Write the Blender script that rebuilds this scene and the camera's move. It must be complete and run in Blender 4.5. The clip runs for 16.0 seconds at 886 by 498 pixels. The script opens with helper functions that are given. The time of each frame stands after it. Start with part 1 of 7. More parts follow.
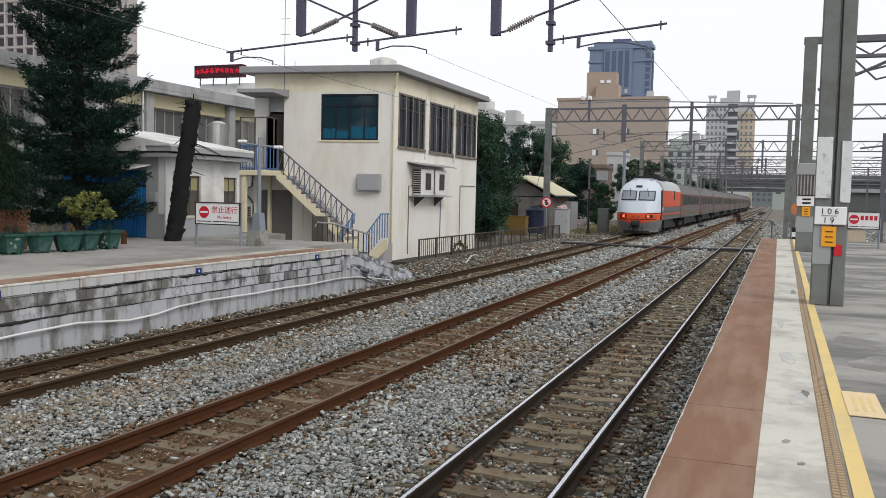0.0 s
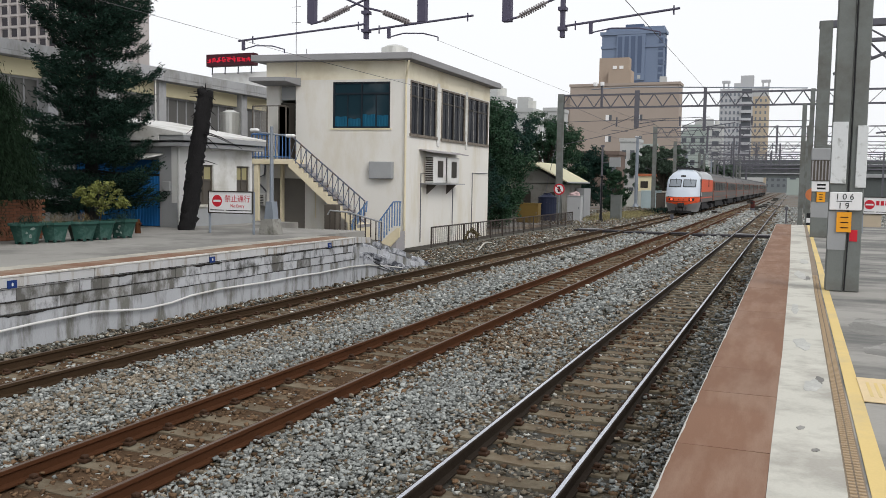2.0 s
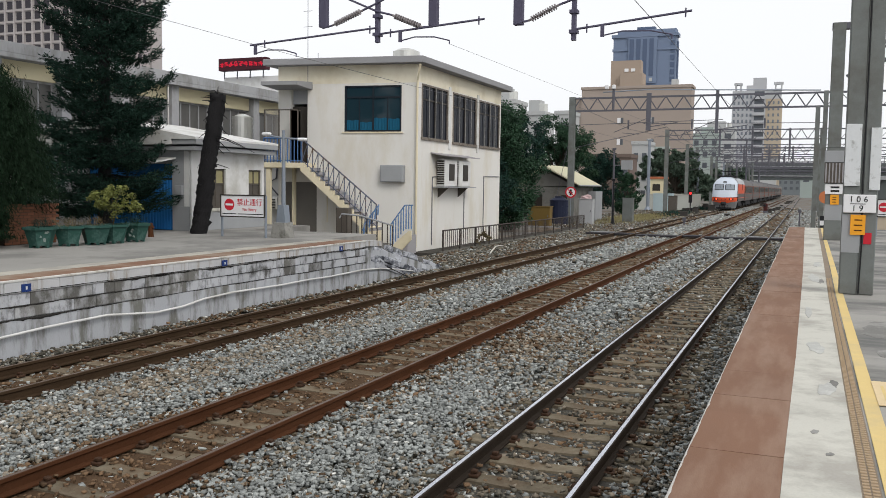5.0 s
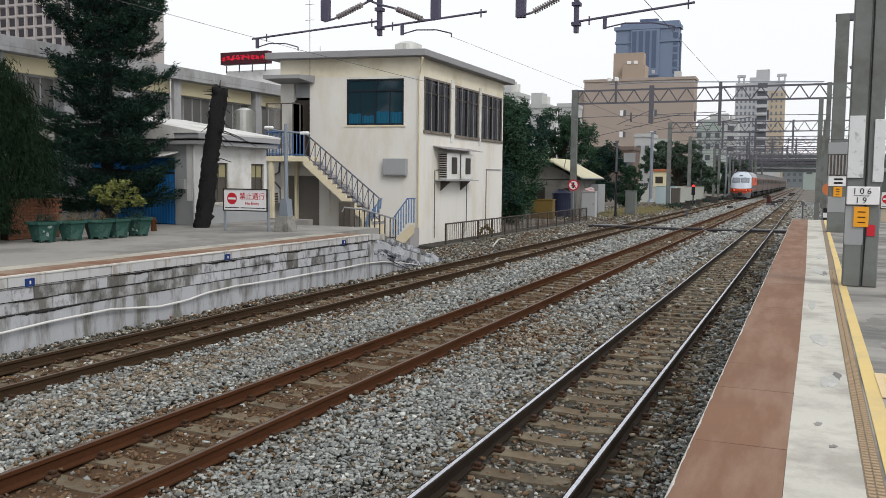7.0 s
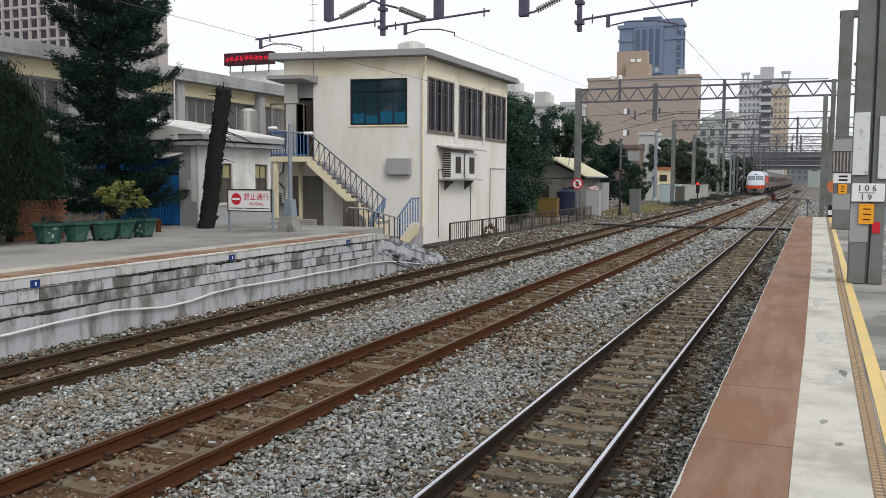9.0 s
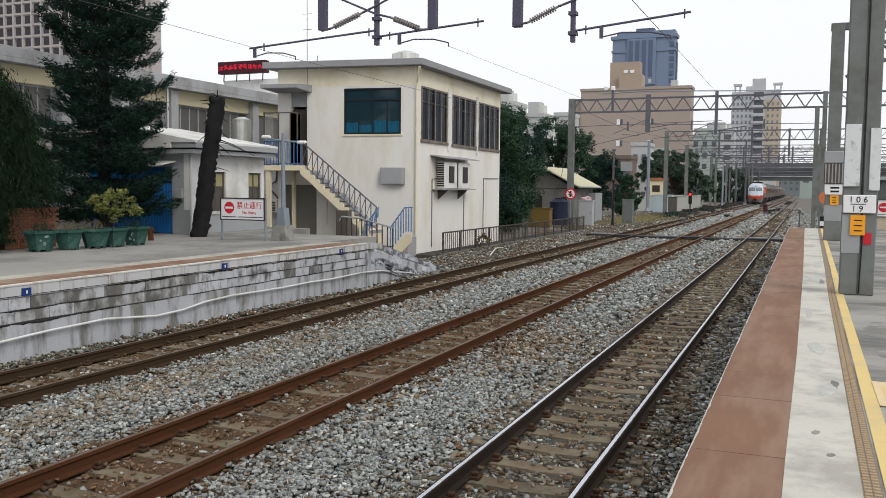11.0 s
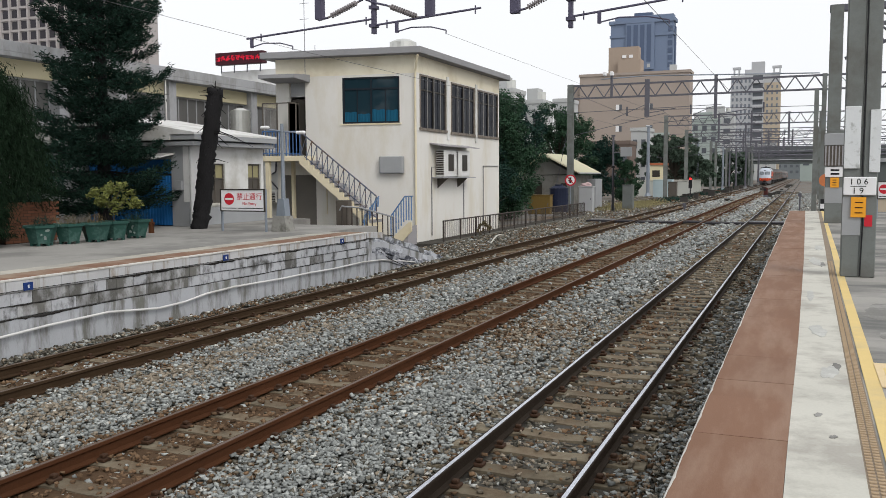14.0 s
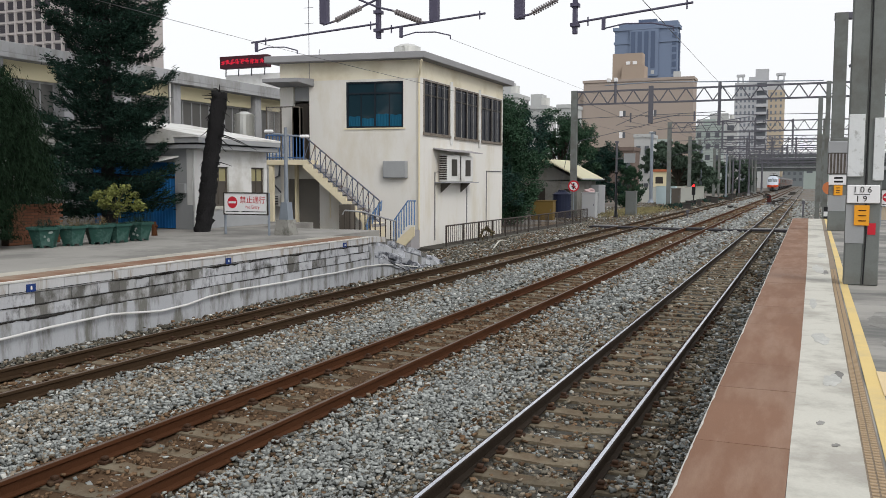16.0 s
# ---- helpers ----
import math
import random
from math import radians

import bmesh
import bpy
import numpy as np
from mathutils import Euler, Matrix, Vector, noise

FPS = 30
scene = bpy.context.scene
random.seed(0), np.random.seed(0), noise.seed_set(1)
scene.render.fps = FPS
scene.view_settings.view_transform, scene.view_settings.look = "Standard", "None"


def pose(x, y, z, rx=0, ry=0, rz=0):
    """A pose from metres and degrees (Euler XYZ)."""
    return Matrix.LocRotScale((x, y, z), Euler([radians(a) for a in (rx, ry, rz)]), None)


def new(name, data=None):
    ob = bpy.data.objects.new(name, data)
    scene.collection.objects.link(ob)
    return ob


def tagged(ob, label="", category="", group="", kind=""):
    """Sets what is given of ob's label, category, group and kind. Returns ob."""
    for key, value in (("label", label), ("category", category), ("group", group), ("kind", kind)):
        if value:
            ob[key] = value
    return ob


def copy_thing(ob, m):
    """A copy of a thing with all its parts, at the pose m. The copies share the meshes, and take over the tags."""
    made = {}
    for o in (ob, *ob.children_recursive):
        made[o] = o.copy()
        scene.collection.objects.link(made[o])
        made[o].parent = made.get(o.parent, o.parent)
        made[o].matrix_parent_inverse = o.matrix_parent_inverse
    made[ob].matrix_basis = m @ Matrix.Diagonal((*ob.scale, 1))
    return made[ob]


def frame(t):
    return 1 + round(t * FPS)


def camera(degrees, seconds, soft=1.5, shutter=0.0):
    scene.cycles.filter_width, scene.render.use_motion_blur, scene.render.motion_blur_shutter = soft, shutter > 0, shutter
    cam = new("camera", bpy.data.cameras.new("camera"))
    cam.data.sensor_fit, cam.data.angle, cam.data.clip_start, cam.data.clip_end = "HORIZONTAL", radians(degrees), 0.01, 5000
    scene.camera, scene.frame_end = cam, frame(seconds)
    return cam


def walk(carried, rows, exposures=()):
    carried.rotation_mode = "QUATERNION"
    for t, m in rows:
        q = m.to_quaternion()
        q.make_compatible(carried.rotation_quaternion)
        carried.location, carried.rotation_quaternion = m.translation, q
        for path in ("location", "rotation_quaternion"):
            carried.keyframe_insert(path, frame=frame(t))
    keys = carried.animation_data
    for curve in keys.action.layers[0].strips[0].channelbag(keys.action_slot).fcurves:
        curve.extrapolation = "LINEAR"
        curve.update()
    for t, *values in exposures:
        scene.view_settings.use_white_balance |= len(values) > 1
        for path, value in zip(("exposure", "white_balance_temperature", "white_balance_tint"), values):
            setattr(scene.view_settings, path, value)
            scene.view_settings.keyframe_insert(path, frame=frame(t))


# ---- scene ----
EYE = (0.0, 0.0, 2.5)
# seconds, yaw, pitch, roll in degrees; tracks run along +y
TURNS = [
    (0.0, 21.054, -3.550, -1.250),
    (0.5, 21.414, -3.950, -0.947),
    (1.0, 21.629, -4.076, -0.791),
    (1.5, 21.654, -4.228, -0.797),
    (2.0, 21.857, -4.382, -0.921),
    (2.5, 21.886, -4.276, -0.968),
    (3.0, 22.155, -4.014, -0.838),
    (3.5, 22.549, -3.785, -0.822),
    (4.0, 22.499, -4.122, -0.825),
    (6.5, 22.799, -4.227, -0.750),
    (7.0, 22.774, -4.620, -0.617),
    (7.5, 22.921, -4.665, -0.499),
    (8.0, 23.023, -4.862, -0.330),
    (8.5, 23.197, -4.913, -0.221),
    (9.0, 23.032, -4.662, -0.290),
    (11.5, 22.582, -3.969, -0.577),
    (12.0, 22.590, -3.908, -0.555),
    (12.5, 22.462, -3.975, -0.341),
    (13.0, 22.587, -4.561, -0.151),
    (13.5, 22.583, -4.726, 0.113),
    (14.0, 22.575, -4.807, 0.296),
    (14.5, 22.475, -4.555, 0.168),
    (15.0, 22.457, -4.427, 0.100),
    (15.5, 22.485, -4.361, 0.054),
    (16.0, 22.783, -4.485, -0.127),
]
cam = camera(54.0, 16.0, soft=0.85)
walk(cam, [(t, pose(*EYE, 90 + p, r, y)) for t, y, p, r in TURNS])

# ---- world and light ----
world = bpy.data.worlds.new("overcast")
scene.world = world
world.use_nodes = True
wn, wl = world.node_tree.nodes, world.node_tree.links
SUN_EL, SUN_AZ = 42.0, 125.0
sky = wn.new("ShaderNodeTexSky")
sky.sky_type = "NISHITA"
sky.sun_disc = False
sky.sun_elevation, sky.sun_rotation = radians(SUN_EL), radians(SUN_AZ)
sky.air_density, sky.dust_density, sky.ozone_density = 1.0, 6.0, 1.0
hsv = wn.new("ShaderNodeHueSaturation")
hsv.inputs["Saturation"].default_value = 0.25
veil = wn.new("ShaderNodeMixRGB")
veil.inputs[0].default_value = 0.8
veil.inputs[2].default_value = (11.5, 11.7, 12.0, 1)
wl.new(sky.outputs[0], hsv.inputs["Color"])
wl.new(hsv.outputs[0], veil.inputs[1])
wl.new(veil.outputs[0], wn["Background"].inputs[0])
wn["Background"].inputs[1].default_value = 0.1
sun_data = bpy.data.lights.new("sun", "SUN")
sun_data.energy, sun_data.angle, sun_data.color = 1.3, radians(25), (1.0, 0.96, 0.9)
sun = new("sun", sun_data)
sun.matrix_world = pose(0, 0, 30, 90 - SUN_EL, 0, 180 - SUN_AZ)
scene.view_settings.exposure = 0.0


# ---- materials ----
def mat(name, col, rough=0.8, var=0.25, scale=3.0, fine=40.0, bump=0.15, metal=0.0, stain=None, amount=0.5,
        stain_scale=0.7, island=0.0, rand=0.0, stretch=(1, 1, 1), emit=0.0, spec=0.15):
    """Base colour with broad and fine variation, optional stains of a second colour, relief from the grain."""
    m = bpy.data.materials.new(name)
    m.use_nodes = True
    n, l = m.node_tree.nodes, m.node_tree.links
    b = n["Principled BSDF"]
    b.inputs["Roughness"].default_value, b.inputs["Metallic"].default_value = rough, metal
    b.inputs["Specular IOR Level"].default_value = spec
    tc = n.new("ShaderNodeTexCoord")
    mp = n.new("ShaderNodeMapping")
    mp.inputs["Scale"].default_value = stretch
    l.new(tc.outputs["Object"], mp.inputs[0])

    def noise_tex(s, d=4.0, r=0.55):
        t = n.new("ShaderNodeTexNoise")
        t.inputs["Scale"].default_value, t.inputs["Detail"].default_value, t.inputs["Roughness"].default_value = s, d, r
        l.new(mp.outputs[0], t.inputs["Vector"])
        return t

    big, small = noise_tex(scale), noise_tex(fine, 3.0, 0.6)

    def maths(op, a, c):
        q = n.new("ShaderNodeMath")
        q.operation = op
        for k, v in ((0, a), (1, c)):
            if isinstance(v, (int, float)):
                q.inputs[k].default_value = v
            else:
                l.new(v, q.inputs[k])
        return q.outputs[0]

    f = maths("ADD", maths("MULTIPLY", maths("SUBTRACT", big.outputs[0], 0.5), 2.2 * var),
              maths("MULTIPLY", maths("SUBTRACT", small.outputs[0], 0.5), 1.6 * var))
    if island:
        g = n.new("ShaderNodeNewGeometry")
        f = maths("ADD", f, maths("MULTIPLY", maths("SUBTRACT", g.outputs["Random Per Island"], 0.5), 2 * island))
    if rand:
        g = n.new("ShaderNodeObjectInfo")
        f = maths("ADD", f, maths("MULTIPLY", maths("SUBTRACT", g.outputs["Random"], 0.5), 2 * rand))
    v = maths("ADD", f, 1.0)
    mul = n.new("ShaderNodeVectorMath")
    mul.operation = "SCALE"
    l.new(v, mul.inputs["Scale"])
    if stain:
        st = noise_tex(stain_scale, 6.0, 0.65)
        ramp = n.new("ShaderNodeMapRange")
        ramp.inputs["From Min"].default_value, ramp.inputs["From Max"].default_value = 0.62 - 0.3 * amount, 0.78 - 0.3 * amount
        l.new(st.outputs[0], ramp.inputs[0])
        mix = n.new("ShaderNodeMixRGB")
        mix.inputs[1].default_value, mix.inputs[2].default_value = (*col, 1), (*stain, 1)
        l.new(ramp.outputs[0], mix.inputs[0])
        l.new(mix.outputs[0], mul.inputs[0])
    else:
        mul.inputs[0].default_value = col
    l.new(mul.outputs[0], b.inputs["Base Color"])
    if bump:
        bp = n.new("ShaderNodeBump")
        bp.inputs["Strength"].default_value, bp.inputs["Distance"].default_value = bump, 0.02
        l.new(small.outputs[0], bp.inputs["Height"])
        l.new(bp.outputs[0], b.inputs["Normal"])
    if emit:
        b.inputs["Emission Color"].default_value, b.inputs["Emission Strength"].default_value = (*col, 1), emit
    return m


def glass(name, col=(0.02, 0.03, 0.035), rough=0.08, spec=0.4):
    m = bpy.data.materials.new(name)
    m.use_nodes = True
    b = m.node_tree.nodes["Principled BSDF"]
    b.inputs["Base Color"].default_value, b.inputs["Roughness"].default_value = (*col, 1), rough
    b.inputs["Specular IOR Level"].default_value = spec
    return m


GRAVEL = mat("gravel", (0.175, 0.172, 0.163), 0.9, 0.25, 0.8, 60, 0.9, stain=(0.15, 0.11, 0.075), amount=0.55, stain_scale=0.25)
STONE_DARK = mat("dark_ballast", (0.112, 0.104, 0.085), 0.9, 0.2, 1.2, 60, 0.4, island=0.5)
STONE = mat("ballast_stone", (0.272, 0.285, 0.276), 0.85, 0.14, 1.2, 60, 0.4, island=0.46)
STONE_TAN = mat("tan_ballast", (0.235, 0.2, 0.155), 0.9, 0.16, 1.2, 60, 0.4, island=0.4)
STONE_BROWN = mat("rusty_ballast", (0.132, 0.084, 0.05), 0.9, 0.2, 1.2, 60, 0.4, island=0.5)
RUST = mat("rusty_rail", (0.07, 0.03, 0.015), 0.85, 0.25, 1.5, 50, 0.2, spec=0.05)
# Bed tone is kept dark to deepen the shadowed gaps between stones.
BED = mat("dark_ballast_bed", (0.07, 0.066, 0.058), 0.95, 0.3, 2, 50, 0.5, spec=0.05)
SOIL_BED = mat("brown_track_soil", (0.082, 0.052, 0.032), 0.95, 0.3, 2, 50, 0.6, spec=0.05)
RAIL_DARK = mat("dark_rail", (0.047, 0.03, 0.018), 0.8, 0.25, 1.5, 50, 0.2, spec=0.05)
RAIL_BLACK = mat("oily_rail", (0.028, 0.021, 0.016), 0.75, 0.25, 1.5, 50, 0.2, spec=0.08)
STONE_PALE = mat("pale_ballast", (0.52, 0.52, 0.49), 0.8, 0.15, 1.2, 60, 0.3, island=0.25)
RAIL_TOP = mat("worn_rail_head", (0.58, 0.6, 0.66), 0.25, 0.1, 4, 60, 0.05, metal=0.9, spec=0.5)
RAIL_TOP_DULL = mat("dull_rail_head", (0.13, 0.095, 0.075), 0.5, 0.2, 4, 60, 0.05, metal=0.4)
SLEEPER = mat("sleeper_concrete", (0.175, 0.15, 0.108), 0.9, 0.25, 3, 50, 0.3, rand=0.2, stain=(0.12, 0.09, 0.06), amount=0.5, stain_scale=2.0)
CLIP = mat("rail_clip", (0.052, 0.028, 0.017), 0.7, 0.2, 8, 60, 0.1)
CONCRETE = mat("platform_concrete", (0.28, 0.272, 0.255), 0.9, 0.12, 0.6, 40, 0.12, stain=(0.19, 0.185, 0.175), amount=0.6, stain_scale=0.5)
CONCRETE_PALE = mat("pale_concrete", (0.5, 0.49, 0.44), 0.85, 0.12, 0.8, 50, 0.12, stain=(0.36, 0.345, 0.31), amount=0.55, stain_scale=1.7)
ASPHALT = mat("platform_floor", (0.3, 0.29, 0.27), 0.85, 0.12, 0.4, 40, 0.1, stain=(0.13, 0.13, 0.125), amount=0.62, stain_scale=0.5, stretch=(0.5, 1.2, 1))
REDTILE = mat("red_paver", (0.196, 0.108, 0.07), 0.75, 0.12, 1.2, 70, 0.12, rand=0.04, stain=(0.245, 0.156, 0.112), amount=0.6, stain_scale=1.5, stretch=(2.0, 0.35, 1))
YELLOW = mat("yellow_line", (0.62, 0.47, 0.2), 0.7, 0.08, 2, 50, 0.08, stain=(0.5, 0.4, 0.22), amount=0.4)
TACTILE = mat("tactile_strip", (0.22, 0.175, 0.13), 0.8, 0.15, 3, 60, 0.1)
WHITEWALL = mat("whitewashed_wall", (0.43, 0.44, 0.465), 0.9, 0.14, 1.0, 30, 0.25, stain=(0.1, 0.1, 0.097), amount=0.4, stain_scale=2.6, stretch=(1, 1.6, 0.9), rand=0.08)
COURSE = mat("grimy_stone_course", (0.37, 0.375, 0.385), 0.9, 0.2, 2.0, 30, 0.4, stain=(0.14, 0.137, 0.128), amount=0.8, stain_scale=2.4, stretch=(1, 1.3, 0.8), rand=0.2)
EDGE = mat("whitewashed_edge", (0.47, 0.475, 0.485), 0.9, 0.12, 1.0, 30, 0.2, stain=(0.25, 0.2, 0.14), amount=0.36, stain_scale=1.6, stretch=(1, 3.0, 0.5), rand=0.03)
WHITEWALL_LOW = mat("whitewashed_base", (0.4, 0.412, 0.44), 0.9, 0.12, 1.0, 30, 0.25, stain=(0.17, 0.17, 0.155), amount=0.5, stain_scale=1.5, stretch=(1, 2.2, 0.6))
CREAM = mat("cream_plaster", (0.68, 0.61, 0.45), 0.85, 0.05, 0.5, 40, 0.08, stain=(0.58, 0.51, 0.35), amount=0.4, stain_scale=0.45)
CREAM_WHITE = mat("pale_plaster", (0.68, 0.665, 0.632), 0.85, 0.04, 0.5, 40, 0.08, stain=(0.62, 0.587, 0.515), amount=0.45, stain_scale=0.8, stretch=(1, 1, 0.35))
ROOFGREY = mat("grey_roof_edge", (0.27, 0.27, 0.28), 0.8, 0.12, 1, 30, 0.1)
WHITE = mat("white_paint", (0.63, 0.63, 0.62), 0.7, 0.06, 1, 40, 0.06, stain=(0.46, 0.45, 0.42), amount=0.4)
GREYPAINT = mat("grey_paint", (0.3, 0.31, 0.32), 0.6, 0.08, 2, 40, 0.06)
MAST = mat("mast_concrete", (0.163, 0.176, 0.17), 0.8, 0.14, 1.0, 40, 0.1, stain=(0.12, 0.12, 0.11), amount=0.5)
STEEL = mat("dark_steel", (0.12, 0.12, 0.14), 0.6, 0.15, 3, 40, 0.05, metal=0.3)
STEEL_PURPLE = mat("catenary_steel", (0.085, 0.08, 0.12), 0.6, 0.15, 3, 40, 0.05)
GALV = mat("galvanised_steel", (0.23, 0.26, 0.3), 0.5, 0.12, 3, 40, 0.05, metal=0.3)
BLUE_RAIL = mat("blue_paint", (0.07, 0.15, 0.32), 0.6, 0.15, 3, 40, 0.08)
BLUE_DOOR = mat("blue_metal", (0.02, 0.14, 0.38), 0.5, 0.1, 1, 40, 0.05)
GLASS = glass("window_glass")


# ---- helpers for building ----
def thing(name, loc, label, category, group="", kind="", rz=0.0):
    ob = new(name)
    ob.matrix_basis = pose(*loc, 0, 0, rz)
    ob.empty_display_size = 0.2
    return tagged(ob, label, category, group, kind)


def mesh_of(name, bm, material, smooth=False):
    me = bpy.data.meshes.new(name)
    bmesh.ops.recalc_face_normals(bm, faces=bm.faces)
    bm.to_mesh(me)
    bm.free()
    me.materials.append(material)
    if smooth:
        for p in me.polygons:
            p.use_smooth = True
    return me


def part(name, bm, material, parent=None, label="", smooth=False, at=None):
    """One mesh object from a bmesh, or sharing a mesh, under a thing or a part."""
    me = bm if isinstance(bm, bpy.types.Mesh) else mesh_of(name, bm, material, smooth)
    ob = new(name, me)
    if parent is not None:
        ob.parent = parent
    if at is not None:
        ob.matrix_basis = at
    return tagged(ob, label)


def box(bm, x0, x1, y0, y1, z0, z1, bevel=0.0):
    vs = [bm.verts.new((x, y, z)) for x in (x0, x1) for y in (y0, y1) for z in (z0, z1)]
    fs = [bm.faces.new([vs[i] for i in q]) for q in
          ((0, 1, 3, 2), (4, 6, 7, 5), (0, 4, 5, 1), (2, 3, 7, 6), (0, 2, 6, 4), (1, 5, 7, 3))]
    if bevel:
        es = {e for f in fs for e in f.edges}
        bmesh.ops.bevel(bm, geom=list(es), offset=bevel, segments=1, affect="EDGES")
    return bm


def boxes(*args, bevel=0.0):
    bm = bmesh.new()
    for a in args:
        box(bm, *a, bevel=bevel)
    return bm


def tube(bm, pts, r, seg=8, r2=None, caps=True):
    """A round bar through the points, tapering from r to r2."""
    pts = [Vector(p) for p in pts]
    rings = []
    for i, p in enumerate(pts):
        d = (pts[min(i + 1, len(pts) - 1)] - pts[max(i - 1, 0)]).normalized()
        u = d.orthogonal().normalized() if i == 0 else (u - d * u.dot(d)).normalized()
        v = d.cross(u)
        k = r if r2 is None else r + (r2 - r) * i / (len(pts) - 1)
        rings.append([bm.verts.new(p + k * (u * math.cos(a) + v * math.sin(a)))
                      for a in (2 * math.pi * j / seg for j in range(seg))])
    for a, b in zip(rings, rings[1:]):
        for j in range(seg):
            bm.faces.new((a[j], a[(j + 1) % seg], b[(j + 1) % seg], b[j]))
    if caps:
        bm.faces.new(rings[0][::-1])
        bm.faces.new(rings[-1])
    return bm


def tubes(*runs, r=0.02, seg=8):
    bm = bmesh.new()
    for run in runs:
        tube(bm, run, r, seg)
    return bm


def extrude_profile(prof, y0, y1, steps=1, path=None):
    """A profile of (x, z) swept along y; path(y) gives a sideways shift."""
    bm = bmesh.new()
    rings = []
    for i in range(steps + 1):
        y = y0 + (y1 - y0) * i / steps
        dx = path(y) if path else 0.0
        rings.append([bm.verts.new((x + dx, y, z)) for x, z in prof])
    k = len(prof)
    for a, b in zip(rings, rings[1:]):
        for j in range(k):
            bm.faces.new((a[j], a[(j + 1) % k], b[(j + 1) % k], b[j]))
    bm.faces.new(rings[0])
    bm.faces.new(rings[-1][::-1])
    return bm


def outline(pts, x0, x1, axis="x"):
    """A closed outline of (a, z) given thickness along one axis."""
    bm = bmesh.new()
    mk = {"x": lambda t, a, z: (t, a, z), "y": lambda t, a, z: (a, t, z), "flat": lambda t, a, z: (a, z, t)}[axis]
    r0, r1 = ([bm.verts.new(mk(t, a, z)) for a, z in pts] for t in (x0, x1))
    k = len(pts)
    bm.faces.new(r0)
    bm.faces.new(r1[::-1])
    for j in range(k):
        bm.faces.new((r0[j], r0[(j + 1) % k], r1[(j + 1) % k], r1[j]))
    return bm


def big_mesh(name, verts, faces, material, parent=None, label="", category="", kind=""):
    me = bpy.data.meshes.new(name)
    verts, faces = np.asarray(verts, np.float32), np.asarray(faces, np.int32)
    k = faces.shape[1]
    me.vertices.add(len(verts))
    me.vertices.foreach_set("co", verts.ravel())
    me.loops.add(faces.size)
    me.loops.foreach_set("vertex_index", faces.ravel())
    me.polygons.add(len(faces))
    me.polygons.foreach_set("loop_start", np.arange(0, faces.size, k, dtype=np.int32))
    me.update(calc_edges=True)
    me.materials.append(material)
    ob = new(name, me)
    if parent is not None:
        ob.parent = parent
    return tagged(ob, label, category, kind=kind)


# ---- ground, tracks, platforms ----
Z_BALLAST = -0.17
LEFT_X, MID_X, RIGHT_X = -9.22, -5.56, -2.23
XB0 = -10.9


def drift(amount):
    return lambda y: amount * max(0.0, min(1.0, (y - 55.0) / 165.0)) ** 1.2


bm = bmesh.new()
box(bm, -2500, 2500, -60, 4000, -0.6, Z_BALLAST - 0.03)
part("ground", bm, GRAVEL)
tagged(bpy.data.objects["ground"], "grey gravel ground of the station yard", "ground", kind="structure")

part("ballast_bed", boxes((XB0, -0.58, 2.5, 82, -0.3, Z_BALLAST - 0.022)), BED)
tagged(bpy.data.objects["ballast_bed"], "bed beneath the loose ballast, darkened as shade between the stones", "ground", kind="structure")
for x_, w_ in ((MID_X, 0.66), (LEFT_X, 0.66)):
    sb_ = part("track_soil", boxes((x_ - w_, x_ + w_, 2.5, 82, -0.28, Z_BALLAST - 0.012)), SOIL_BED)
    tagged(sb_, "brown earth packed between the rails", "ground", kind="structure")

RAIL_PROFILE = [(-0.032, 0.0), (0.032, 0.0), (0.034, -0.03), (0.01, -0.045), (0.01, -0.12), (0.06, -0.135), (0.06, -0.15),
                (-0.06, -0.15), (-0.06, -0.135), (-0.01, -0.12), (-0.01, -0.045), (-0.034, -0.03)]
HEAD_PROFILE = [(-0.018, 0.003), (0.018, 0.003), (0.021, -0.004), (-0.021, -0.004)]


def sleeper_mesh():
    bm = outline([(-0.95, -0.3), (-0.95, -0.16), (-0.3, -0.165), (0.0, -0.18), (0.3, -0.165), (0.95, -0.16), (0.95, -0.3)], -0.11, 0.11, "y")
    bmesh.ops.bevel(bm, geom=[e for e in bm.edges if e.calc_length() > 0.25 and abs(e.verts[0].co.y - e.verts[1].co.y) < 0.01],
                    offset=0.015, segments=1, affect="EDGES")
    return mesh_of("sleeper", bm, SLEEPER)


SLEEPER_MESH = sleeper_mesh()
CLIP_MESH = mesh_of("rail_clip", boxes((-0.05, 0.05, -0.055, 0.055, -0.16, -0.125), (-0.03, 0.03, -0.03, 0.03, -0.125, -0.09), bevel=0.008), CLIP)


def railway(x, label, steel, head, path):
    root = thing("track", (x, 0, 0), label, "railway track", kind="structure")
    for s in (-1, 1):
        shift = lambda y, s=s: 0.56 * s + path(y)
        rail = part("rail", extrude_profile(RAIL_PROFILE, 2, 480, 68, shift), steel, root)
        part("rail_head", extrude_profile(HEAD_PROFILE, 2, 480, 68, shift), head, rail, "worn running surface")
    rng = random.Random(int(-x * 10))
    y = 3.2
    while y < 110:
        part("sleeper", SLEEPER_MESH, None, root, at=pose(path(y), y, rng.uniform(-0.01, 0.01), 0, 0, rng.uniform(-0.8, 0.8)))
        if y < 19:
            for dx in (-0.65, -0.47, 0.47, 0.65):
                part("rail_clip", CLIP_MESH, None, root, at=pose(dx, y, 0))
        y += 0.59
    return root


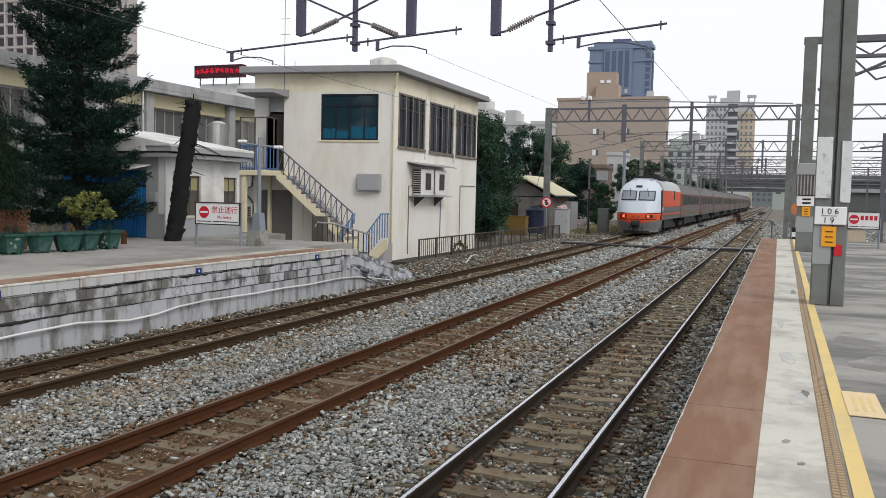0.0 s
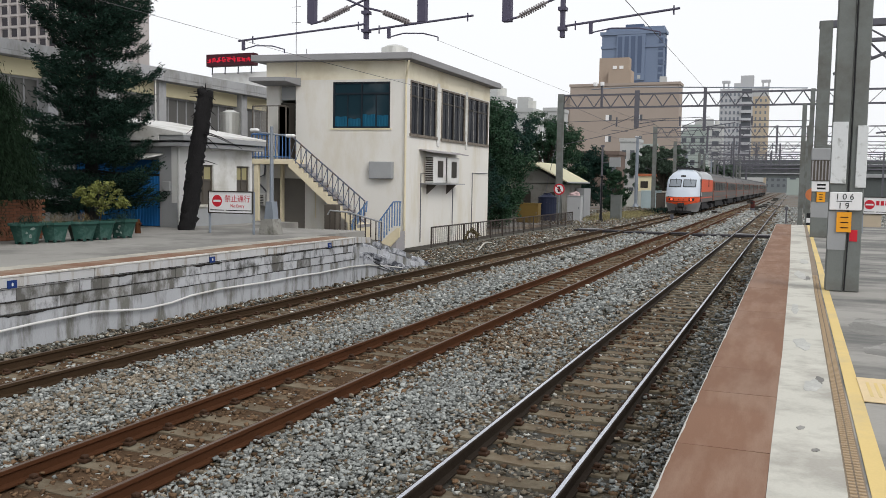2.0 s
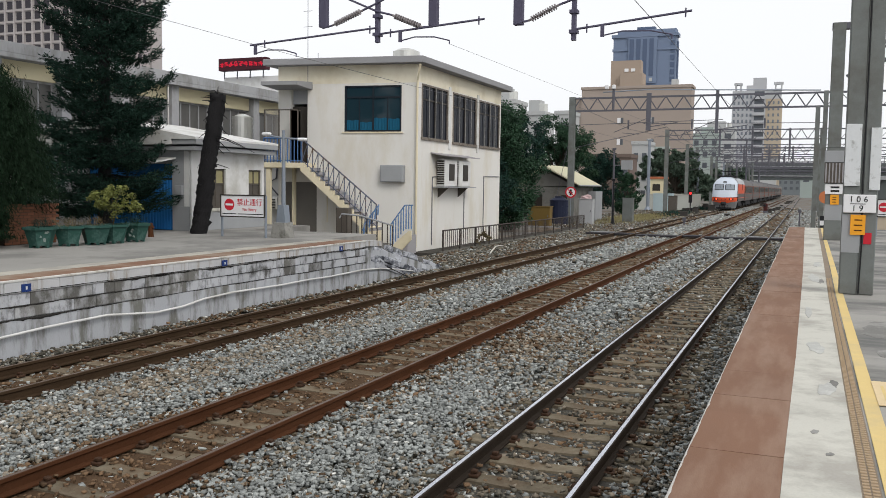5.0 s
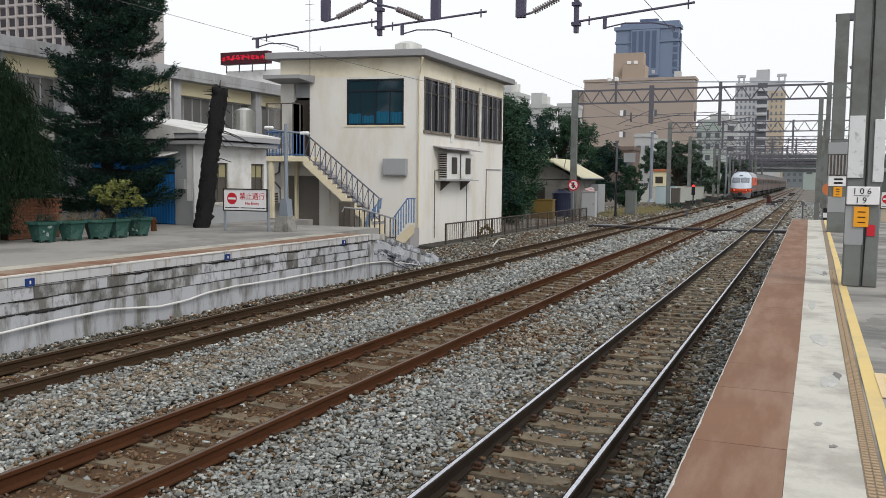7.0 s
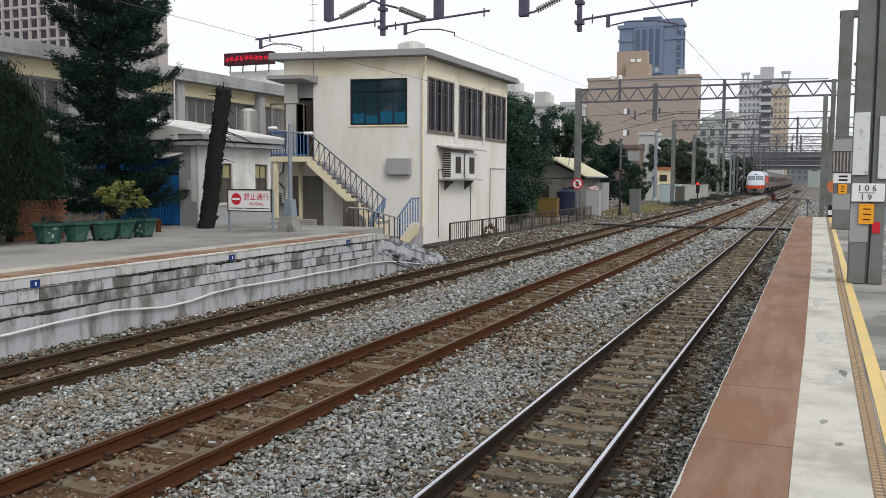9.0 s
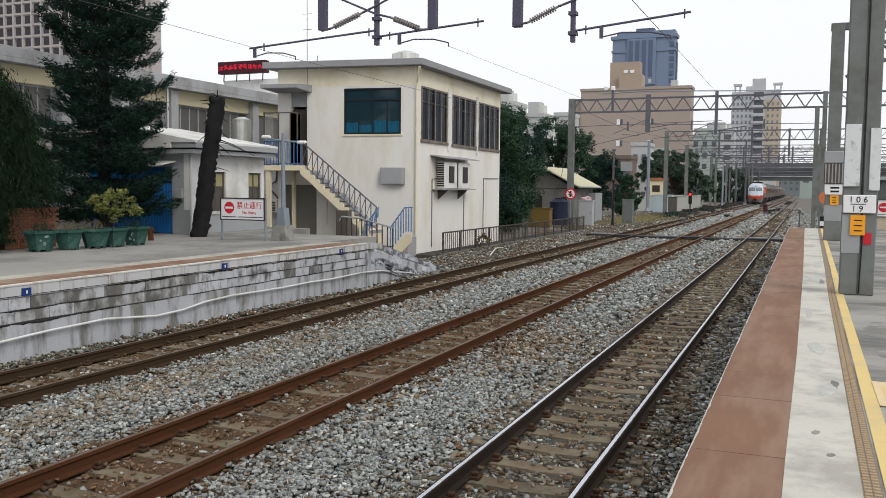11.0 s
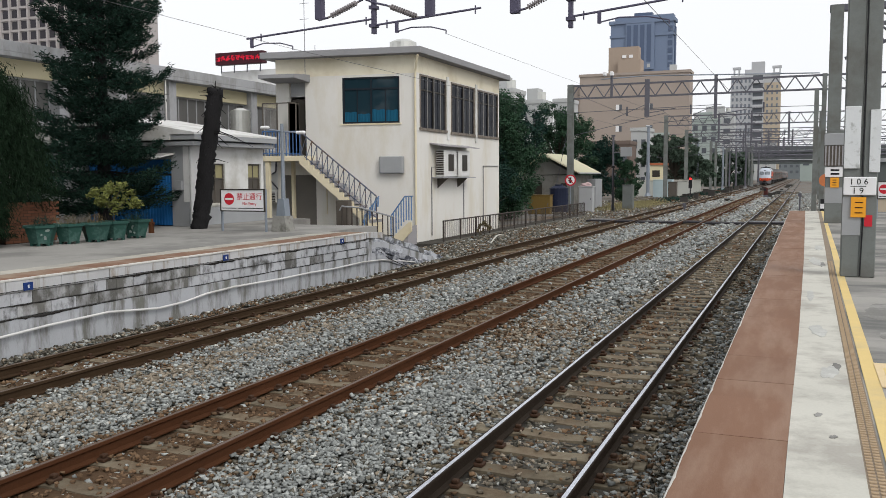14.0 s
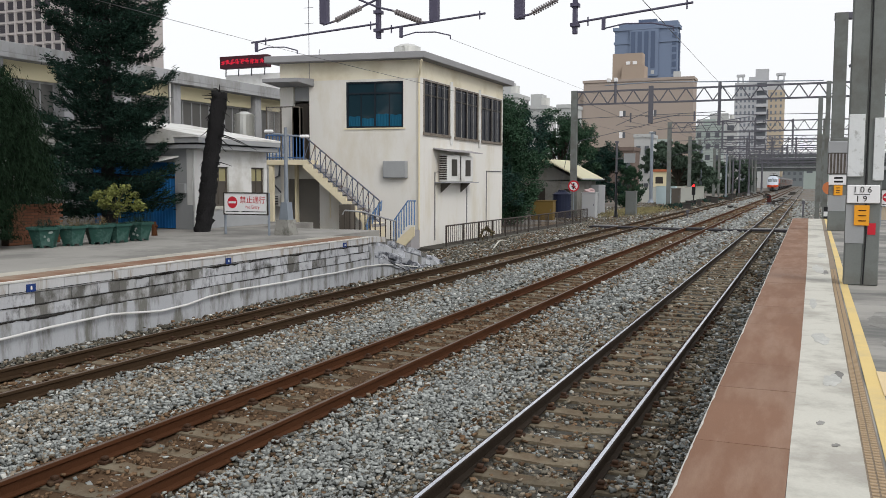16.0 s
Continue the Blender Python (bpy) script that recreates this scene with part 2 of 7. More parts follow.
railway(LEFT_X, "dark rusty rails on concrete sleepers in ballast", RAIL_DARK, RAIL_TOP_DULL, drift(0.1))
railway(MID_X, "brown rusted rails on dirt-covered sleepers", RUST, RAIL_TOP_DULL, drift(0.2))
railway(RIGHT_X, "polished rails on concrete sleepers beside the platform", RAIL_BLACK, RAIL_TOP, drift(0.0))

# right platform
ZR = 0.9
root = thing("platform_right", (0, 0, 0), "concrete station platform with a red paver edge and yellow line", "platform", kind="structure")
part("platform_slab", boxes((-0.5, 40, -30, 41.0, -0.3, ZR - 0.06)), CONCRETE, root)
part("platform_floor", boxes((0.3, 40, -30, 41.0, ZR - 0.06, ZR - 0.004)), ASPHALT, root)
def fan(y):
    """The painted strips drift away from the edge along the platform."""
    return float(np.interp(y, [-30, 5, 9.7, 14.5, 20, 41], [-0.3, -0.085, -0.063, -0.045, 0.0, 0.11]))


def seam(y):
    """Where the red edge meets the pale concrete."""
    return float(np.interp(y, [-30, 4.5, 9, 18, 41], [-0.065, -0.065, -0.024, 0.012, 0.02]))


def strip(name, x0, x1, z0, z1, material):
    return part(name, extrude_profile([(x0, z0), (x1, z0), (x1, z1), (x0, z1)], -30, 41, 40, fan), material, root)


bm = bmesh.new()
rings = []
for i in range(41):
    yy = -30 + 71 * i / 40
    xa = seam(yy) + 0.001
    rings.append([bm.verts.new((xx, yy, zz)) for xx, zz in ((xa, ZR - 0.06), (0.425 + fan(yy), ZR - 0.06), (0.425 + fan(yy), ZR), (xa, ZR))])
for a, b in zip(rings, rings[1:]):
    for j in range(4):
        bm.faces.new((a[j], a[(j + 1) % 4], b[(j + 1) % 4], b[j]))
part("white_band", bm, CONCRETE_PALE, root)
strip("yellow_line", 0.54, 0.645, ZR - 0.05, ZR + 0.003, YELLOW)
strip("tactile_strip", 0.425, 0.525, ZR - 0.05, ZR - 0.001, TACTILE)
TRIB = mesh_of("tactile_rib", boxes((-0.04, -0.005, -0.014, 0.014, 0, 0.006), (0.005, 0.04, -0.014, 0.014, 0, 0.006)), mat("tactile_rib", (0.36, 0.27, 0.175), 0.8, 0.1, 3, 60, 0.1))
for i in range(240):
    part("tactile_rib", TRIB, None, root, at=pose(0.475 + fan(4.2 + 0.055 * i), 4.2 + 0.055 * i, ZR - 0.001))


def blotch(name, x, y, rx, ry, z, material, seed, parent):
    """A thin irregular patch lying on a floor."""
    q = random.Random(seed)
    bm = bmesh.new()
    ring = []
    for i in range(40):
        a = 2 * math.pi * i / 40
        k = 0.85 + 0.18 * math.sin(2 * a + seed) + 0.1 * math.sin(5 * a + 2 * seed) + q.uniform(-0.05, 0.05)
        ring.append((x + rx * k * math.cos(a), y + ry * k * math.sin(a)))
    lo, hi = ([bm.verts.new((px, py, zz)) for px, py in ring] for zz in (z - 0.01, z))
    bm.faces.new(hi)
    for i in range(40):
        bm.faces.new((lo[i], lo[(i + 1) % 40], hi[(i + 1) % 40], hi[i]))
    return part(name, bm, material, parent)


DAMP = mat("dark_repair_patch", (0.19, 0.186, 0.175), 0.9, 0.3, 3, 40, 0.1, stain=(0.3, 0.295, 0.28), amount=0.55, stain_scale=2.0)
PATCH = mat("grey_repair_patch", (0.4, 0.4, 0.38), 0.9, 0.15, 2, 40, 0.1, stain=(0.48, 0.48, 0.455), amount=0.55, stain_scale=5.0)
for k, (x, y, rx, ry, m_) in enumerate(((0.27, 7.8, 0.05, 0.2, DAMP), (0.22, 7.6, 0.07, 0.3, PATCH), (0.3, 16.8, 0.06, 0.6, DAMP), (0.2, 17.3, 0.1, 0.9, PATCH), (0.16, 9.6, 0.1, 0.35, PATCH),
                                          (0.1, 12.4, 0.06, 0.5, PATCH), (0.12, 6.2, 0.03, 0.05, DAMP), (0.2, 5.7, 0.025, 0.04, DAMP), (0.3, 20.5, 0.08, 0.9, PATCH))):
    blotch("stain", x, y, rx, ry, ZR + 0.002 + 0.0004 * k, m_, 50 + k, root)
for k, (x, y, rx, ry) in enumerate(((1.15, 11.3, 0.5, 1.0), (1.3, 9.6, 0.55, 0.7), (2.6, 18.8, 1.3, 0.9), (1.0, 6.3, 0.22, 0.8), (3.2, 13.5, 1.0, 1.2))):
    blotch("dark_patch", x, y, rx, ry, ZR - 0.002 + 0.0004 * k, DAMP, 70 + k, root)
y = -4.0
CHIP = mat("chipped_white_edge", (0.6, 0.58, 0.54), 0.9, 0.2, 4, 40, 0.2)
part("joint_bed", boxes((-0.6, -0.1, -4, 41, ZR - 0.05, ZR - 0.006)), mat("dark_joint", (0.1, 0.06, 0.045), 0.9, 0.2, 4, 40, 0.1), root)
g = np.random.RandomState(14)
ys = np.arange(3.5, 41, 0.07)
w = 0.003 + 0.011 * np.clip(np.convolve(g.rand(len(ys) + 4), np.ones(5) / 5, "same")[2:-2] - 0.42, 0, 1) * 3
V = [q for yy, ww in zip(ys, w) for q in ((-0.612, yy, ZR - 0.07), (-0.612, yy, ZR - 0.002), (-0.606 + ww, yy, ZR + 0.002))]
F = [(3 * i + k, 3 * i + 3 + k, 3 * i + 4 + k, 3 * i + 1 + k) for i in range(len(ys) - 1) for k in (0, 1)]
big_mesh("edge_trim", V, F, CHIP, root)
rng = random.Random(66)
while y < 40.5:
    ln = rng.choice((0.55, 0.85, 0.99, 0.99, 1.3))
    part("paver", outline([(-0.605, y), (seam(y), y + rng.uniform(-0.01, 0.01)), (seam(y + ln), y + ln - 0.005), (-0.605, y + ln - 0.004)], ZR - 0.1, ZR - rng.uniform(0, 0.002), "flat"), REDTILE, root)
    y += ln
# left platform
ZL = 1.0
XL = -10.8
root = thing("platform_left", (0, 0, 0), "old whitewashed concrete platform with black water stains", "platform", kind="structure")
part("platform_slab", boxes((-60, XL - 0.3, -30, 20.6, -0.3, ZL - 0.004)), CONCRETE, root)
part("platform_yard", boxes((-60, -16.4, 20.6, 27.0, -0.3, ZL - 0.004)), CONCRETE, root)
part("platform_yard", boxes((-16.4, XL - 1.2, 20.6, 23.6, -0.3, ZL - 0.004)), CONCRETE, root)
part("red_band", boxes((XL - 0.66, XL - 0.03, -30, 20.6, ZL - 0.05, ZL + 0.007)), mat("worn_brown_band", (0.19, 0.105, 0.07), 0.85, 0.12, 1.2, 50, 0.12, stain=(0.26, 0.2, 0.15), amount=0.55, stain_scale=0.9), root, "worn brown warning band")
part("pale_band", boxes((XL - 1.15, XL - 0.66, -30, 20.6, ZL - 0.05, ZL + 0.003)), mat("worn_cream_band", (0.4, 0.38, 0.33), 0.9, 0.12, 1.0, 40, 0.1, stain=(0.3, 0.29, 0.26), amount=0.6, stain_scale=1.5), root, "worn cream painted strip")
rng = random.Random(21)
part("edge_slab", boxes((XL - 0.28, XL + 0.012, -30, 2.0, ZL - 0.19, ZL + 0.004), bevel=0.01), EDGE, root)
for i in range(18):
    y = 2.0 + 18.6 / 18 * i
    e = rng.uniform(-0.006, 0.006)
    part("edge_slab", boxes((XL - 0.28, XL + 0.012 + e, y, y + 18.6 / 18 - 0.008, ZL - 0.195 + rng.uniform(-0.008, 0.008), ZL + 0.004), bevel=0.01), EDGE, root)
CRUST = mat("black_crust", (0.035, 0.034, 0.032), 0.95, 0.3, 6, 50, 0.4)
part("wall_core", boxes((XL - 0.3, XL - 0.05, -30, 20.8, 0.2, ZL - 0.19)), COURSE, root)
for z0, z1, face, short in ((0.615, ZL - 0.197, -0.008, 0.24), (0.422, 0.609, 0.006, 0.36)):
    y = 2.0
    while y < 20.8:
        ln = rng.uniform(short, short * 2.0)
        e = rng.uniform(-0.006, 0.006)
        dirty = rng.random() < (0.85 if 10.0 < y < 13.2 or y < 9.9 and z0 < 0.5 else 0.3 if y < 17 else 0.12)
        part("block", boxes((XL - 0.2, XL + face + e, y, min(y + ln, 20.8) - 0.007, z0 + rng.uniform(-0.006, 0.006), z1 + rng.uniform(-0.006, 0.004)), bevel=0.008), COURSE if dirty else WHITEWALL, root)
        y += ln


def crust_line(x, z, y0, y1, seed, thick, down):
    """An uneven black growth along a ledge with runs below it."""
    q = np.random.RandomState(seed)
    n = int((y1 - y0) / 0.035)
    ys = np.linspace(y0, y1, n)
    w = np.convolve(q.rand(n + 20), np.ones(12) / 12, "same")[10:-10]
    gap = np.convolve(q.rand(n + 80), np.ones(50) / 50, "same")[40:-40]
    h = thick * np.clip((w - 0.4) * 6, 0.12, 1.6) * q.uniform(0.7, 1.3, n) + down * np.clip((gap - 0.5) * 12, 0, 1) * np.clip((w - 0.35) * 3, 0.1, 1)
    V, F = [], []
    for i in range(n):
        V += [(x, ys[i], z + 0.004 + 0.006 * q.rand()), (x, ys[i], z - h[i])]
        if i:
            F.append((2 * i - 2, 2 * i, 2 * i + 1, 2 * i - 1))
    ob = big_mesh("crust", V, F, CRUST, root)
    sol = ob.modifiers.new("depth", "SOLIDIFY")
    sol.thickness = 0.004
    return ob


crust_line(XL + 0.014, 0.612, 3, 20.7, 1, 0.005, 0.03)
crust_line(XL + 0.034, 0.42, 3, 20.9, 2, 0.008, 0.05)
crust_line(XL - 0.006, ZL - 0.198, 3, 20.7, 3, 0.004, 0.05)
crust_line(XL + 0.02, ZL - 0.175, 3, 20.6, 4, 0.003, 0.02)
part("nosing", boxes((XL - 0.03, XL + 0.026, -30, 20.6, ZL - 0.025, ZL + 0.009), bevel=0.006), mat("white_painted_nosing", (0.58, 0.57, 0.54), 0.85, 0.1, 2, 40, 0.15, stain=(0.36, 0.33, 0.28), amount=0.4, stain_scale=3), root, "white painted lip")
part("wall_base", boxes((XL - 0.3, XL + 0.03, -30, 21.2, -0.4, 0.412), bevel=0.012), WHITEWALL_LOW, root)
part("ramp_floor", outline([(20.6, ZL - 0.004), (25.9, -0.12), (25.9, -0.35), (20.6, -0.35)], -12.0, XL - 0.3), CONCRETE, root)
part("ramp_wall", outline([(20.6, ZL), (21.6, 0.92), (25.9, -0.08), (25.9, -0.35), (20.6, -0.35)], XL - 0.3, XL - 0.04), COURSE, root)
part("ramp_curb", outline([(20.6, 0.75), (21.6, 0.68), (25.0, -0.02), (25.0, -0.35), (20.6, -0.35)], XL - 0.04, XL + 0.05), WHITEWALL_LOW, root)
rng = random.Random(8)
# The blue-black second colour paints shadows among the whitewashed stones.
RUBBLE = mat("whitewashed_rubble", (0.42, 0.435, 0.47), 0.9, 0.2, 2.5, 30, 0.6, stain=(0.07, 0.075, 0.09), amount=0.58, stain_scale=2.4, stretch=(1, 1, 1.6), rand=0.2)


def rough_block(ya, yb, za, zb, h, x0, x1):
    """A hand-laid stone that follows the slope, with knocked edges."""
    bm = outline([(ya, za), ((ya + yb) / 2, (za + zb) / 2 + rng.uniform(0, 0.03)), (yb, zb), (yb, zb - h), (ya, za - h)], x0, x1)
    bmesh.ops.bevel(bm, geom=bm.edges[:], offset=0.025, segments=1, affect="EDGES")
    for v in bm.verts:
        v.co += Vector((rng.uniform(-0.02, 0.02), rng.uniform(-0.02, 0.02), rng.uniform(-0.018, 0.018)))
    return bm


for row in range(4):
    ya = 20.7 + rng.uniform(0, 0.4)
    while ya < 25.6 - 0.35 * row:
        yb = ya + rng.uniform(0.4, 1.0)
        za, zb = (0.98 - 0.225 * max(0, q - 21.2) - 0.19 * row + rng.uniform(-0.02, 0.02) for q in (ya, yb))
        out = rng.uniform(-0.03, 0.05) + 0.045 * row
        part("rubble_block", rough_block(ya, yb - 0.03, za, zb, 0.17, XL - 0.34 + 0.05 * row, XL - 0.02 + out), RUBBLE, root)
        ya = yb
part("cap_block", outline([(20.62, ZL + 0.003), (21.575, 0.95), (21.575, 0.8), (20.62, ZL - 0.15)], XL - 0.3, XL + 0.015), EDGE, root)
part("cable", tubes([(XL + 0.09, 21.3, 0.42), (XL + 0.11, 21.5, 0.3), (XL + 0.14, 22.0, 0.12), (XL + 0.35, 22.6, -0.14)], r=0.012, seg=5), CRUST, root, "black cable hanging down the ramp wall")
part("wall_pipe", tubes([(-10.70, y, z) for y, z in ((2, 0.15), (6, 0.18), (9.03, 0.2), (9.88, 0.24), (11.15, 0.26), (12.35, 0.15), (13.1, 0.17), (13.7, 0.24), (14.6, 0.27), (16.4, 0.24),
                                                    (17.6, 0.25), (18.6, 0.23), (20.2, 0.25), (21.3, 0.21), (22.3, 0.1), (23.7, -0.08))], r=0.02), WHITE, root, "white plastic pipe")
PLAQUE = mat("blue_plaque", (0.015, 0.04, 0.16), 0.5, 0.05, 4, 40, 0)
for y in (9.61, 14.46, 19.25):
    pq = part("plaque", boxes((XL + 0.018, XL + 0.033, y - 0.085, y + 0.085, ZL - 0.185, ZL - 0.065)), PLAQUE, root, "small blue number plaque")
    part("marking", boxes((XL + 0.033, XL + 0.038, y - 0.014, y + 0.014, ZL - 0.15, ZL - 0.1)), WHITE, pq)

# yellow panel on the right platform floor
sg = thing("floor_panel", (0.69, 7.62, ZR + 0.004), "pale yellow notice plate on the platform floor", "floor sign")
part("plate", boxes((-0.12, 0.14, -0.45, 0.45, 0, 0.006)), mat("pale_yellow_plate", (0.62, 0.49, 0.3), 0.8, 0.1, 4, 40, 0.05), sg)
for dx in (-0.05, 0.01, 0.07):
    part("lettering", boxes((dx - 0.012, dx + 0.012, -0.28, 0.25, 0.006, 0.0075)), YELLOW, sg)


# ---- signal building ----
def wall_boxes(a0, a1, z0, z1, t0, t1, holes, axis="x"):
    """A wall from a0 to a1 with real openings, as boxes round the holes (a0, a1, z0, z1)."""
    bm = bmesh.new()
    cuts = sorted({a0, a1, *[h[0] for h in holes], *[h[1] for h in holes]})
    for p, q in zip(cuts, cuts[1:]):
        mid = (p + q) / 2
        zs = [z0]
        for h in sorted((h for h in holes if h[0] < mid < h[1]), key=lambda h: h[2]):
            zs += [h[2], h[3]]
        zs.append(z1)
        for lo, hi in zip(zs[::2], zs[1::2]):
            if hi - lo > 1e-4:
                if axis == "x":
                    box(bm, p, q, t0, t1, lo, hi)
                else:
                    box(bm, t0, t1, p, q, lo, hi)
    bmesh.ops.remove_doubles(bm, verts=bm.verts, dist=1e-5)
    return bm


SKEW = 0.14


def sk(bm):
    for v in bm.verts:
        v.co.y += SKEW * v.co.x
    return bm


DARKFRAME = mat("dark_window_frame", (0.04, 0.035, 0.03), 0.5, 0.15, 4, 40, 0.05)
BROWNFRAME = mat("brown_window_frame", (0.1, 0.088, 0.075), 0.6, 0.15, 4, 40, 0.05)
# Curtain blue is darkened to look dimmed by window glass.
CURTAIN = mat("blue_curtain", (0.01, 0.085, 0.15), 0.9, 0.2, 2, 20, 0.2, stretch=(6, 1, 0.5))
SHUTTER = mat("grey_shutter", (0.17, 0.16, 0.145), 0.6, 0.08, 2, 40, 0.05)
GRIME = mat("roof_tank_steel", (0.58, 0.58, 0.55), 0.32, 0.12, 2, 30, 0.05, metal=0.7, spec=0.4)
STEP = mat("step_concrete", (0.3, 0.29, 0.3), 0.9, 0.15, 2, 30, 0.1)

BAND_CREAM = mat("soft_cream_plaster", (0.74, 0.69, 0.56), 0.85, 0.05, 0.5, 40, 0.08, stain=(0.62, 0.56, 0.42), amount=0.45, stain_scale=0.45)
sb = thing("signal_building", (-13.9, 30.64, 0.0), "two-storey cream plastered railway signal building with flat grey roof", "building")
part("wall", sk(wall_boxes(-5.7, 0.0, -0.3, 7.12, 0.0, 0.25, [(-2.92, -0.6, 4.55, 6.33), (-5.15, -4.46, 3.25, 6.23), (-5.44, -4.06, 0.0, 2.56)])), CREAM_WHITE, sb)
part("wall", wall_boxes(0.25, 9.95, -0.3, 7.12, -0.25, 0.0, [(0.47, 3.13, 4.33, 6.44), (3.7, 6.51, 4.3, 6.43), (6.88, 9.74, 4.3, 6.41)], "y"), CREAM_WHITE, sb)
part("wall", sk(boxes((-5.7, -0.25, 9.7, 9.95, -0.3, 7.12))), CREAM_WHITE, sb)
part("wall", sk(boxes((-5.7, -5.45, 0.25, 9.7, -0.3, 7.12))), CREAM_WHITE, sb)
part("upper_band", sk(boxes((-2.92, -0.0, -0.004, 0.0, 6.42, 7.12), (-5.7, -2.92, -0.004, 0.0, 6.42, 7.12))), BAND_CREAM, sb, "yellower band under the roof")
part("upper_band", boxes((0.0, 0.004, 0.0, 9.95, 6.47, 7.12)), BAND_CREAM, sb)
for y0 in (3.2, 6.58):
    part("pillar_stripe", boxes((0.0, 0.05, y0, y0 + 0.22, 4.0, 6.6), bevel=0.01), WHITE, sb)
part("floor_slab", sk(boxes((-5.45, -0.25, 0.25, 9.7, 3.1, 3.3))), STEP, sb)
roof = part("roof", sk(boxes((-6.1, 0.42, -0.45, 10.4, 7.12, 7.37), bevel=0.015)), ROOFGREY, sb)
part("roof_membrane", sk(boxes((-5.9, 0.2, -0.25, 10.2, 7.37, 7.40))), STEP, roof)
# front window with sashes and blue curtains
NAVYFRAME = mat("navy_black_frame", (0.014, 0.02, 0.028), 0.5, 0.15, 4, 40, 0.05)
w = part("window", sk(boxes((-2.92, -0.6, 0.02, 0.1, 6.27, 6.33))), NAVYFRAME, sb, "dark framed sliding window")
for nm, bx_ in (("bottom_rail", (-2.92, -0.6, 0.02, 0.1, 4.55, 4.61)), ("jamb", (-2.92, -2.85, 0.02, 0.1, 4.61, 6.27)), ("jamb", (-0.67, -0.6, 0.02, 0.1, 4.61, 6.27)),
                ("transom", (-2.85, -0.67, 0.03, 0.09, 5.85, 5.92)), ("mullion", (-1.79, -1.73, 0.028, 0.092, 4.61, 6.27)),
                ("glazing_bar", (-2.35, -2.31, 0.04, 0.09, 4.61, 5.85)), ("glazing_bar", (-1.2, -1.16, 0.04, 0.09, 4.61, 5.85))):
    part(nm, sk(boxes(bx_)), NAVYFRAME, w)
part("pane", sk(boxes((-2.85, -0.67, 0.06, 0.068, 4.61, 6.27))), glass("front_pane", (0.014, 0.033, 0.045), 0.05, 0.3), w)
part("sill", sk(boxes((-3.0, -0.52, -0.04, 0.02, 4.49, 4.55))), CREAM, w)
for x0, x1, z1 in ((-2.84, -2.36, 5.0), (-2.3, -1.8, 4.92), (-1.72, -1.21, 5.08), (-1.15, -0.68, 5.05)):
    bm = bmesh.new()
    cols = []
    for i in range(25):
        x = x0 + (x1 - x0) * i / 24
        cols.append([bm.verts.new((x, 0.045 + 0.008 * math.sin(i * 1.1), z)) for z in (4.62, z1 + 0.015 * math.sin(i * 0.4))])
    for p, q in zip(cols, cols[1:]):
        bm.faces.new((p[0], q[0], q[1], p[1]))
    part("curtain", sk(bm), CURTAIN, w, "bright blue curtain")
SIDEFRAME = mat("weathered_brown_frame", (0.19, 0.165, 0.14), 0.7, 0.2, 4, 40, 0.1, stain=(0.1, 0.085, 0.07), amount=0.5, stain_scale=4)
BAR_TONE = mat("window_bar", (0.26, 0.25, 0.24), 0.6, 0.15, 4, 40, 0.05)
# side windows with vertical bars
for y0, y1, z0, z1 in ((0.47, 3.13, 4.33, 6.44), (3.7, 6.51, 4.3, 6.43), (6.88, 9.74, 4.3, 6.41)):
    w = part("window", boxes((-0.06, 0.03, y0, y1, z1 - 0.07, z1)), SIDEFRAME, sb, "brown steel window with vertical bars")
    part("sill", boxes((-0.06, 0.07, y0 - 0.05, y1 + 0.05, z0 - 0.06, z0 + 0.05)), SIDEFRAME, w)
    for a in (y0, y1 - 0.07):
        part("jamb", boxes((-0.06, 0.03, a, a + 0.07, z0 + 0.05, z1 - 0.07)), SIDEFRAME, w)
    part("mullion", boxes((-0.05, 0.01, (y0 + y1) / 2 - 0.03, (y0 + y1) / 2 + 0.03, z0 + 0.05, z1 - 0.07)), DARKFRAME, w)
    part("pane", boxes((-0.03, -0.022, y0 + 0.07, y1 - 0.07, z0 + 0.05, z1 - 0.07)), glass("side_pane", (0.01, 0.012, 0.018), 0.12, 0.06), w)
    part("transom", boxes((-0.05, 0.0, y0 + 0.07, y1 - 0.07, z1 - 0.62, z1 - 0.56)), DARKFRAME, w)
    for i in range(1, 4):
        y = y0 + (y1 - y0) * i / 4
        part("bar", tubes([(0.04, y, z0), (0.04, y, z1)], r=0.017, seg=6), BAR_TONE, w)
# door, transom, canopy, shutter
d = part("door", sk(boxes((-5.15, -4.46, 0.12, 0.17, 3.25, 5.55))), DARKFRAME, sb, "dark upper door")
part("transom", sk(boxes((-5.12, -4.49, 0.1, 0.14, 5.65, 6.2))), GREYPAINT, d)
part("screen_door", sk(boxes((-4.78, -4.74, -0.72, 0.0, 3.35, 5.4), (-4.76, -4.74, -0.7, -0.02, 3.4, 5.35))), BROWNFRAME, d, "open screen door")
gate = part("screen_gate", sk(boxes((-5.66, -5.62, -1.08, -1.04, 3.3, 5.35), (-5.06, -5.02, -1.08, -1.04, 3.3, 5.35), (-5.66, -5.02, -1.08, -1.04, 5.31, 5.35), (-4.28, -4.24, -1.08, -1.04, 4.2, 5.35), (-5.02, -4.24, -1.08, -1.04, 5.31, 5.35))), BROWNFRAME, sb, "brown steel screen frame on the landing")
for i in range(13):
    part("bar", sk(tubes([(-5.6 + 0.045 * i, -1.06, 3.4), (-5.6 + 0.045 * i, -1.06, 5.31)], r=0.009, seg=5)), BAR_TONE, gate)
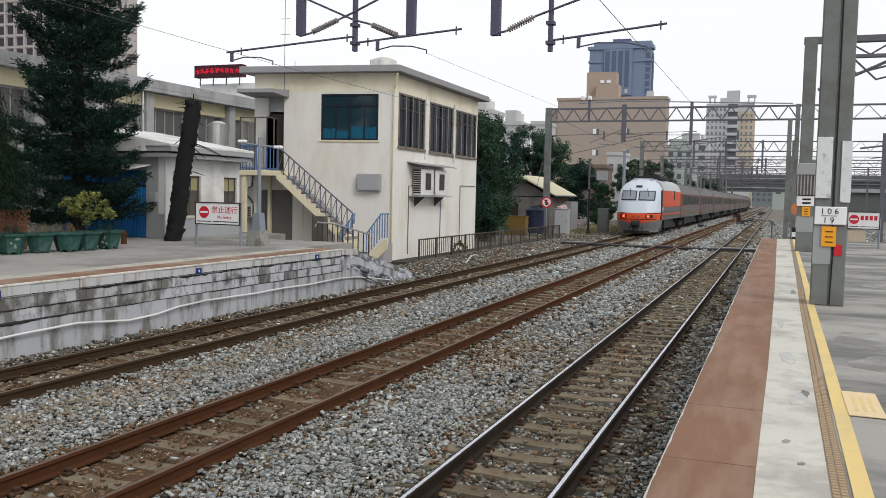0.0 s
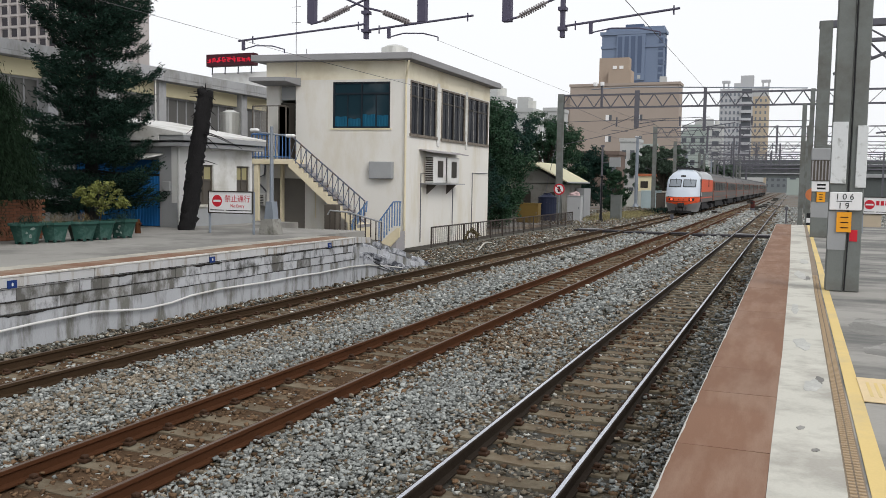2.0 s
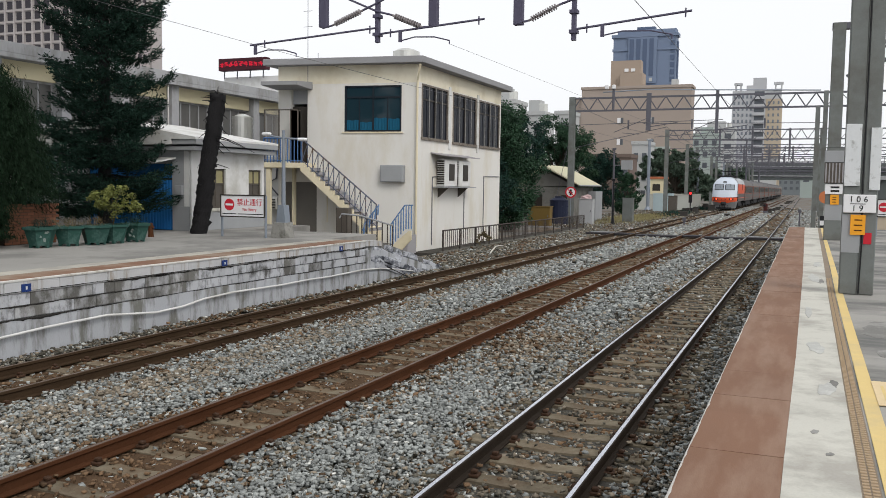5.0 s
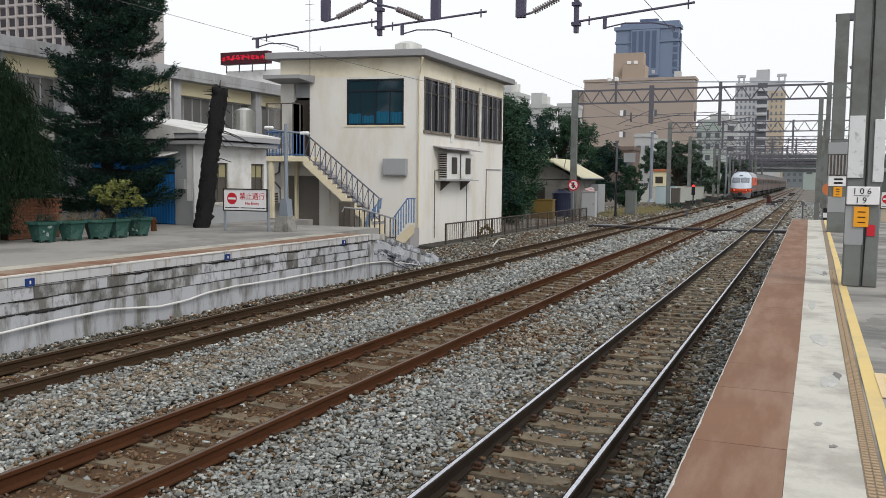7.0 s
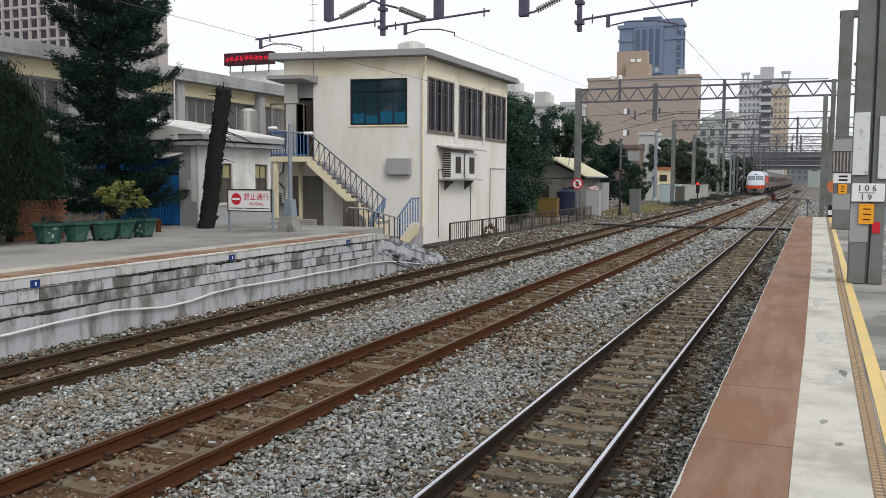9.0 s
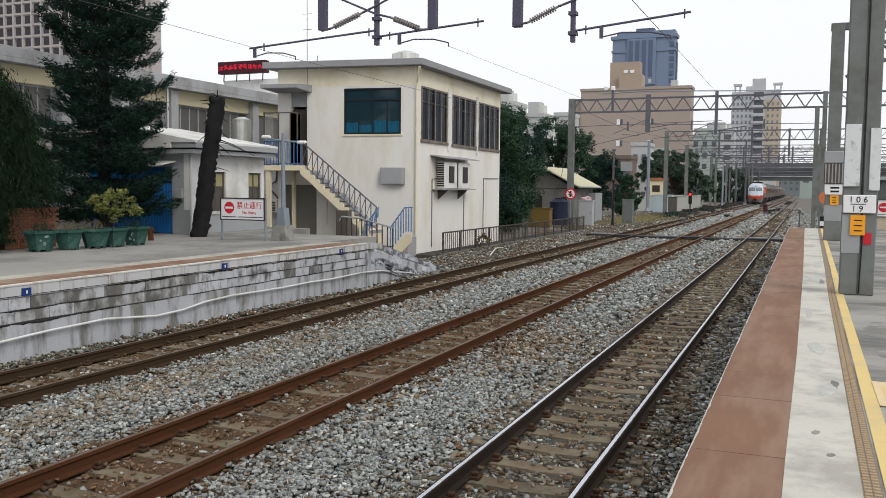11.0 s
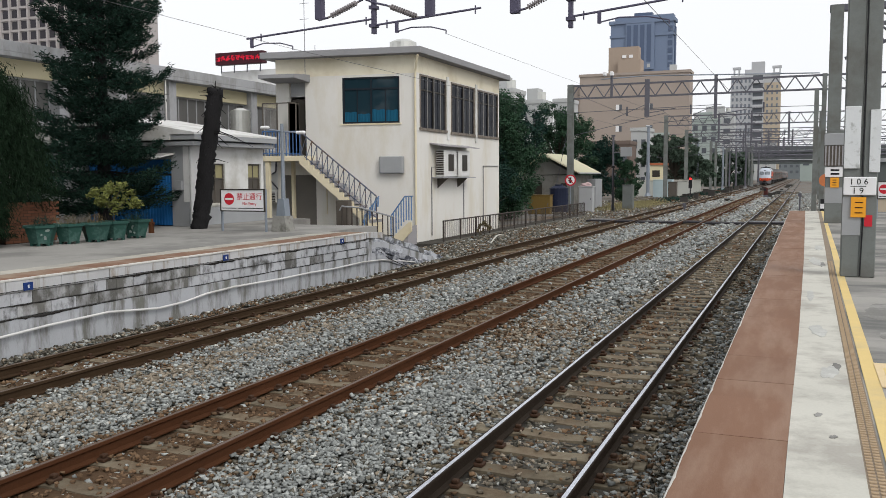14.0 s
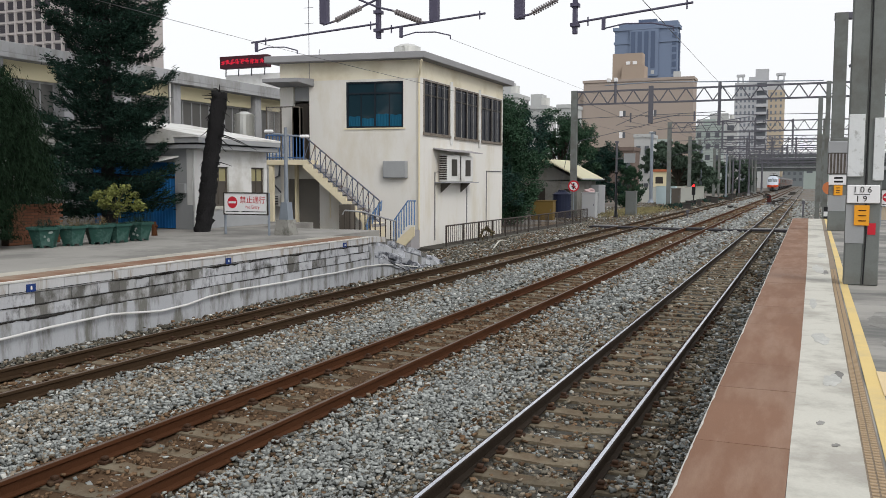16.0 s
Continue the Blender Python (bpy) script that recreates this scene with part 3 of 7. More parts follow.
part("canopy", sk(outline([(-1.15, 6.28), (-1.15, 6.42), (0.0, 6.5), (0.0, 6.2)], -5.75, -4.25)), ROOFGREY, sb)
shut = part("shutter", sk(boxes((-5.44, -4.06, 0.12, 0.15, 0.0, 2.56))), SHUTTER, sb, "closed grey roller shutter")
for i in range(20):
    part("slat", sk(boxes((-5.44, -4.06, 0.105, 0.12, 0.01 + i * 0.128, 0.118 + i * 0.128))), SHUTTER, shut)
bx = part("meter_box", sk(boxes((-1.34, -0.42, -0.22, -0.0, 2.6, 3.26), bevel=0.02)), GREYPAINT, sb, "grey metal cabinet on the wall")
part("lid", sk(boxes((-1.3, -0.46, -0.235, -0.22, 2.64, 3.22))), GREYPAINT, bx)
eb = part("electric_box", sk(boxes((-3.13, -2.76, -0.2, -0.0, 1.3, 2.2), bevel=0.015)), GREYPAINT, sb, "grey electric box under the stairs")
part("conduit", sk(tubes([(-2.95, -0.08, 1.0), (-2.95, -0.08, 1.3)], r=0.03, seg=6)), GREYPAINT, eb)
part("conduit", sk(tubes([(-3.6, -0.03, 1.0), (-3.6, -0.03, 2.35)], r=0.02, seg=6)), CREAM, sb)
part("junction_box", sk(boxes((-3.7, -3.5, -0.12, 0.0, 2.35, 2.6), bevel=0.02)), BROWNFRAME, sb)
part("downpipe", tubes([(0.3, -0.35, 7.05), (0.16, -0.2, 6.7), (0.07, -0.06, 6.5), (0.05, -0.05, 6.2), (0.05, -0.05, 0.1)], r=0.045), CREAM, sb)
tank = part("water_tank", tubes([(-1.4, 2.0, 7.4), (-1.4, 2.0, 7.8), (-1.4, 2.0, 7.92)], r=0.55, seg=24), GRIME, sb, "steel water tank")
part("rim", tubes([(-1.4, 2.0, 7.5), (-1.4, 2.0, 7.54)], r=0.57, seg=24), GRIME, tank)
part("dome", tube(bmesh.new(), [(-1.4, 2.0, 7.92), (-1.4, 2.0, 8.02), (-1.4, 2.0, 8.06)], 0.52, 24, r2=0.15), GRIME, tank)
part("antenna", tubes([(-4.28, -0.9, 6.3), (-4.28, -0.9, 10.6)], r=0.012, seg=6), STEEL, sb)
part("antenna", tubes([(-4.95, 1, 7.3), (-4.95, 1, 7.9)], r=0.012, seg=6), STEEL, sb)
for z in (8.6, 9.2):
    part("antenna_rod", tubes([(-4.48, -0.9, z), (-4.08, -0.9, z)], r=0.008, seg=6), STEEL, sb)
# two air-conditioner cases on a shelf under a rain cover
sh = part("shelf", outline([(0.0, 2.45), (0.5, 2.45), (0.5, 2.41), (0.0, 2.41)], 0.0, 3.75, "y"), GREYPAINT, sb)
for v in sh.data.vertices:
    v.co.y += 1.6
part("bracket", outline([(0.0, 2.0), (0.45, 2.4), (0.0, 2.4)], 2.2, 2.25, "y"), BROWNFRAME, sb)
part("bracket", outline([(0.0, 2.0), (0.45, 2.4), (0.0, 2.4)], 4.4, 4.45, "y"), BROWNFRAME, sb)
for y0 in (1.95, 3.5):
    ac = part("air_conditioner", boxes((0.03, 0.42, y0, y0 + 1.35, 2.46, 3.55), bevel=0.03), WHITE, sb, "white boxed air conditioner")
    part("grille", boxes((0.42, 0.44, y0 + 0.42, y0 + 0.98, 2.7, 3.38)), DARKFRAME, ac)
    part("grille", boxes(*[(0.06, 0.38, y0 - 0.015, y0, 2.55 + 0.09 * i, 2.61 + 0.09 * i) for i in range(11)]), DARKFRAME, ac)
part("rain_cover", outline([(0.0, 3.82), (0.62, 3.7), (0.62, 3.67), (0.0, 3.78)], 1.4, 5.5, "y"), STEP, sb)
for y, z0, z1, y2 in ((1.55, 0.1, 2.85, 2.0), (5.1, 0.2, 2.3, 5.1), (7.6, 0.2, 2.95, 9.7)):
    part("conduit", tubes([(0.03, y, z0), (0.03, y, z1), (0.03, y2, z1 + 0.01)], r=0.018, seg=6), STEEL, sb)
# outside stairs with landing, railings
st = thing("outside_stairs", (-13.9, 30.64, 0.0), "cream concrete stairs with blue and rusty railings along the building", "stairs")
part("landing", sk(boxes((-5.7, -4.1, -1.15, -0.0, 3.1, 3.3), bevel=0.01)), CREAM, st)
part("post", sk(boxes((-5.55, -5.4, -1.1, -0.95, 0.0, 3.1))), CREAM, st)
part("post", sk(boxes((-5.0, -4.9, -0.2, -0.05, 0.0, 3.1))), CREAM, st)
N = 14
for i in range(N):
    x, z = -4.1 + (2.75 / N) * i, 3.3 - (2.45 / N) * (i + 1)
    part("step", sk(boxes((x, x + 2.75 / N + 0.02, -1.08, -0.02, z - 0.12, z))), STEP, st)
stringer = [(-4.1, 3.3)]
for i in range(N):
    x, z = -4.1 + (2.75 / N) * i, 3.3 - (2.45 / N) * (i + 1)
    stringer += [(x + 2.75 / N - 0.02, z + 2.45 / N), (x + 2.75 / N - 0.02, z)]
stringer += [(-1.35, 0.6), (-4.1, 3.0)]
part("stringer", sk(outline(stringer, -1.16, -1.05, "y")), CREAM, st)
part("stair_base", sk(outline([(-1.7, 0.95), (-1.35, 0.85), (-1.35, -0.3), (-1.7, -0.3)], -1.16, -0.02, "y")), CREAM, st)


def rail_run(root, a, b, posts, mt, base_drop=0.95, diag=True, r=0.02):
    (xa, za), (xb, zb) = a, b
    runs = [([(xa, -1.1, za), (xb, -1.1, zb)], 0.028), ([(xa, -1.1, za - base_drop + 0.1), (xb, -1.1, zb - base_drop + 0.1)], 0.018)]
    for run, rr in runs:
        part("handrail", sk(tubes(run, r=rr, seg=6)), mt, root)
    for i in range(posts + 1):
        f = i / posts
        x, z = xa + (xb - xa) * f, za + (zb - za) * f
        part("baluster", sk(tubes([(x, -1.1, z), (x, -1.1, z - base_drop)], r=r, seg=6)), mt, root)
        if diag and i < posts:
            x2, z2 = xa + (xb - xa) * (i + 1) / posts, za + (zb - za) * (i + 1) / posts
            part("brace", sk(tubes([(x, -1.1, z - base_drop + 0.12), (x2, -1.1, z2)], r=r * 0.7, seg=6)), mt, root)


BLUE_GREY = mat("worn_blue_grey_paint", (0.11, 0.13, 0.18), 0.7, 0.3, 4, 40, 0.1, stain=(0.12, 0.08, 0.06), amount=0.5, stain_scale=4)
rail_run(st, (-5.65, 4.25), (-4.1, 4.22), 11, BLUE_RAIL, 0.95, False)
rail_run(st, (-4.05, 4.2), (-1.05, 1.75), 14, BLUE_GREY, 0.92)
# short flight by the corner
BLUE_PALE = mat("faded_blue_paint", (0.11, 0.2, 0.36), 0.6, 0.2, 4, 40, 0.1, stain=(0.3, 0.34, 0.4), amount=0.4, stain_scale=5)
for i in range(6):
    x = -1.5 + 0.11 * i
    part("baluster", sk(tubes([(x, -1.2, 0.55 + 0.16 * i), (x + 0.03, -1.2, 1.05 + 0.14 * i)], r=0.03, seg=6)), BLUE_PALE, st)
part("handrail", sk(tubes([(-1.55, -1.2, 0.75), (-1.4, -1.2, 1.1), (-0.9, -1.2, 1.75)], r=0.026, seg=6)), BLUE_PALE, st)
for i in range(4):
    part("step", sk(boxes((-0.45 + 0.2 * i, 0.2, -1.15, -0.35, -0.1 + 0.18 * i, 0.08 + 0.18 * i))), STEP, st)
part("stringer", sk(outline([(-0.5, 0.1), (0.25, 0.78), (0.36, 0.78), (0.36, 0.45), (-0.25, -0.2), (-0.5, -0.2)], -1.22, -1.15, "y")), CREAM, st)
for i in range(9):
    x = -0.45 + 0.1 * i
    z = 1.0 + 0.75 * min(1, i / 5.5)
    part("baluster", sk(tubes([(x, -1.18, z), (x, -1.18, z - 0.9)], r=0.026, seg=6)), BLUE_PALE, st)
part("handrail", sk(tubes([(-0.45, -1.18, 1.0), (0.1, -1.18, 1.75), (0.4, -1.18, 1.75)], r=0.025, seg=6)), BLUE_RAIL, st)

# dark railing at the ramp's end and the fence along the track
DARKRAIL = mat("rusty_dark_railing", (0.06, 0.05, 0.045), 0.7, 0.3, 5, 40, 0.1)
fr = thing("ramp_railing", (-15.1, 27.0, 0.4), "dark steel railing at the end of the platform ramp", "railing")
part("handrail", tubes([(-0.1, 0, 0.9), (0.0, 0, 1.05), (0.75, 0, 1.0), (2.0, 0, 0.7)], r=0.03), GREYPAINT, fr)
for i in range(11):
    x = 0.2 * i
    z = 1.05 - 0.05 * min(1, x / 0.75) - max(0, x - 0.75) * 0.24
    part("baluster", tubes([(x, 0, -0.5), (x, 0, z)], r=0.022, seg=6), DARKRAIL, fr)
part("bottom_rail", tubes([(0, 0, 0.15), (2.0, 0, 0.05)], r=0.018, seg=6), DARKRAIL, fr)
fb = thing("control_box", (-15.35, 27.6, 0.4), "dark bronze steel control box beside the ramp railing", "cabinet")
part("body", boxes((-0.25, 0.25, -0.15, 0.15, 0.35, 1.25), bevel=0.02), BROWNFRAME, fb)
part("leg", boxes((-0.2, -0.14, -0.05, 0.05, -0.5, 0.35)), BROWNFRAME, fb)
part("leg", boxes((0.14, 0.2, -0.05, 0.05, -0.5, 0.35)), BROWNFRAME, fb)
fc = thing("track_fence", (-13.0, 31.3, -0.1), "low dark steel bar fence along the track", "fence")
part("plinth", boxes((-0.1, 0.1, -0.2, 23.6, -0.3, 0.03)), mat("dirty_footing", (0.13, 0.125, 0.11), 0.95, 0.25, 2, 30, 0.3), fc)
BAR = mesh_of("bar", tubes([(0, 0, 0.12), (0, 0, 0.82)], r=0.013, seg=5), DARKRAIL)
POST = mesh_of("post", boxes((-0.03, 0.03, -0.03, 0.03, 0.0, 0.86)), DARKRAIL)
part("top_rail", tubes([(0, 0, 0.84), (0, 23.4, 0.84)], r=0.028, seg=6), DARKRAIL, fc)
part("bottom_rail", tubes([(0, 0, 0.14), (0, 23.4, 0.14)], r=0.02, seg=6), DARKRAIL, fc)
for i in range(107):
    part("bar", BAR, None, fc, at=pose(0, 0.22 * i, 0))
for i in range(14):
    part("post", POST, None, fc, at=pose(0, 1.8 * i, 0))
part("ground_pipe", tubes([(1.75, 0.4, -0.08), (1.65, 1.2, 0.1), (1.35, 2.4, 0.14), (1.0, 3.8, 0.08), (0.7, 5.4, -0.06)], r=0.03), CONCRETE_PALE, fc, "pale cable pipe lying by the fence")
part("ledge", boxes((-1.0, -0.1, -1.0, 23.6, -0.3, 0.02)), BED, fc)

# ---- low white building, long building, sign, lamp ----
lb = thing("low_building", (-17.3, 21.5, 1.0), "single-storey white station outbuilding with sloping white roof", "building")
part("wall", wall_boxes(0.0, 3.95, 0, 2.45, -0.2, 0.0, [(0.95, 1.8, 0.68, 1.93), (3.05, 3.8, 0.7, 1.93)], "y"), WHITE, lb)
part("wall", wall_boxes(-6, -0.2, 0, 2.45, 0.0, 0.2, [(-4.0, -0.65, 0.0, 2.05)]), GREYPAINT, lb, "grey end wall")
part("wall_base", boxes((0.0, 0.012, 0.0, 3.95, 0.0, 0.55), (-0.63, 0.012, -0.012, 0.0, 0, 0.75)), GREYPAINT, lb, "grey painted base")
part("eave", boxes((-6, 0.4, -0.25, 4.05, 2.45, 2.58), (-0.4, 0.5, -0.3, 4.05, 2.62, 2.78), bevel=0.01), GREYPAINT, lb)
part("roof", outline([(0.5, 2.78), (0.5, 2.84), (-3.5, 3.5), (-6.5, 3.0), (-6.5, 2.625), (-0.41, 2.625), (-0.41, 2.785)], -0.34, 4.07, "y"), WHITE, lb)
part("corner_pipe", tubes([(0.04, 0.05, 0), (0.04, 0.05, 2.45)], r=0.04), WHITE, lb)
for y0, y1, z0, z1 in ((0.95, 1.8, 0.68, 1.93), (3.05, 3.8, 0.7, 1.93)):
    w = part("window", boxes((-0.12, -0.06, y0, y1, z1 - 0.05, z1)), BROWNFRAME, lb)
    for nm, bx_ in (("bottom_rail", (-0.12, -0.06, y0, y1, z0, z0 + 0.05)), ("jamb", (-0.12, -0.06, y0, y0 + 0.05, z0 + 0.05, z1 - 0.05)), ("jamb", (-0.12, -0.06, y1 - 0.05, y1, z0 + 0.05, z1 - 0.05)),
                    ("transom", (-0.12, -0.06, y0 + 0.05, y1 - 0.05, z1 - 0.5, z1 - 0.45)), ("mullion", (-0.12, -0.07, (y0 + y1) / 2 - 0.02, (y0 + y1) / 2 + 0.02, z0 + 0.05, z1 - 0.05))):
        part(nm, boxes(bx_), BROWNFRAME, w)
    part("pane", boxes((-0.1, -0.092, y0, y1, z0, z1 - 0.48)), glass("brown_pane", (0.07, 0.06, 0.05), 0.4), w)
    part("pane", boxes((-0.1, -0.092, y0, y1, z1 - 0.46, z1)), glass("amber_pane", (0.3, 0.27, 0.14), 0.4), w, "yellowed upper pane")
    part("sill", boxes((-0.02, 0.06, y0 - 0.06, y1 + 0.06, z0 - 0.08, z0)), CONCRETE_PALE, w)
gd = part("blue_gate", boxes((-4.0, -0.65, 0.08, 0.12, 0.02, 1.55)), BLUE_DOOR, lb, "blue corrugated metal door")
RIB = mesh_of("rib", boxes((0, 0.05, 0.06, 0.08, 0.02, 1.55)), BLUE_DOOR)
for i in range(30):
    part("rib", RIB, None, gd, at=pose(-3.97 + 0.112 * i, 0, 0))
part("upper_panel", boxes((-4.0, -0.65, 0.08, 0.12, 1.62, 2.05)), BLUE_DOOR, gd)
# Dark sheet added behind the gap so that it reads as unlit.
part("back_panel", boxes((-4.0, -0.65, 0.15, 0.18, 0.0, 2.05)), DARKFRAME, gd)
part("awning", outline([(-0.9, 2.05), (-0.9, 2.08), (0.0, 2.25), (0.0, 2.2)], -2.2, -0.5), WHITE, lb)
part("meter", boxes((-0.45, -0.2, -0.12, 0.0, 1.1, 1.4), bevel=0.015), GREYPAINT, lb)

part("wall", boxes((-6, -0.2, 3.75, 3.95, 0, 2.45)), WHITE, lb)
ax = thing("lean_to", (-20.4, 30.2, 0.0), "white lean-to with a window air conditioner beside the stairs", "annex")
part("wall", boxes((-2.5, 0.75, 0, 3, 0, 3.4)), WHITE, ax)
part("roof", outline([(-2.6, 3.4), (0.85, 3.4), (0.85, 3.5), (-2.6, 3.9)], -0.3, 3.2, "y"), WHITE, ax)
ac = part("air_conditioner", boxes((0.05, 0.7, -0.35, 0, 1.45, 1.95), bevel=0.02), WHITE, ax)
part("grille", boxes(*[(0.1, 0.65, -0.365, -0.35, 1.5 + 0.065 * i, 1.535 + 0.065 * i) for i in range(6)]), DARKFRAME, ac)
tw = part("tank", tubes([(-1.9, 1.0, 3.7), (-1.9, 1.0, 5.3)], r=0.42, seg=20), GRIME, ax, "steel water tank on the roof")
for z in (4.0, 4.2, 4.4, 4.6, 4.8, 5.0, 5.2):
    part("hoop", tubes([(-1.9, 1.0, z), (-1.9, 1.0, z + 0.04)], r=0.44, seg=20), GRIME, tw)
part("lid", tube(bmesh.new(), [(-1.9, 1.0, 5.3), (-1.9, 1.0, 5.42)], 0.4, 20, r2=0.12), GRIME, tw)
part("conduit", tubes([(0.55, -0.05, 3.2), (0.5, -0.05, 2.7), (0.1, -0.06, 2.5), (0.6, -0.05, 2.0)], r=0.035, seg=6), STEEL, ax)

lg = thing("long_building", (-24.0, 0.0, 1.0), "long two-storey station office with grey parapet and cream bands", "building")
PARAPET = mat("weathered_parapet", (0.35, 0.355, 0.37), 0.9, 0.1, 0.5, 30, 0.1, stain=(0.22, 0.22, 0.21), amount=0.5, stain_scale=1.0, stretch=(1, 1, 0.4))
BAND = mat("cream_band", (0.62, 0.56, 0.38), 0.85, 0.06, 0.5, 30, 0.08)
GREYWALL = mat("grey_render", (0.33, 0.325, 0.31), 0.9, 0.1, 0.6, 30, 0.1)
part("wall", boxes((-8, -0.35, -10, 62, 0, 5.4)), GREYWALL, lg)
part("cream_band", boxes((-0.35, -0.15, -10, 62, 4.85, 5.4)), BAND, lg)
part("parapet", boxes((-8, 0.35, -10, 62, 5.4, 5.55), (0.1, 0.35, -10, 62, 5.55, 5.9), (-8, -7.7, -10, 62, 5.55, 5.9), bevel=0.012), PARAPET, lg)
part("sill_band", boxes((-0.35, 0.0, -10, 62, 3.2, 3.42)), PARAPET, lg)
LHEAD = mesh_of("window", boxes((-0.349, -0.3, 0.1, 2.5, 4.78, 4.85)), PARAPET)
LSILL = mesh_of("sill", boxes((-0.349, -0.3, 0.1, 2.5, 3.45, 3.5)), PARAPET)
LBAR = mesh_of("glazing_bar", boxes((-0.349, -0.305, -0.025, 0.025, 3.5, 4.78)), PARAPET)
LPANE = mesh_of("pane", boxes((-0.345, -0.33, 0.16, 2.44, 3.5, 4.78)), glass("dull_pane", (0.105, 0.103, 0.1), 0.3))
LCOL = mesh_of("column", boxes((-0.35, 0.12, -0.22, 0.22, 0, 5.4), bevel=0.015), PARAPET)
for i in range(20):
    y = 0.45 + 2.84 * i
    part("column", LCOL, None, lg, at=pose(0, y, 0))
    w = part("window", LHEAD, None, lg, at=pose(0, y + 0.12, 0))
    part("sill", LSILL, None, w)
    for k in range(5):
        part("glazing_bar", LBAR, None, w, at=pose(0, 0.13 + 0.585 * k, 0))
    part("pane", LPANE, None, w)
part("drainpipe", tubes([(0.25, 28.25, 3.2), (0.25, 28.25, 5.75)], r=0.03), WHITE, lg)


# ---- writing ----
def text_mesh(body, size, material, depth=0.002):
    cu = bpy.data.curves.new("lettering", "FONT")
    cu.body, cu.size, cu.extrude = body, size, depth
    cu.align_x, cu.align_y = "CENTER", "CENTER"
    cu.resolution_u = 3
    ob = bpy.data.objects.new("lettering", cu)
    scene.collection.objects.link(ob)
    me = bpy.data.meshes.new_from_object(ob.evaluated_get(bpy.context.evaluated_depsgraph_get()))
    bpy.data.objects.remove(ob)
    me.materials.clear()
    me.materials.append(material)
    return me


RED = mat("red_paint", (0.5, 0.025, 0.04), 0.5, 0.05, 3, 40, 0)
BLACK = mat("black_paint", (0.02, 0.02, 0.022), 0.6, 0.1, 3, 40, 0)
SIGNWHITE = mat("sign_white", (0.72, 0.72, 0.73), 0.5, 0.03, 3, 40, 0)
ORANGE = mat("orange_plate", (0.75, 0.33, 0.03), 0.5, 0.06, 3, 40, 0)


def no_entry_sign(loc, w, h, z0, label, letters):
    sg = thing("no_entry_sign", loc, label, "sign", "no entry signs")
    for x in (0.0, w):
        part("post", tubes([(x, 0.03, 0), (x, 0.03, z0 + h + 0.02)], r=0.035), GALV, sg)
    pn = part("panel", boxes((0.02, w - 0.02, -0.03, 0.0, z0, z0 + h)), SIGNWHITE, sg)
    part("frame", boxes((0.0, w, -0.045, 0.01, z0 - 0.03, z0), (0.0, w, -0.045, 0.01, z0 + h, z0 + h + 0.03), (-0.01, 0.02, -0.045, 0.01, z0 - 0.03, z0 + h + 0.03),
                        (w - 0.02, w + 0.01, -0.045, 0.01, z0 - 0.03, z0 + h + 0.03)), DARKFRAME, sg)
    dc = part("red_disc", tubes([(0.2 * w, -0.03, z0 + 0.56 * h), (0.2 * w, -0.036, z0 + 0.56 * h)], r=0.29 * h, seg=28), RED, sg)
    part("bar", boxes((0.2 * w - 0.22 * h, 0.2 * w + 0.22 * h, -0.04, -0.036, z0 + 0.51 * h, z0 + 0.61 * h)), SIGNWHITE, dc)
    if letters:
        part("lettering", text_mesh("禁止通行", 0.205 * h / 0.55, RED), None, pn, at=pose(0.66 * w, -0.034, z0 + 0.66 * h, 90))
        part("lettering", text_mesh("No Entry", 0.12 * h / 0.55, RED), None, pn, at=pose(0.66 * w, -0.034, z0 + 0.33 * h, 90))
    else:
        for i in range(4):
            part("lettering", boxes((w * (0.4 + 0.14 * i), w * (0.5 + 0.14 * i), -0.034, -0.03, z0 + 0.52 * h, z0 + 0.8 * h)), RED, pn)
    for x0, x1 in ((0.04, 0.36), (0.4, 0.96)):
        part("small_print", boxes((x0 * w, x1 * w, -0.034, -0.03, z0 + 0.09 * h, z0 + 0.13 * h)), BLACK, pn)
    return sg


no_entry_sign((-15.0, 20.0, ZL), 1.44, 0.56, 0.58, "white no entry sign board with red lettering on two posts", True)
no_entry_sign((2.4, 35.0, ZR), 1.06, 0.58, 0.72, "white no entry sign board behind the platform masts", False)

lp = thing("platform_lamp", (-13.3, 20.5, ZL), "pale blue-grey steel lamp post on a concrete foot", "street lamp")
part("foot", outline([(-0.28, 0), (0.22, 0), (0.16, 0.42), (-0.2, 0.42)], -0.22, 0.22, "y"), mat("worn_lamp_foot", (0.27, 0.265, 0.245), 0.9, 0.2, 2, 30, 0.3, stain=(0.14, 0.135, 0.12), amount=0.45, stain_scale=3), lp)
part("socket", outline([(-0.16, 0.42), (0.14, 0.42), (0.09, 0.9), (-0.1, 0.9)], -0.13, 0.13, "y"), GALV, lp)
part("pole", tube(bmesh.new(), [(0, 0, 0.9), (0, 0, 2.95)], 0.06, 12, r2=0.045), GALV, lp)
part("arm", tubes([(-0.58, 0, 2.86), (-0.45, 0, 2.8), (0, 0, 2.74), (0.5, 0, 2.7)], r=0.025), GALV, lp)
for x, z in ((-0.55, 2.86), (0.6, 2.7)):
    part("lamp_head", boxes((x - 0.13, x + 0.13, -0.07, 0.07, z - 0.05, z + 0.04), bevel=0.03), SIGNWHITE, lp)

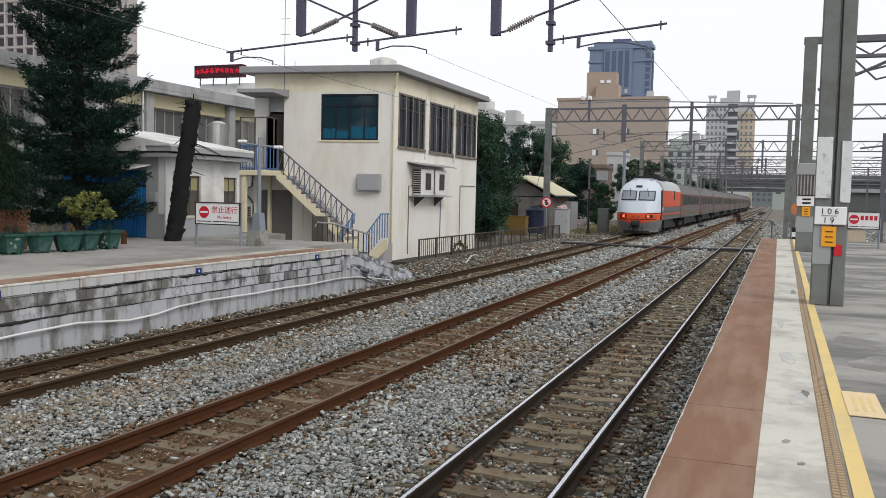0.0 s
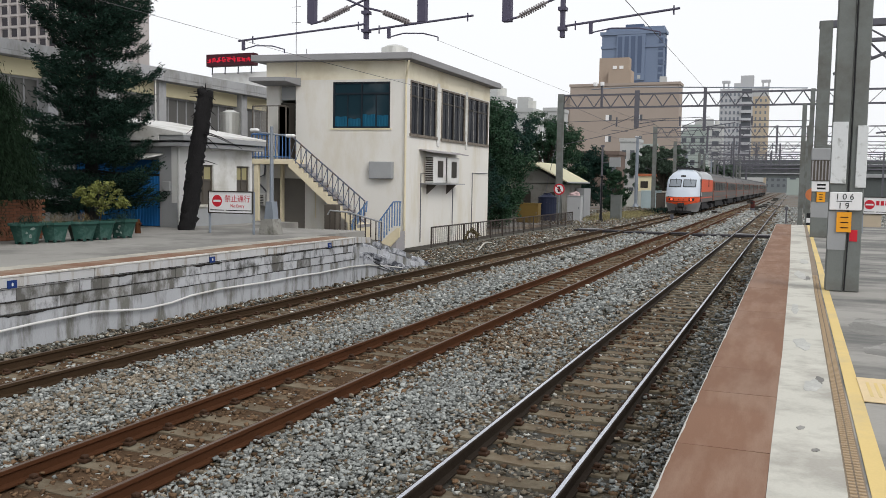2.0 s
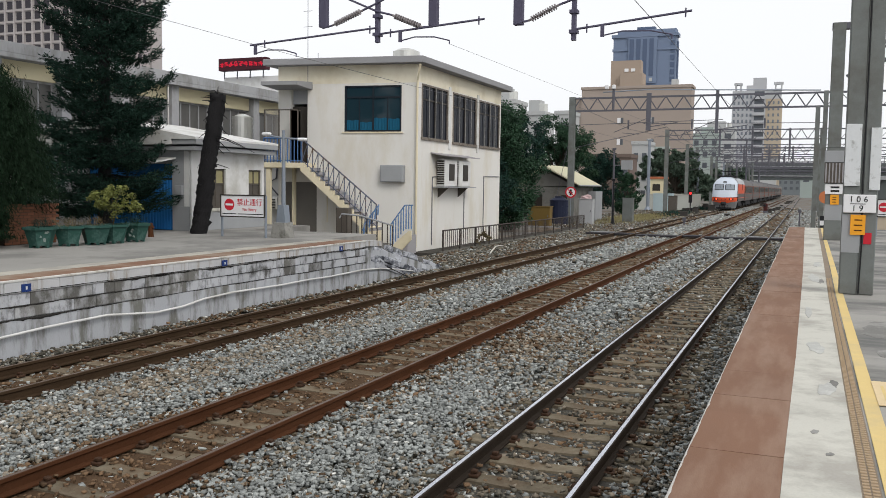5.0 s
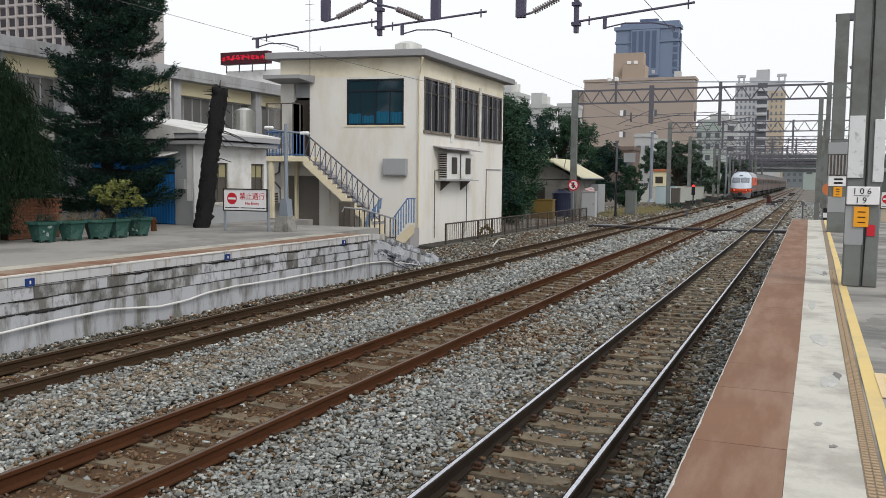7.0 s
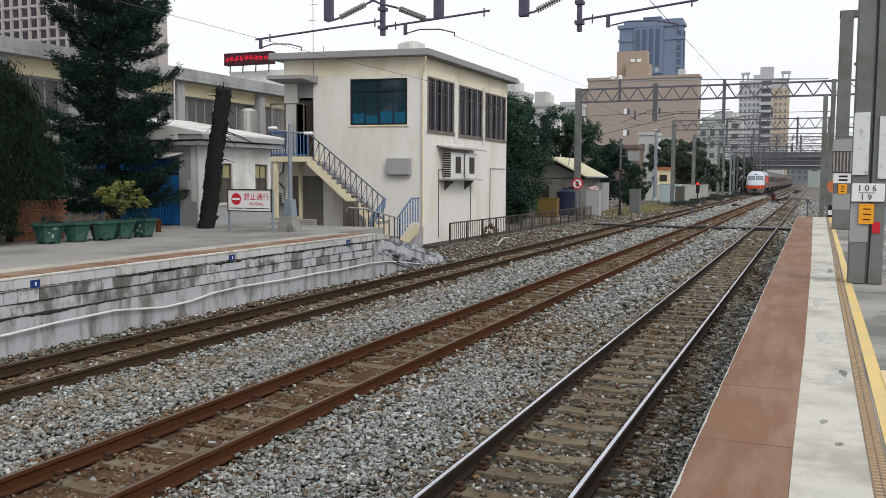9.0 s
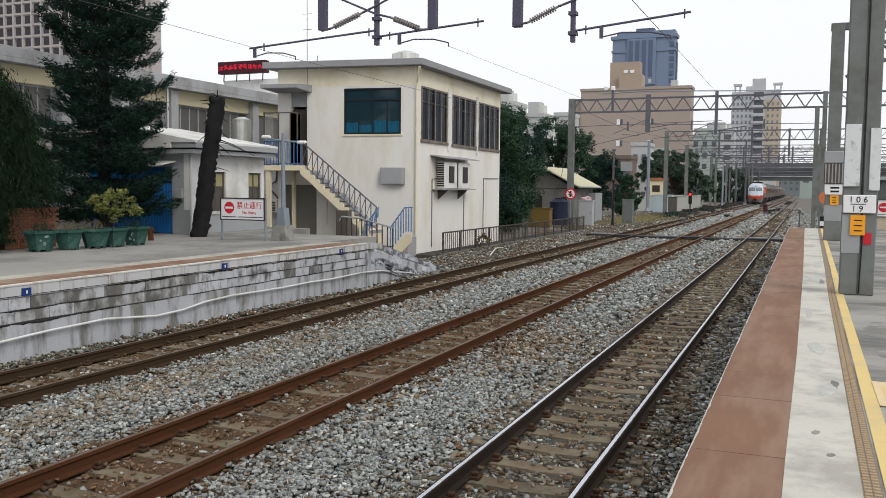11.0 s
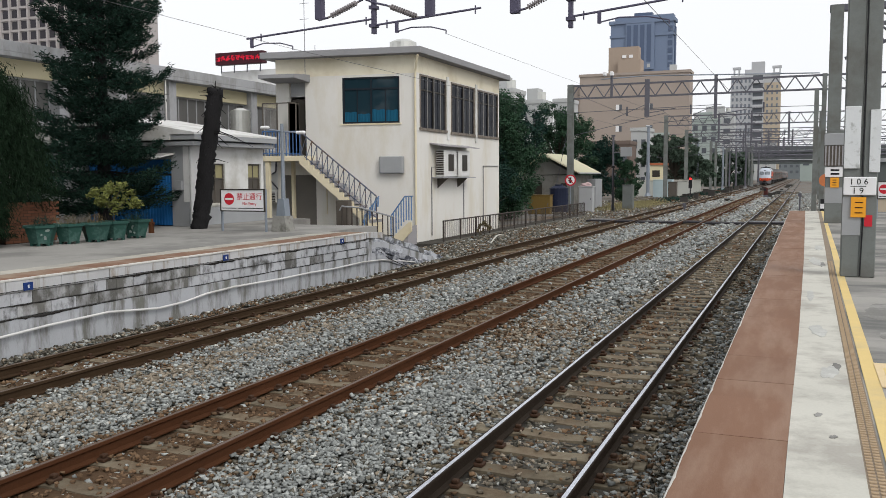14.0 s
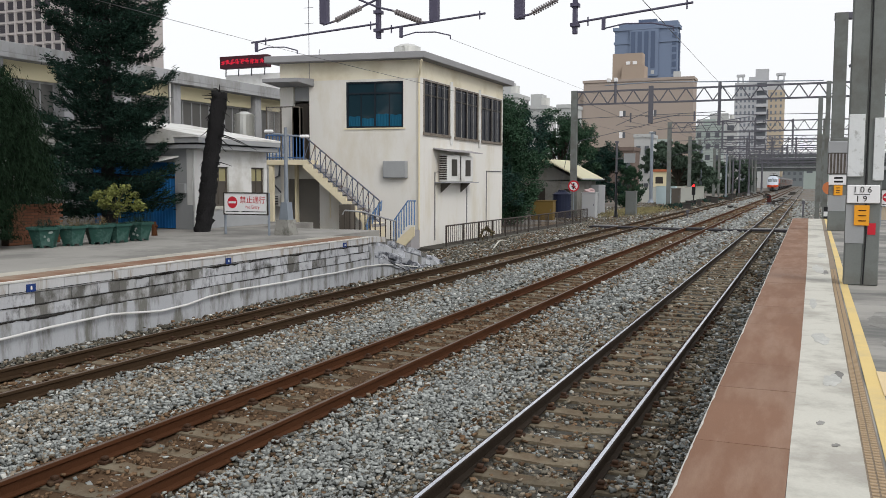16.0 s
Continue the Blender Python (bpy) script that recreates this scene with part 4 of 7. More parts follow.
led = thing("led_board", (-27.05, 38.0, 6.5), "black LED display board with red scrolling writing on a roof", "display board")
part("case", boxes((-1.46, 1.46, -0.2, 0.2, 1.78, 2.4), bevel=0.02), mat("led_board_face", (0.05, 0.012, 0.018), 0.5, 0.1, 3, 40, 0), led)
LEDRED = mat("red_led", (0.62, 0.02, 0.05), 0.5, 0, 1, 10, 0, emit=0.3)
rng = random.Random(4)
for i in range(9):
    x = -1.36 + 0.3 * i
    bm = bmesh.new()
    for k in range(12):
        a, c = rng.uniform(0, 0.18), rng.uniform(0, 0.24)
        if rng.random() < 0.5:
            box(bm, x + a - 0.04, x + a + 0.09, -0.212, -0.2, 1.97 + c, 2.0 + c)
        else:
            box(bm, x + a, x + a + 0.03, -0.212, -0.2, 1.94 + c * 0.6, 2.06 + c * 0.6)
    part("lettering", bm, LEDRED, led)
part("backing", boxes((-1.46, 4.0, 0.3, 0.5, 0.3, 1.5)), WHITE, led, "white roof wall beneath the board")
for x in (-1.3, -0.5, 0.3, 1.1):
    part("leg", tubes([(x, 0.1, 1.4), (x + 0.1, 0, 1.8)], r=0.03, seg=6), STEEL, led)

# ---- vegetation ----
LEAF_DARK = mat("dark_conifer_needles", (0.015, 0.034, 0.025), 0.75, 0.2, 0.5, 8, 0, island=0.6, spec=0.06)
LEAF_WEEP = mat("weeping_needles", (0.013, 0.025, 0.014), 0.75, 0.2, 0.5, 8, 0, island=0.6, spec=0.03)
LEAF_GREEN = mat("green_leaves", (0.03, 0.066, 0.037), 0.65, 0.25, 0.4, 6, 0, island=0.6, spec=0.12)
LEAF_DEEP = mat("deep_green_leaves", (0.017, 0.042, 0.033), 0.65, 0.25, 0.4, 6, 0, island=0.6, spec=0.1)
# Far leaves: green paled in the colour itself to suggest distance haze.
LEAF_FAR = mat("haze_paled_leaves", (0.07, 0.102, 0.075), 0.7, 0.25, 0.4, 6, 0, island=0.5, spec=0.1)
LEAF_YELLOW = mat("yellow_green_leaves", (0.135, 0.15, 0.04), 0.6, 0.2, 0.6, 8, 0, island=0.5, spec=0.25)
BARK = mat("dark_bark", (0.017, 0.0165, 0.0175), 0.95, 0.4, 3, 30, 0.8, stretch=(1, 1, 0.4))
BARK_BROWN = mat("brown_bark", (0.06, 0.052, 0.042), 0.95, 0.3, 3, 30, 0.6)


def leaves(name, centres, way, length, width, material, parent, seed, label=""):
    """Many small diamond leaves: centres (n, 3), preferred direction way (n, 3)."""
    g = np.random.RandomState(seed)
    n = len(centres)
    d = way + g.normal(0, 0.45, (n, 3))
    d /= np.linalg.norm(d, axis=1)[:, None] + 1e-9
    s = np.cross(d, g.normal(0, 1, (n, 3)))
    s /= np.linalg.norm(s, axis=1)[:, None] + 1e-9
    L = length * g.uniform(0.6, 1.4, (n, 1))
    W = width * g.uniform(0.7, 1.3, (n, 1))
    v = np.stack([centres - d * L / 2, centres + s * W / 2, centres + d * L / 2, centres - s * W / 2], 1).reshape(-1, 3)
    f = np.arange(4 * n).reshape(-1, 4)
    ob = big_mesh(name, v, f, material, parent)
    return tagged(ob, label)


def conifer(loc, height, radius, seed, material, label, n_whorl, low=0.5, dens=900):
    root = thing("conifer_tree", loc, label, "tree")
    part("trunk", tube(bmesh.new(), [(0, 0, -0.05), (0.05, 0, height * 0.5), (0, 0, height)], 0.2, 10, r2=0.04), BARK, root)
    g = np.random.RandomState(seed)
    P, D, limbs = [], [], bmesh.new()
    for i in range(n_whorl):
        z = low + (height - low) * (i + 0.3 * g.rand()) / n_whorl
        f = (z - low) / (height - low)
        r = radius * (1.12 - 0.3 * min(1, f * 3) - 0.1 * f - 0.5 * max(0, f - 0.6) / 0.4)
        k = 8
        for j in range(k):
            a = 2 * math.pi * (j + g.rand() * 0.8) / k
            rr = r * g.uniform(0.55, 1.15)
            if g.rand() < 0.1:
                continue
            tip = np.array([rr * math.cos(a), rr * math.sin(a), z + g.uniform(-0.3, 0.3)])
            base = np.array([0, 0, z + 0.1])
            tube(limbs, [tuple(base), tuple(base * 0.5 + tip * 0.5 - np.array([0, 0, 0.12])), tuple(tip)], 0.035, 5, r2=0.008)
            m = int(dens / k * (0.4 + 0.6 * rr / radius))
            u = g.rand(m) ** 0.6
            c = base + (tip - base) * u[:, None] - np.array([0, 0, 0.2]) * (4 * u * (1 - u))[:, None]
            c[:, 2] += 0.22 * u ** 3
            side = np.array([-math.sin(a), math.cos(a), 0])
            spread = 0.34 * radius * (1.15 - 0.85 * u) * g.uniform(-1, 1, m)
            c = c + side * spread[:, None] + g.normal(0, 0.05, (m, 3))
            c[:, 2] += g.normal(0.0, 0.055, m) - 0.12 * g.rand(m) * (1 - u)
            P.append(c)
            D.append(np.tile((tip - base) / np.linalg.norm(tip - base) * 0.6 + np.array([0, 0, 0.35]), (m, 1)) + side * np.sign(spread)[:, None] * 0.5)
    part("branchwork", limbs, BARK, root)
    leaves("crown", np.concatenate(P), np.concatenate(D), 0.15, 0.03, material, root, seed)
    return root


conifer((-18.8, 19.6, ZL - 0.01), 14.0, 2.15, 3, LEAF_DARK, "tall dark green columnar conifer behind the flower pots", 31, 0.7, 5800)


def weeping(loc, height, radius, seed):
    root = thing("weeping_tree", loc, "dense green weeping tree with drooping needles", "tree")
    part("trunk", tube(bmesh.new(), [(0, 0, -0.05), (0.1, 0, height * 0.7)], 0.14, 9, r2=0.06), BARK, root)
    g = np.random.RandomState(seed)
    P, D, limbs = [], [], bmesh.new()
    for i in range(150):
        a, f = g.uniform(0, 2 * math.pi), g.rand()
        rr = radius * (0.35 + 0.65 * math.sqrt(g.rand())) * (1 - 0.55 * f ** 2)
        top = np.array([rr * math.cos(a), rr * math.sin(a), height * (0.35 + 0.65 * f)])
        if i % 3 == 0:
            tube(limbs, [(0, 0, top[2] * 0.7), tuple(top)], 0.03, 5, r2=0.008)
        m = 330
        u = g.rand(m)
        c = top + np.stack([g.normal(0, 0.16, m) + 0.25 * u * math.cos(a), g.normal(0, 0.16, m) + 0.25 * u * math.sin(a), 0.15 - 1.0 * u], 1)
        c[:, 2] = np.maximum(c[:, 2], 0.25)
        P.append(c)
        D.append(np.tile((0.25 * math.cos(a), 0.25 * math.sin(a), -0.8), (m, 1)))
    part("branchwork", limbs, BARK, root)
    leaves("crown", np.concatenate(P), np.concatenate(D), 0.16, 0.018, LEAF_WEEP, root, seed)


conifer((-17.45, 11.9, ZL - 0.01), 7.6, 2.0, 13, LEAF_DARK, "dark green conifer at the end of the planting", 16, 1.2, 1900)
weeping((-17.3, 14.1, ZL - 0.01), 4.0, 1.4, 5)
weeping((-16.9, 12.9, ZL - 0.01), 2.6, 1.1, 7)
weeping((-18.9, 13.2, ZL - 0.01), 4.3, 1.5, 6)


def broadleaf(loc, blobs, leaf, n, seed, material, label, category="tree", trunk=0.15, name="broadleaf_tree"):
    """A trunk with limbs to each clump; leaves lie thickest on the clumps' skins."""
    root = thing(name, loc, label, category)
    tops = max(b[2] for b in blobs)
    part("trunk", tube(bmesh.new(), [(0, 0, -0.05), (0.05, 0.05, tops * 0.45), (0.0, 0.0, tops * 0.75)], trunk, 9, r2=trunk * 0.4), BARK_BROWN, root)
    limbs = bmesh.new()
    g = np.random.RandomState(seed)
    P = []
    total = sum(b[3] ** 2 for b in blobs)
    for x, y, z, r in blobs:
        tube(limbs, [(0, 0, min(z, tops * 0.6) * 0.6), (x * 0.5, y * 0.5, z * 0.75), (x, y, z)], trunk * 0.35, 5, r2=0.01)
        k = int(n * r * r / total)
        sub = max(6, int(14 * r / (leaf * 6)))
        d = g.normal(0, 1, (sub, 3))
        d /= np.linalg.norm(d, axis=1)[:, None]
        cs = d * (r * g.uniform(0.55, 1.0, (sub, 1))) * (1, 1, 0.85)
        pick = g.randint(0, sub, k)
        q = g.normal(0, 1, (k, 3))
        q /= np.linalg.norm(q, axis=1)[:, None]
        P.append(np.array([x, y, z]) + cs[pick] + q * (0.32 * r * g.rand(k, 1) ** 0.5))
    part("branchwork", limbs, BARK_BROWN, root)
    P = np.concatenate(P)
    P = P[P[:, 2] > 0.03]
    leaves("crown", P, g.normal(0, 1, P.shape) * (1, 1, 0.5), leaf, leaf * 0.55, material, root, seed)
    return root


# bare, dead trunk with twig stubs
tk = thing("dead_tree_trunk", (-16.43, 20.8, ZL - 0.02), "leaning blackened dead tree trunk with broken twigs", "tree trunk")
bm = bmesh.new()
g = np.random.RandomState(2)
pts = [(0.0 + 0.72 * f ** 0.9 + 0.02 * math.sin(9 * f), 0.0, 4.05 * f) for f in [i / 44 for i in range(45)]]
tube(bm, pts, 0.24, 14, r2=0.225)
for v in bm.verts:
    v.co += Vector((g.normal(0, 0.022), g.normal(0, 0.022), g.normal(0, 0.012)))
part("bole", bm, BARK, tk, smooth=True)
bm = bmesh.new()
for k in range(150):
    f = 0.04 + 0.95 * k / 150
    a = 2.4 * k
    o = Vector((math.cos(a), math.sin(a), 0))
    p = Vector((0.72 * f ** 0.9, 0, 4.05 * f)) + o * 0.19
    tube(bm, [p, p + o * g.uniform(0.03, 0.06) + Vector((0, 0, g.uniform(0.0, 0.04)))], g.uniform(0.025, 0.045), 5, r2=0.012)
stub = part("shaggy_bark", bm, BARK, tk, "broken leaf-base stubs")
tagged(stub, "broken leaf-base stubs", kind="stuff")
for f, dx, dz, ln in ((0.97, 0.3, 0.1, 1), (0.95, -0.5, 0.12, 1), (0.88, 0.5, -0.25, 1), (0.86, -0.35, -0.2, 1), (0.8, -0.3, 0.0, 0.8), (0.7, 1.2, -0.35, 1), (0.69, 0.7, -0.4, 1),
                      (0.6, -0.4, -0.5, 1), (0.5, 0.8, -0.1, 1), (0.75, -0.45, -0.25, 1), (0.99, 0.1, 0.25, 1), (1.0, -0.15, 0.1, 1), (0.98, -0.35, 0.02, 1), (0.93, -0.42, 0.1, 1), (0.9, 0.3, 0.12, 1), (0.83, -0.3, -0.12, 1), (0.78, 0.6, -0.3, 1), (0.72, 1.5, -0.55, 1), (0.96, 0.45, -0.15, 1), (0.65, 0.5, -0.3, 1)):
    p = Vector((0.72 * f ** 0.9, 0, 4.05 * f))
    q = p + Vector((dx * ln, -0.1, dz))
    part("twig", tube(bmesh.new(), [p, p.lerp(q, 0.5) + Vector((0, 0, 0.05)), q], 0.022, 5, r2=0.006), BARK, tk)

# flower pots
POTGREEN = mat("green_pot", (0.024, 0.07, 0.058), 0.55, 0.15, 3, 40, 0.08, stain=(0.07, 0.13, 0.115), amount=0.4, stain_scale=4)
SOIL = mat("pot_soil", (0.06, 0.045, 0.035), 1.0, 0.3, 5, 40, 0.5)
DRY = mat("dry_grass", (0.13, 0.105, 0.06), 0.9, 0.2, 2, 10, 0, island=0.4)


def hexring(bm, r, z):
    return [bm.verts.new((r * math.cos(math.pi / 3 * i), r * math.sin(math.pi / 3 * i), z)) for i in range(6)]


def pot():
    root = thing("flower_pot", (-15.66, 14.38, ZL), "dark green six-sided plastic flower pot with feet", "flower pot", "pots on the platform")
    bm = bmesh.new()
    rings = [hexring(bm, r, z) for r, z in ((0.24, 0.05), (0.34, 0.4), (0.38, 0.4), (0.38, 0.46), (0.335, 0.46), (0.325, 0.4))]
    for a, b in zip(rings, rings[1:]):
        for j in range(6):
            bm.faces.new((a[j], a[(j + 1) % 6], b[(j + 1) % 6], b[j]))
    bm.faces.new(rings[0][::-1])
    part("body", bm, POTGREEN, root)
    bm = bmesh.new()
    bm.faces.new(hexring(bm, 0.325, 0.42))
    part("soil", bm, SOIL, root)
    for i in range(6):
        a = math.pi / 3 * i
        part("foot", boxes((0.2 * math.cos(a) - 0.03, 0.2 * math.cos(a) + 0.03, 0.2 * math.sin(a) - 0.03, 0.2 * math.sin(a) + 0.03, 0, 0.05)), POTGREEN, root)
    return root


p0 = pot()
POTS = [(-15.66, 14.38), (-15.58, 15.1), (-15.42, 15.75), (-15.4, 16.35), (-15.42, 17.08)]
for (x, y), a in zip(POTS[1:], (14, 31, 8, 22)):
    last_pot = copy_thing(p0, pose(x, y, ZL, 0, 0, a))
FLAKE = mat("bare_peeling_patch", (0.42, 0.47, 0.45), 0.8, 0.2, 5, 40, 0.1)
for owner, seed in ((p0, 3), (last_pot, 5)):
    q = random.Random(seed)
    for k in range(5):
        f, h = q.uniform(0.15, 0.85), q.uniform(0.12, 0.36)
        side = 5 if owner is p0 else 4
        va, vb = (Vector((math.cos(math.pi / 3 * w_), math.sin(math.pi / 3 * w_), 0)) for w_ in (side, side + 1))
        c_ = va.lerp(vb, f) * (0.24 + 0.1 * (h - 0.05) / 0.35 + 0.004) + Vector((0, 0, h))
        t_, n_ = (vb - va).normalized(), (va + vb).normalized()
        bm = bmesh.new()
        ring = [bm.verts.new(c_ + t_ * q.uniform(0.015, 0.04) * math.cos(a_) + Vector((0, 0, q.uniform(0.015, 0.045))) * math.sin(a_) + n_ * 0.012 * math.sin(a_)) for a_ in (0.0, 1.05, 2.1, 3.14, 4.19, 5.24)]
        bm.faces.new(ring)
        bmesh.ops.solidify(bm, geom=bm.faces[:], thickness=0.004)
        part("peeled_patch", bm, FLAKE, owner)
broadleaf((-15.41, 16.3, ZL + 0.42), [(0, 0, 0.62, 0.36), (-0.42, 0, 0.6, 0.3), (0.4, 0.1, 0.52, 0.32), (0.0, -0.2, 0.42, 0.3), (-0.2, 0.2, 0.8, 0.22), (0.25, 0.0, 0.78, 0.22)], 0.075, 1700, 11, LEAF_YELLOW, "yellow-green leafy shrub in a pot", "shrub", 0.02, "potted_shrub")
g = np.random.RandomState(9)
for k, (x, y) in enumerate(POTS[:3] + POTS[4:]):
    tuft = thing("dry_plant", (x, y, ZL + 0.42), "dry brownish grass tuft growing in a pot", "plant", "plants in pots")
    n = 130
    c = np.stack([g.normal(0, 0.13, n), g.normal(0, 0.13, n), g.uniform(0.0, 0.2, n)], 1)
    leaves("foliage", c, np.tile((0, 0, 0.8), (n, 1)), 0.17, 0.012, DRY if k in (1, 2) else LEAF_DEEP, tuft, 20 + k)
bk = thing("red_planter", (-16.7, 14.8, ZL), "low reddish brick planter wall behind the pots", "planter")
BRICK = mat("red_brick", (0.17, 0.075, 0.045), 0.9, 0.15, 2, 40, 0.2, rand=0.2)
bmesh_brick = mesh_of("brick", boxes((0, 0.05, 0.0, 0.2, 0, 0.06), bevel=0.004), BRICK)
part("core", boxes((-0.2, 0.044, -0.5, 0.95, 0, 0.93)), SOIL, bk)
for r in range(14):
    for c in range(7):
        part("brick", bmesh_brick, None, bk, at=pose(0, -0.5 + 0.21 * c + 0.1 * (r % 2), 0.01 + 0.067 * r))
hy_ = thing("stump", (-16.35, 18.7, ZL), "small rusty iron hydrant post", "hydrant")
part("barrel", tube(bmesh.new(), [(0, 0, 0), (0, 0, 0.12), (0, 0, 0.3), (0, 0, 0.38)], 0.08, 10, r2=0.05), RUST, hy_)
part("cap", tubes([(-0.1, 0, 0.26), (0.1, 0, 0.26)], r=0.035), RUST, hy_)
# trees right of the signal building
g = random.Random(12)


def blob_list(w, h, n, r0, r1, z0=0.8):
    out = []
    for i in range(n):
        f = g.random()
        z = z0 + (h - z0) * f
        s = math.sqrt(max(0.1, 1 - (abs(f - 0.45) / 0.62) ** 2))
        out.append((g.uniform(-w, w) * s, g.uniform(-w, w) * s * 0.7, z, g.uniform(r0, r1)))
    return out


broadleaf((-17.3, 50, -0.2), blob_list(2.2, 6.9, 34, 0.8, 1.3), 0.14, 46000, 31, LEAF_GREEN, "dense green tree behind the signal building", trunk=0.22)
broadleaf((-18.6, 47, -0.2), blob_list(2.2, 6.6, 26, 0.8, 1.3), 0.14, 40000, 32, LEAF_DEEP, "dark green tree close to the signal building", trunk=0.2)
broadleaf((-21.6, 57, -0.2), blob_list(3.6, 8.4, 46, 1.0, 1.6), 0.16, 52000, 33, LEAF_GREEN, "spreading green tree behind a trackside shed", trunk=0.25)
broadleaf((-16.3, 45.5, -0.2), blob_list(1.4, 4.0, 16, 0.6, 0.9, 0.3), 0.12, 12000, 34, LEAF_DEEP, "low dark bushes along the fence", "shrub", 0.1, "bush")
broadleaf((-22.0, 100, -0.2), blob_list(2.8, 6.0, 36, 0.9, 1.4, 0.5), 0.22, 24000, 42, LEAF_DEEP, "dark leafy tree behind the huts", trunk=0.2)
broadleaf((-16.0, 85, -0.2), blob_list(0.75, 3.8, 16, 0.5, 0.8, 0.4), 0.15, 12000, 35, LEAF_GREEN, "rounded green tree behind relay cabinets", trunk=0.15)
broadleaf((-27.0, 82, -0.2), blob_list(3.8, 8.8, 50, 1.1, 1.7), 0.24, 40000, 36, LEAF_DEEP, "wide dark tree beyond the shed", trunk=0.25)
broadleaf((-24.2, 90, -0.2), blob_list(3.4, 9.6, 46, 0.9, 1.5), 0.2, 36000, 41, LEAF_GREEN, "tall green tree at the edge of the yard", trunk=0.25)
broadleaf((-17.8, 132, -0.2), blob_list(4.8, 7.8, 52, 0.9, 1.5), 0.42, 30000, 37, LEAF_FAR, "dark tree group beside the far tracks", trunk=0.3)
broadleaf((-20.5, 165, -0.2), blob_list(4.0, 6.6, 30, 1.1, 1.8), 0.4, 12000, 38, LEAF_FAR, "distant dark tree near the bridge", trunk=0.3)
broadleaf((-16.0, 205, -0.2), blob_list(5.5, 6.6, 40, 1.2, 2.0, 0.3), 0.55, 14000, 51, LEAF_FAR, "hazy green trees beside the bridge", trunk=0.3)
broadleaf((-18.7, 16.6, ZL), [(0, 0, 0.6, 0.6), (-0.6, 0.2, 0.8, 0.6), (0.5, -0.4, 0.7, 0.55), (0.1, 0.4, 1.5, 0.6), (-0.5, -0.5, 1.4, 0.6), (0.4, -0.1, 1.9, 0.5), (-0.1, 0.1, 2.3, 0.5)], 0.1, 9000, 43, LEAF_DEEP, "dark leafy bush beneath the conifer", "shrub", 0.05, "bush")
broadleaf((-12.75, 35.2, -0.1), [(0, 0, 0.4, 0.3), (0, 0.45, 0.32, 0.28), (0, -0.35, 0.28, 0.22)], 0.09, 420, 39, DRY, "dry brown weed growing through the fence", "plant", 0.015, "weed")


# ---- masts, gantries, overhead line ----
# the near mast: two concrete legs with a cable in the groove between
nm = thing("platform_mast", (0.8, 15.05, ZR), "grey concrete platform mast with white pads and number plate", "mast")
part("leg", boxes((-0.26, -0.012, -0.2, 0.2, 0, 8.4), bevel=0.012), MAST, nm)
part("leg", boxes((0.012, 0.22, -0.2, 0.2, 0, 8.4), bevel=0.012), MAST, nm)
part("web", boxes((-0.012, 0.012, -0.18, 0.18, 0, 8.4)), MAST, nm)
part("cable", tubes([(0.01, -0.21, 0.02), (0.03, -0.215, 0.8), (0.0, -0.21, 1.6), (0.01, -0.21, 3.0), (0.0, -0.21, 8.2)], r=0.01, seg=6), BLACK, nm)
PAD = mat("peeling_white_paint", (0.6, 0.62, 0.63), 0.75, 0.08, 2, 40, 0.1, stain=(0.3, 0.31, 0.3), amount=0.2, stain_scale=9)
part("pad", boxes((-0.262, -0.04, -0.235, -0.2, 1.68, 2.63), bevel=0.006), PAD, nm, "white padding")
part("pad", boxes((0.09, 0.24, -0.235, -0.2, 1.62, 2.57), bevel=0.006), PAD, nm, "white padding")
pl = part("number_plate", boxes((-0.257, 0.2, -0.25, -0.2, 1.27, 1.55), bevel=0.01), SIGNWHITE, nm, "white number plate")
part("lettering", text_mesh("1 0 6", 0.13, BLACK), None, pl, at=pose(-0.045, -0.253, 1.475, 90))
part("lettering", text_mesh("1 9", 0.13, BLACK), None, pl, at=pose(-0.055, -0.253, 1.335, 90))
part("stroke", boxes((-0.16, 0.06, -0.254, -0.25, 1.403, 1.413)), BLACK, pl)
op = part("warning_plate", boxes((-0.145, 0.065, -0.232, -0.2, 0.93, 1.24)), ORANGE, nm, "orange warning plate")
for z in (1.0, 1.08, 1.16):
    part("marking", boxes((-0.09, 0.02, -0.236, -0.232, z - 0.008, z + 0.008)), RUST, op)
part("sticker", boxes((0.05, 0.16, -0.212, -0.2, 0.79, 0.965)), RED, nm, "red sticker")
part("painted_band", boxes((-0.262, -0.0, -0.206, -0.2, 0.65, 1.25)), GREYPAINT, nm, "lighter repainted band")

# overhead portal above the near tracks
pt = thing("overhead_portal", (0.8, 15.05, 7.6), "steel overhead line portal beam with drop posts and steady arms", "gantry")
for z in (0.0, 0.7):
    part("chord", boxes((-11.4, 0.3, -0.07, 0.07, z, z + 0.1)), STEEL_PURPLE, pt)
for i in range(16):
    x = -11.2 + 0.7 * i
    part("lattice", tubes([(x, 0, 0.1), (x + 0.35, 0, 0.7), (x + 0.7, 0, 0.1)], r=0.025, seg=5), STEEL_PURPLE, pt)


def W(x, z):
    """World place in the portal's plane, in the portal's own space."""
    return (x - 0.8, -0.05, z - 7.6)


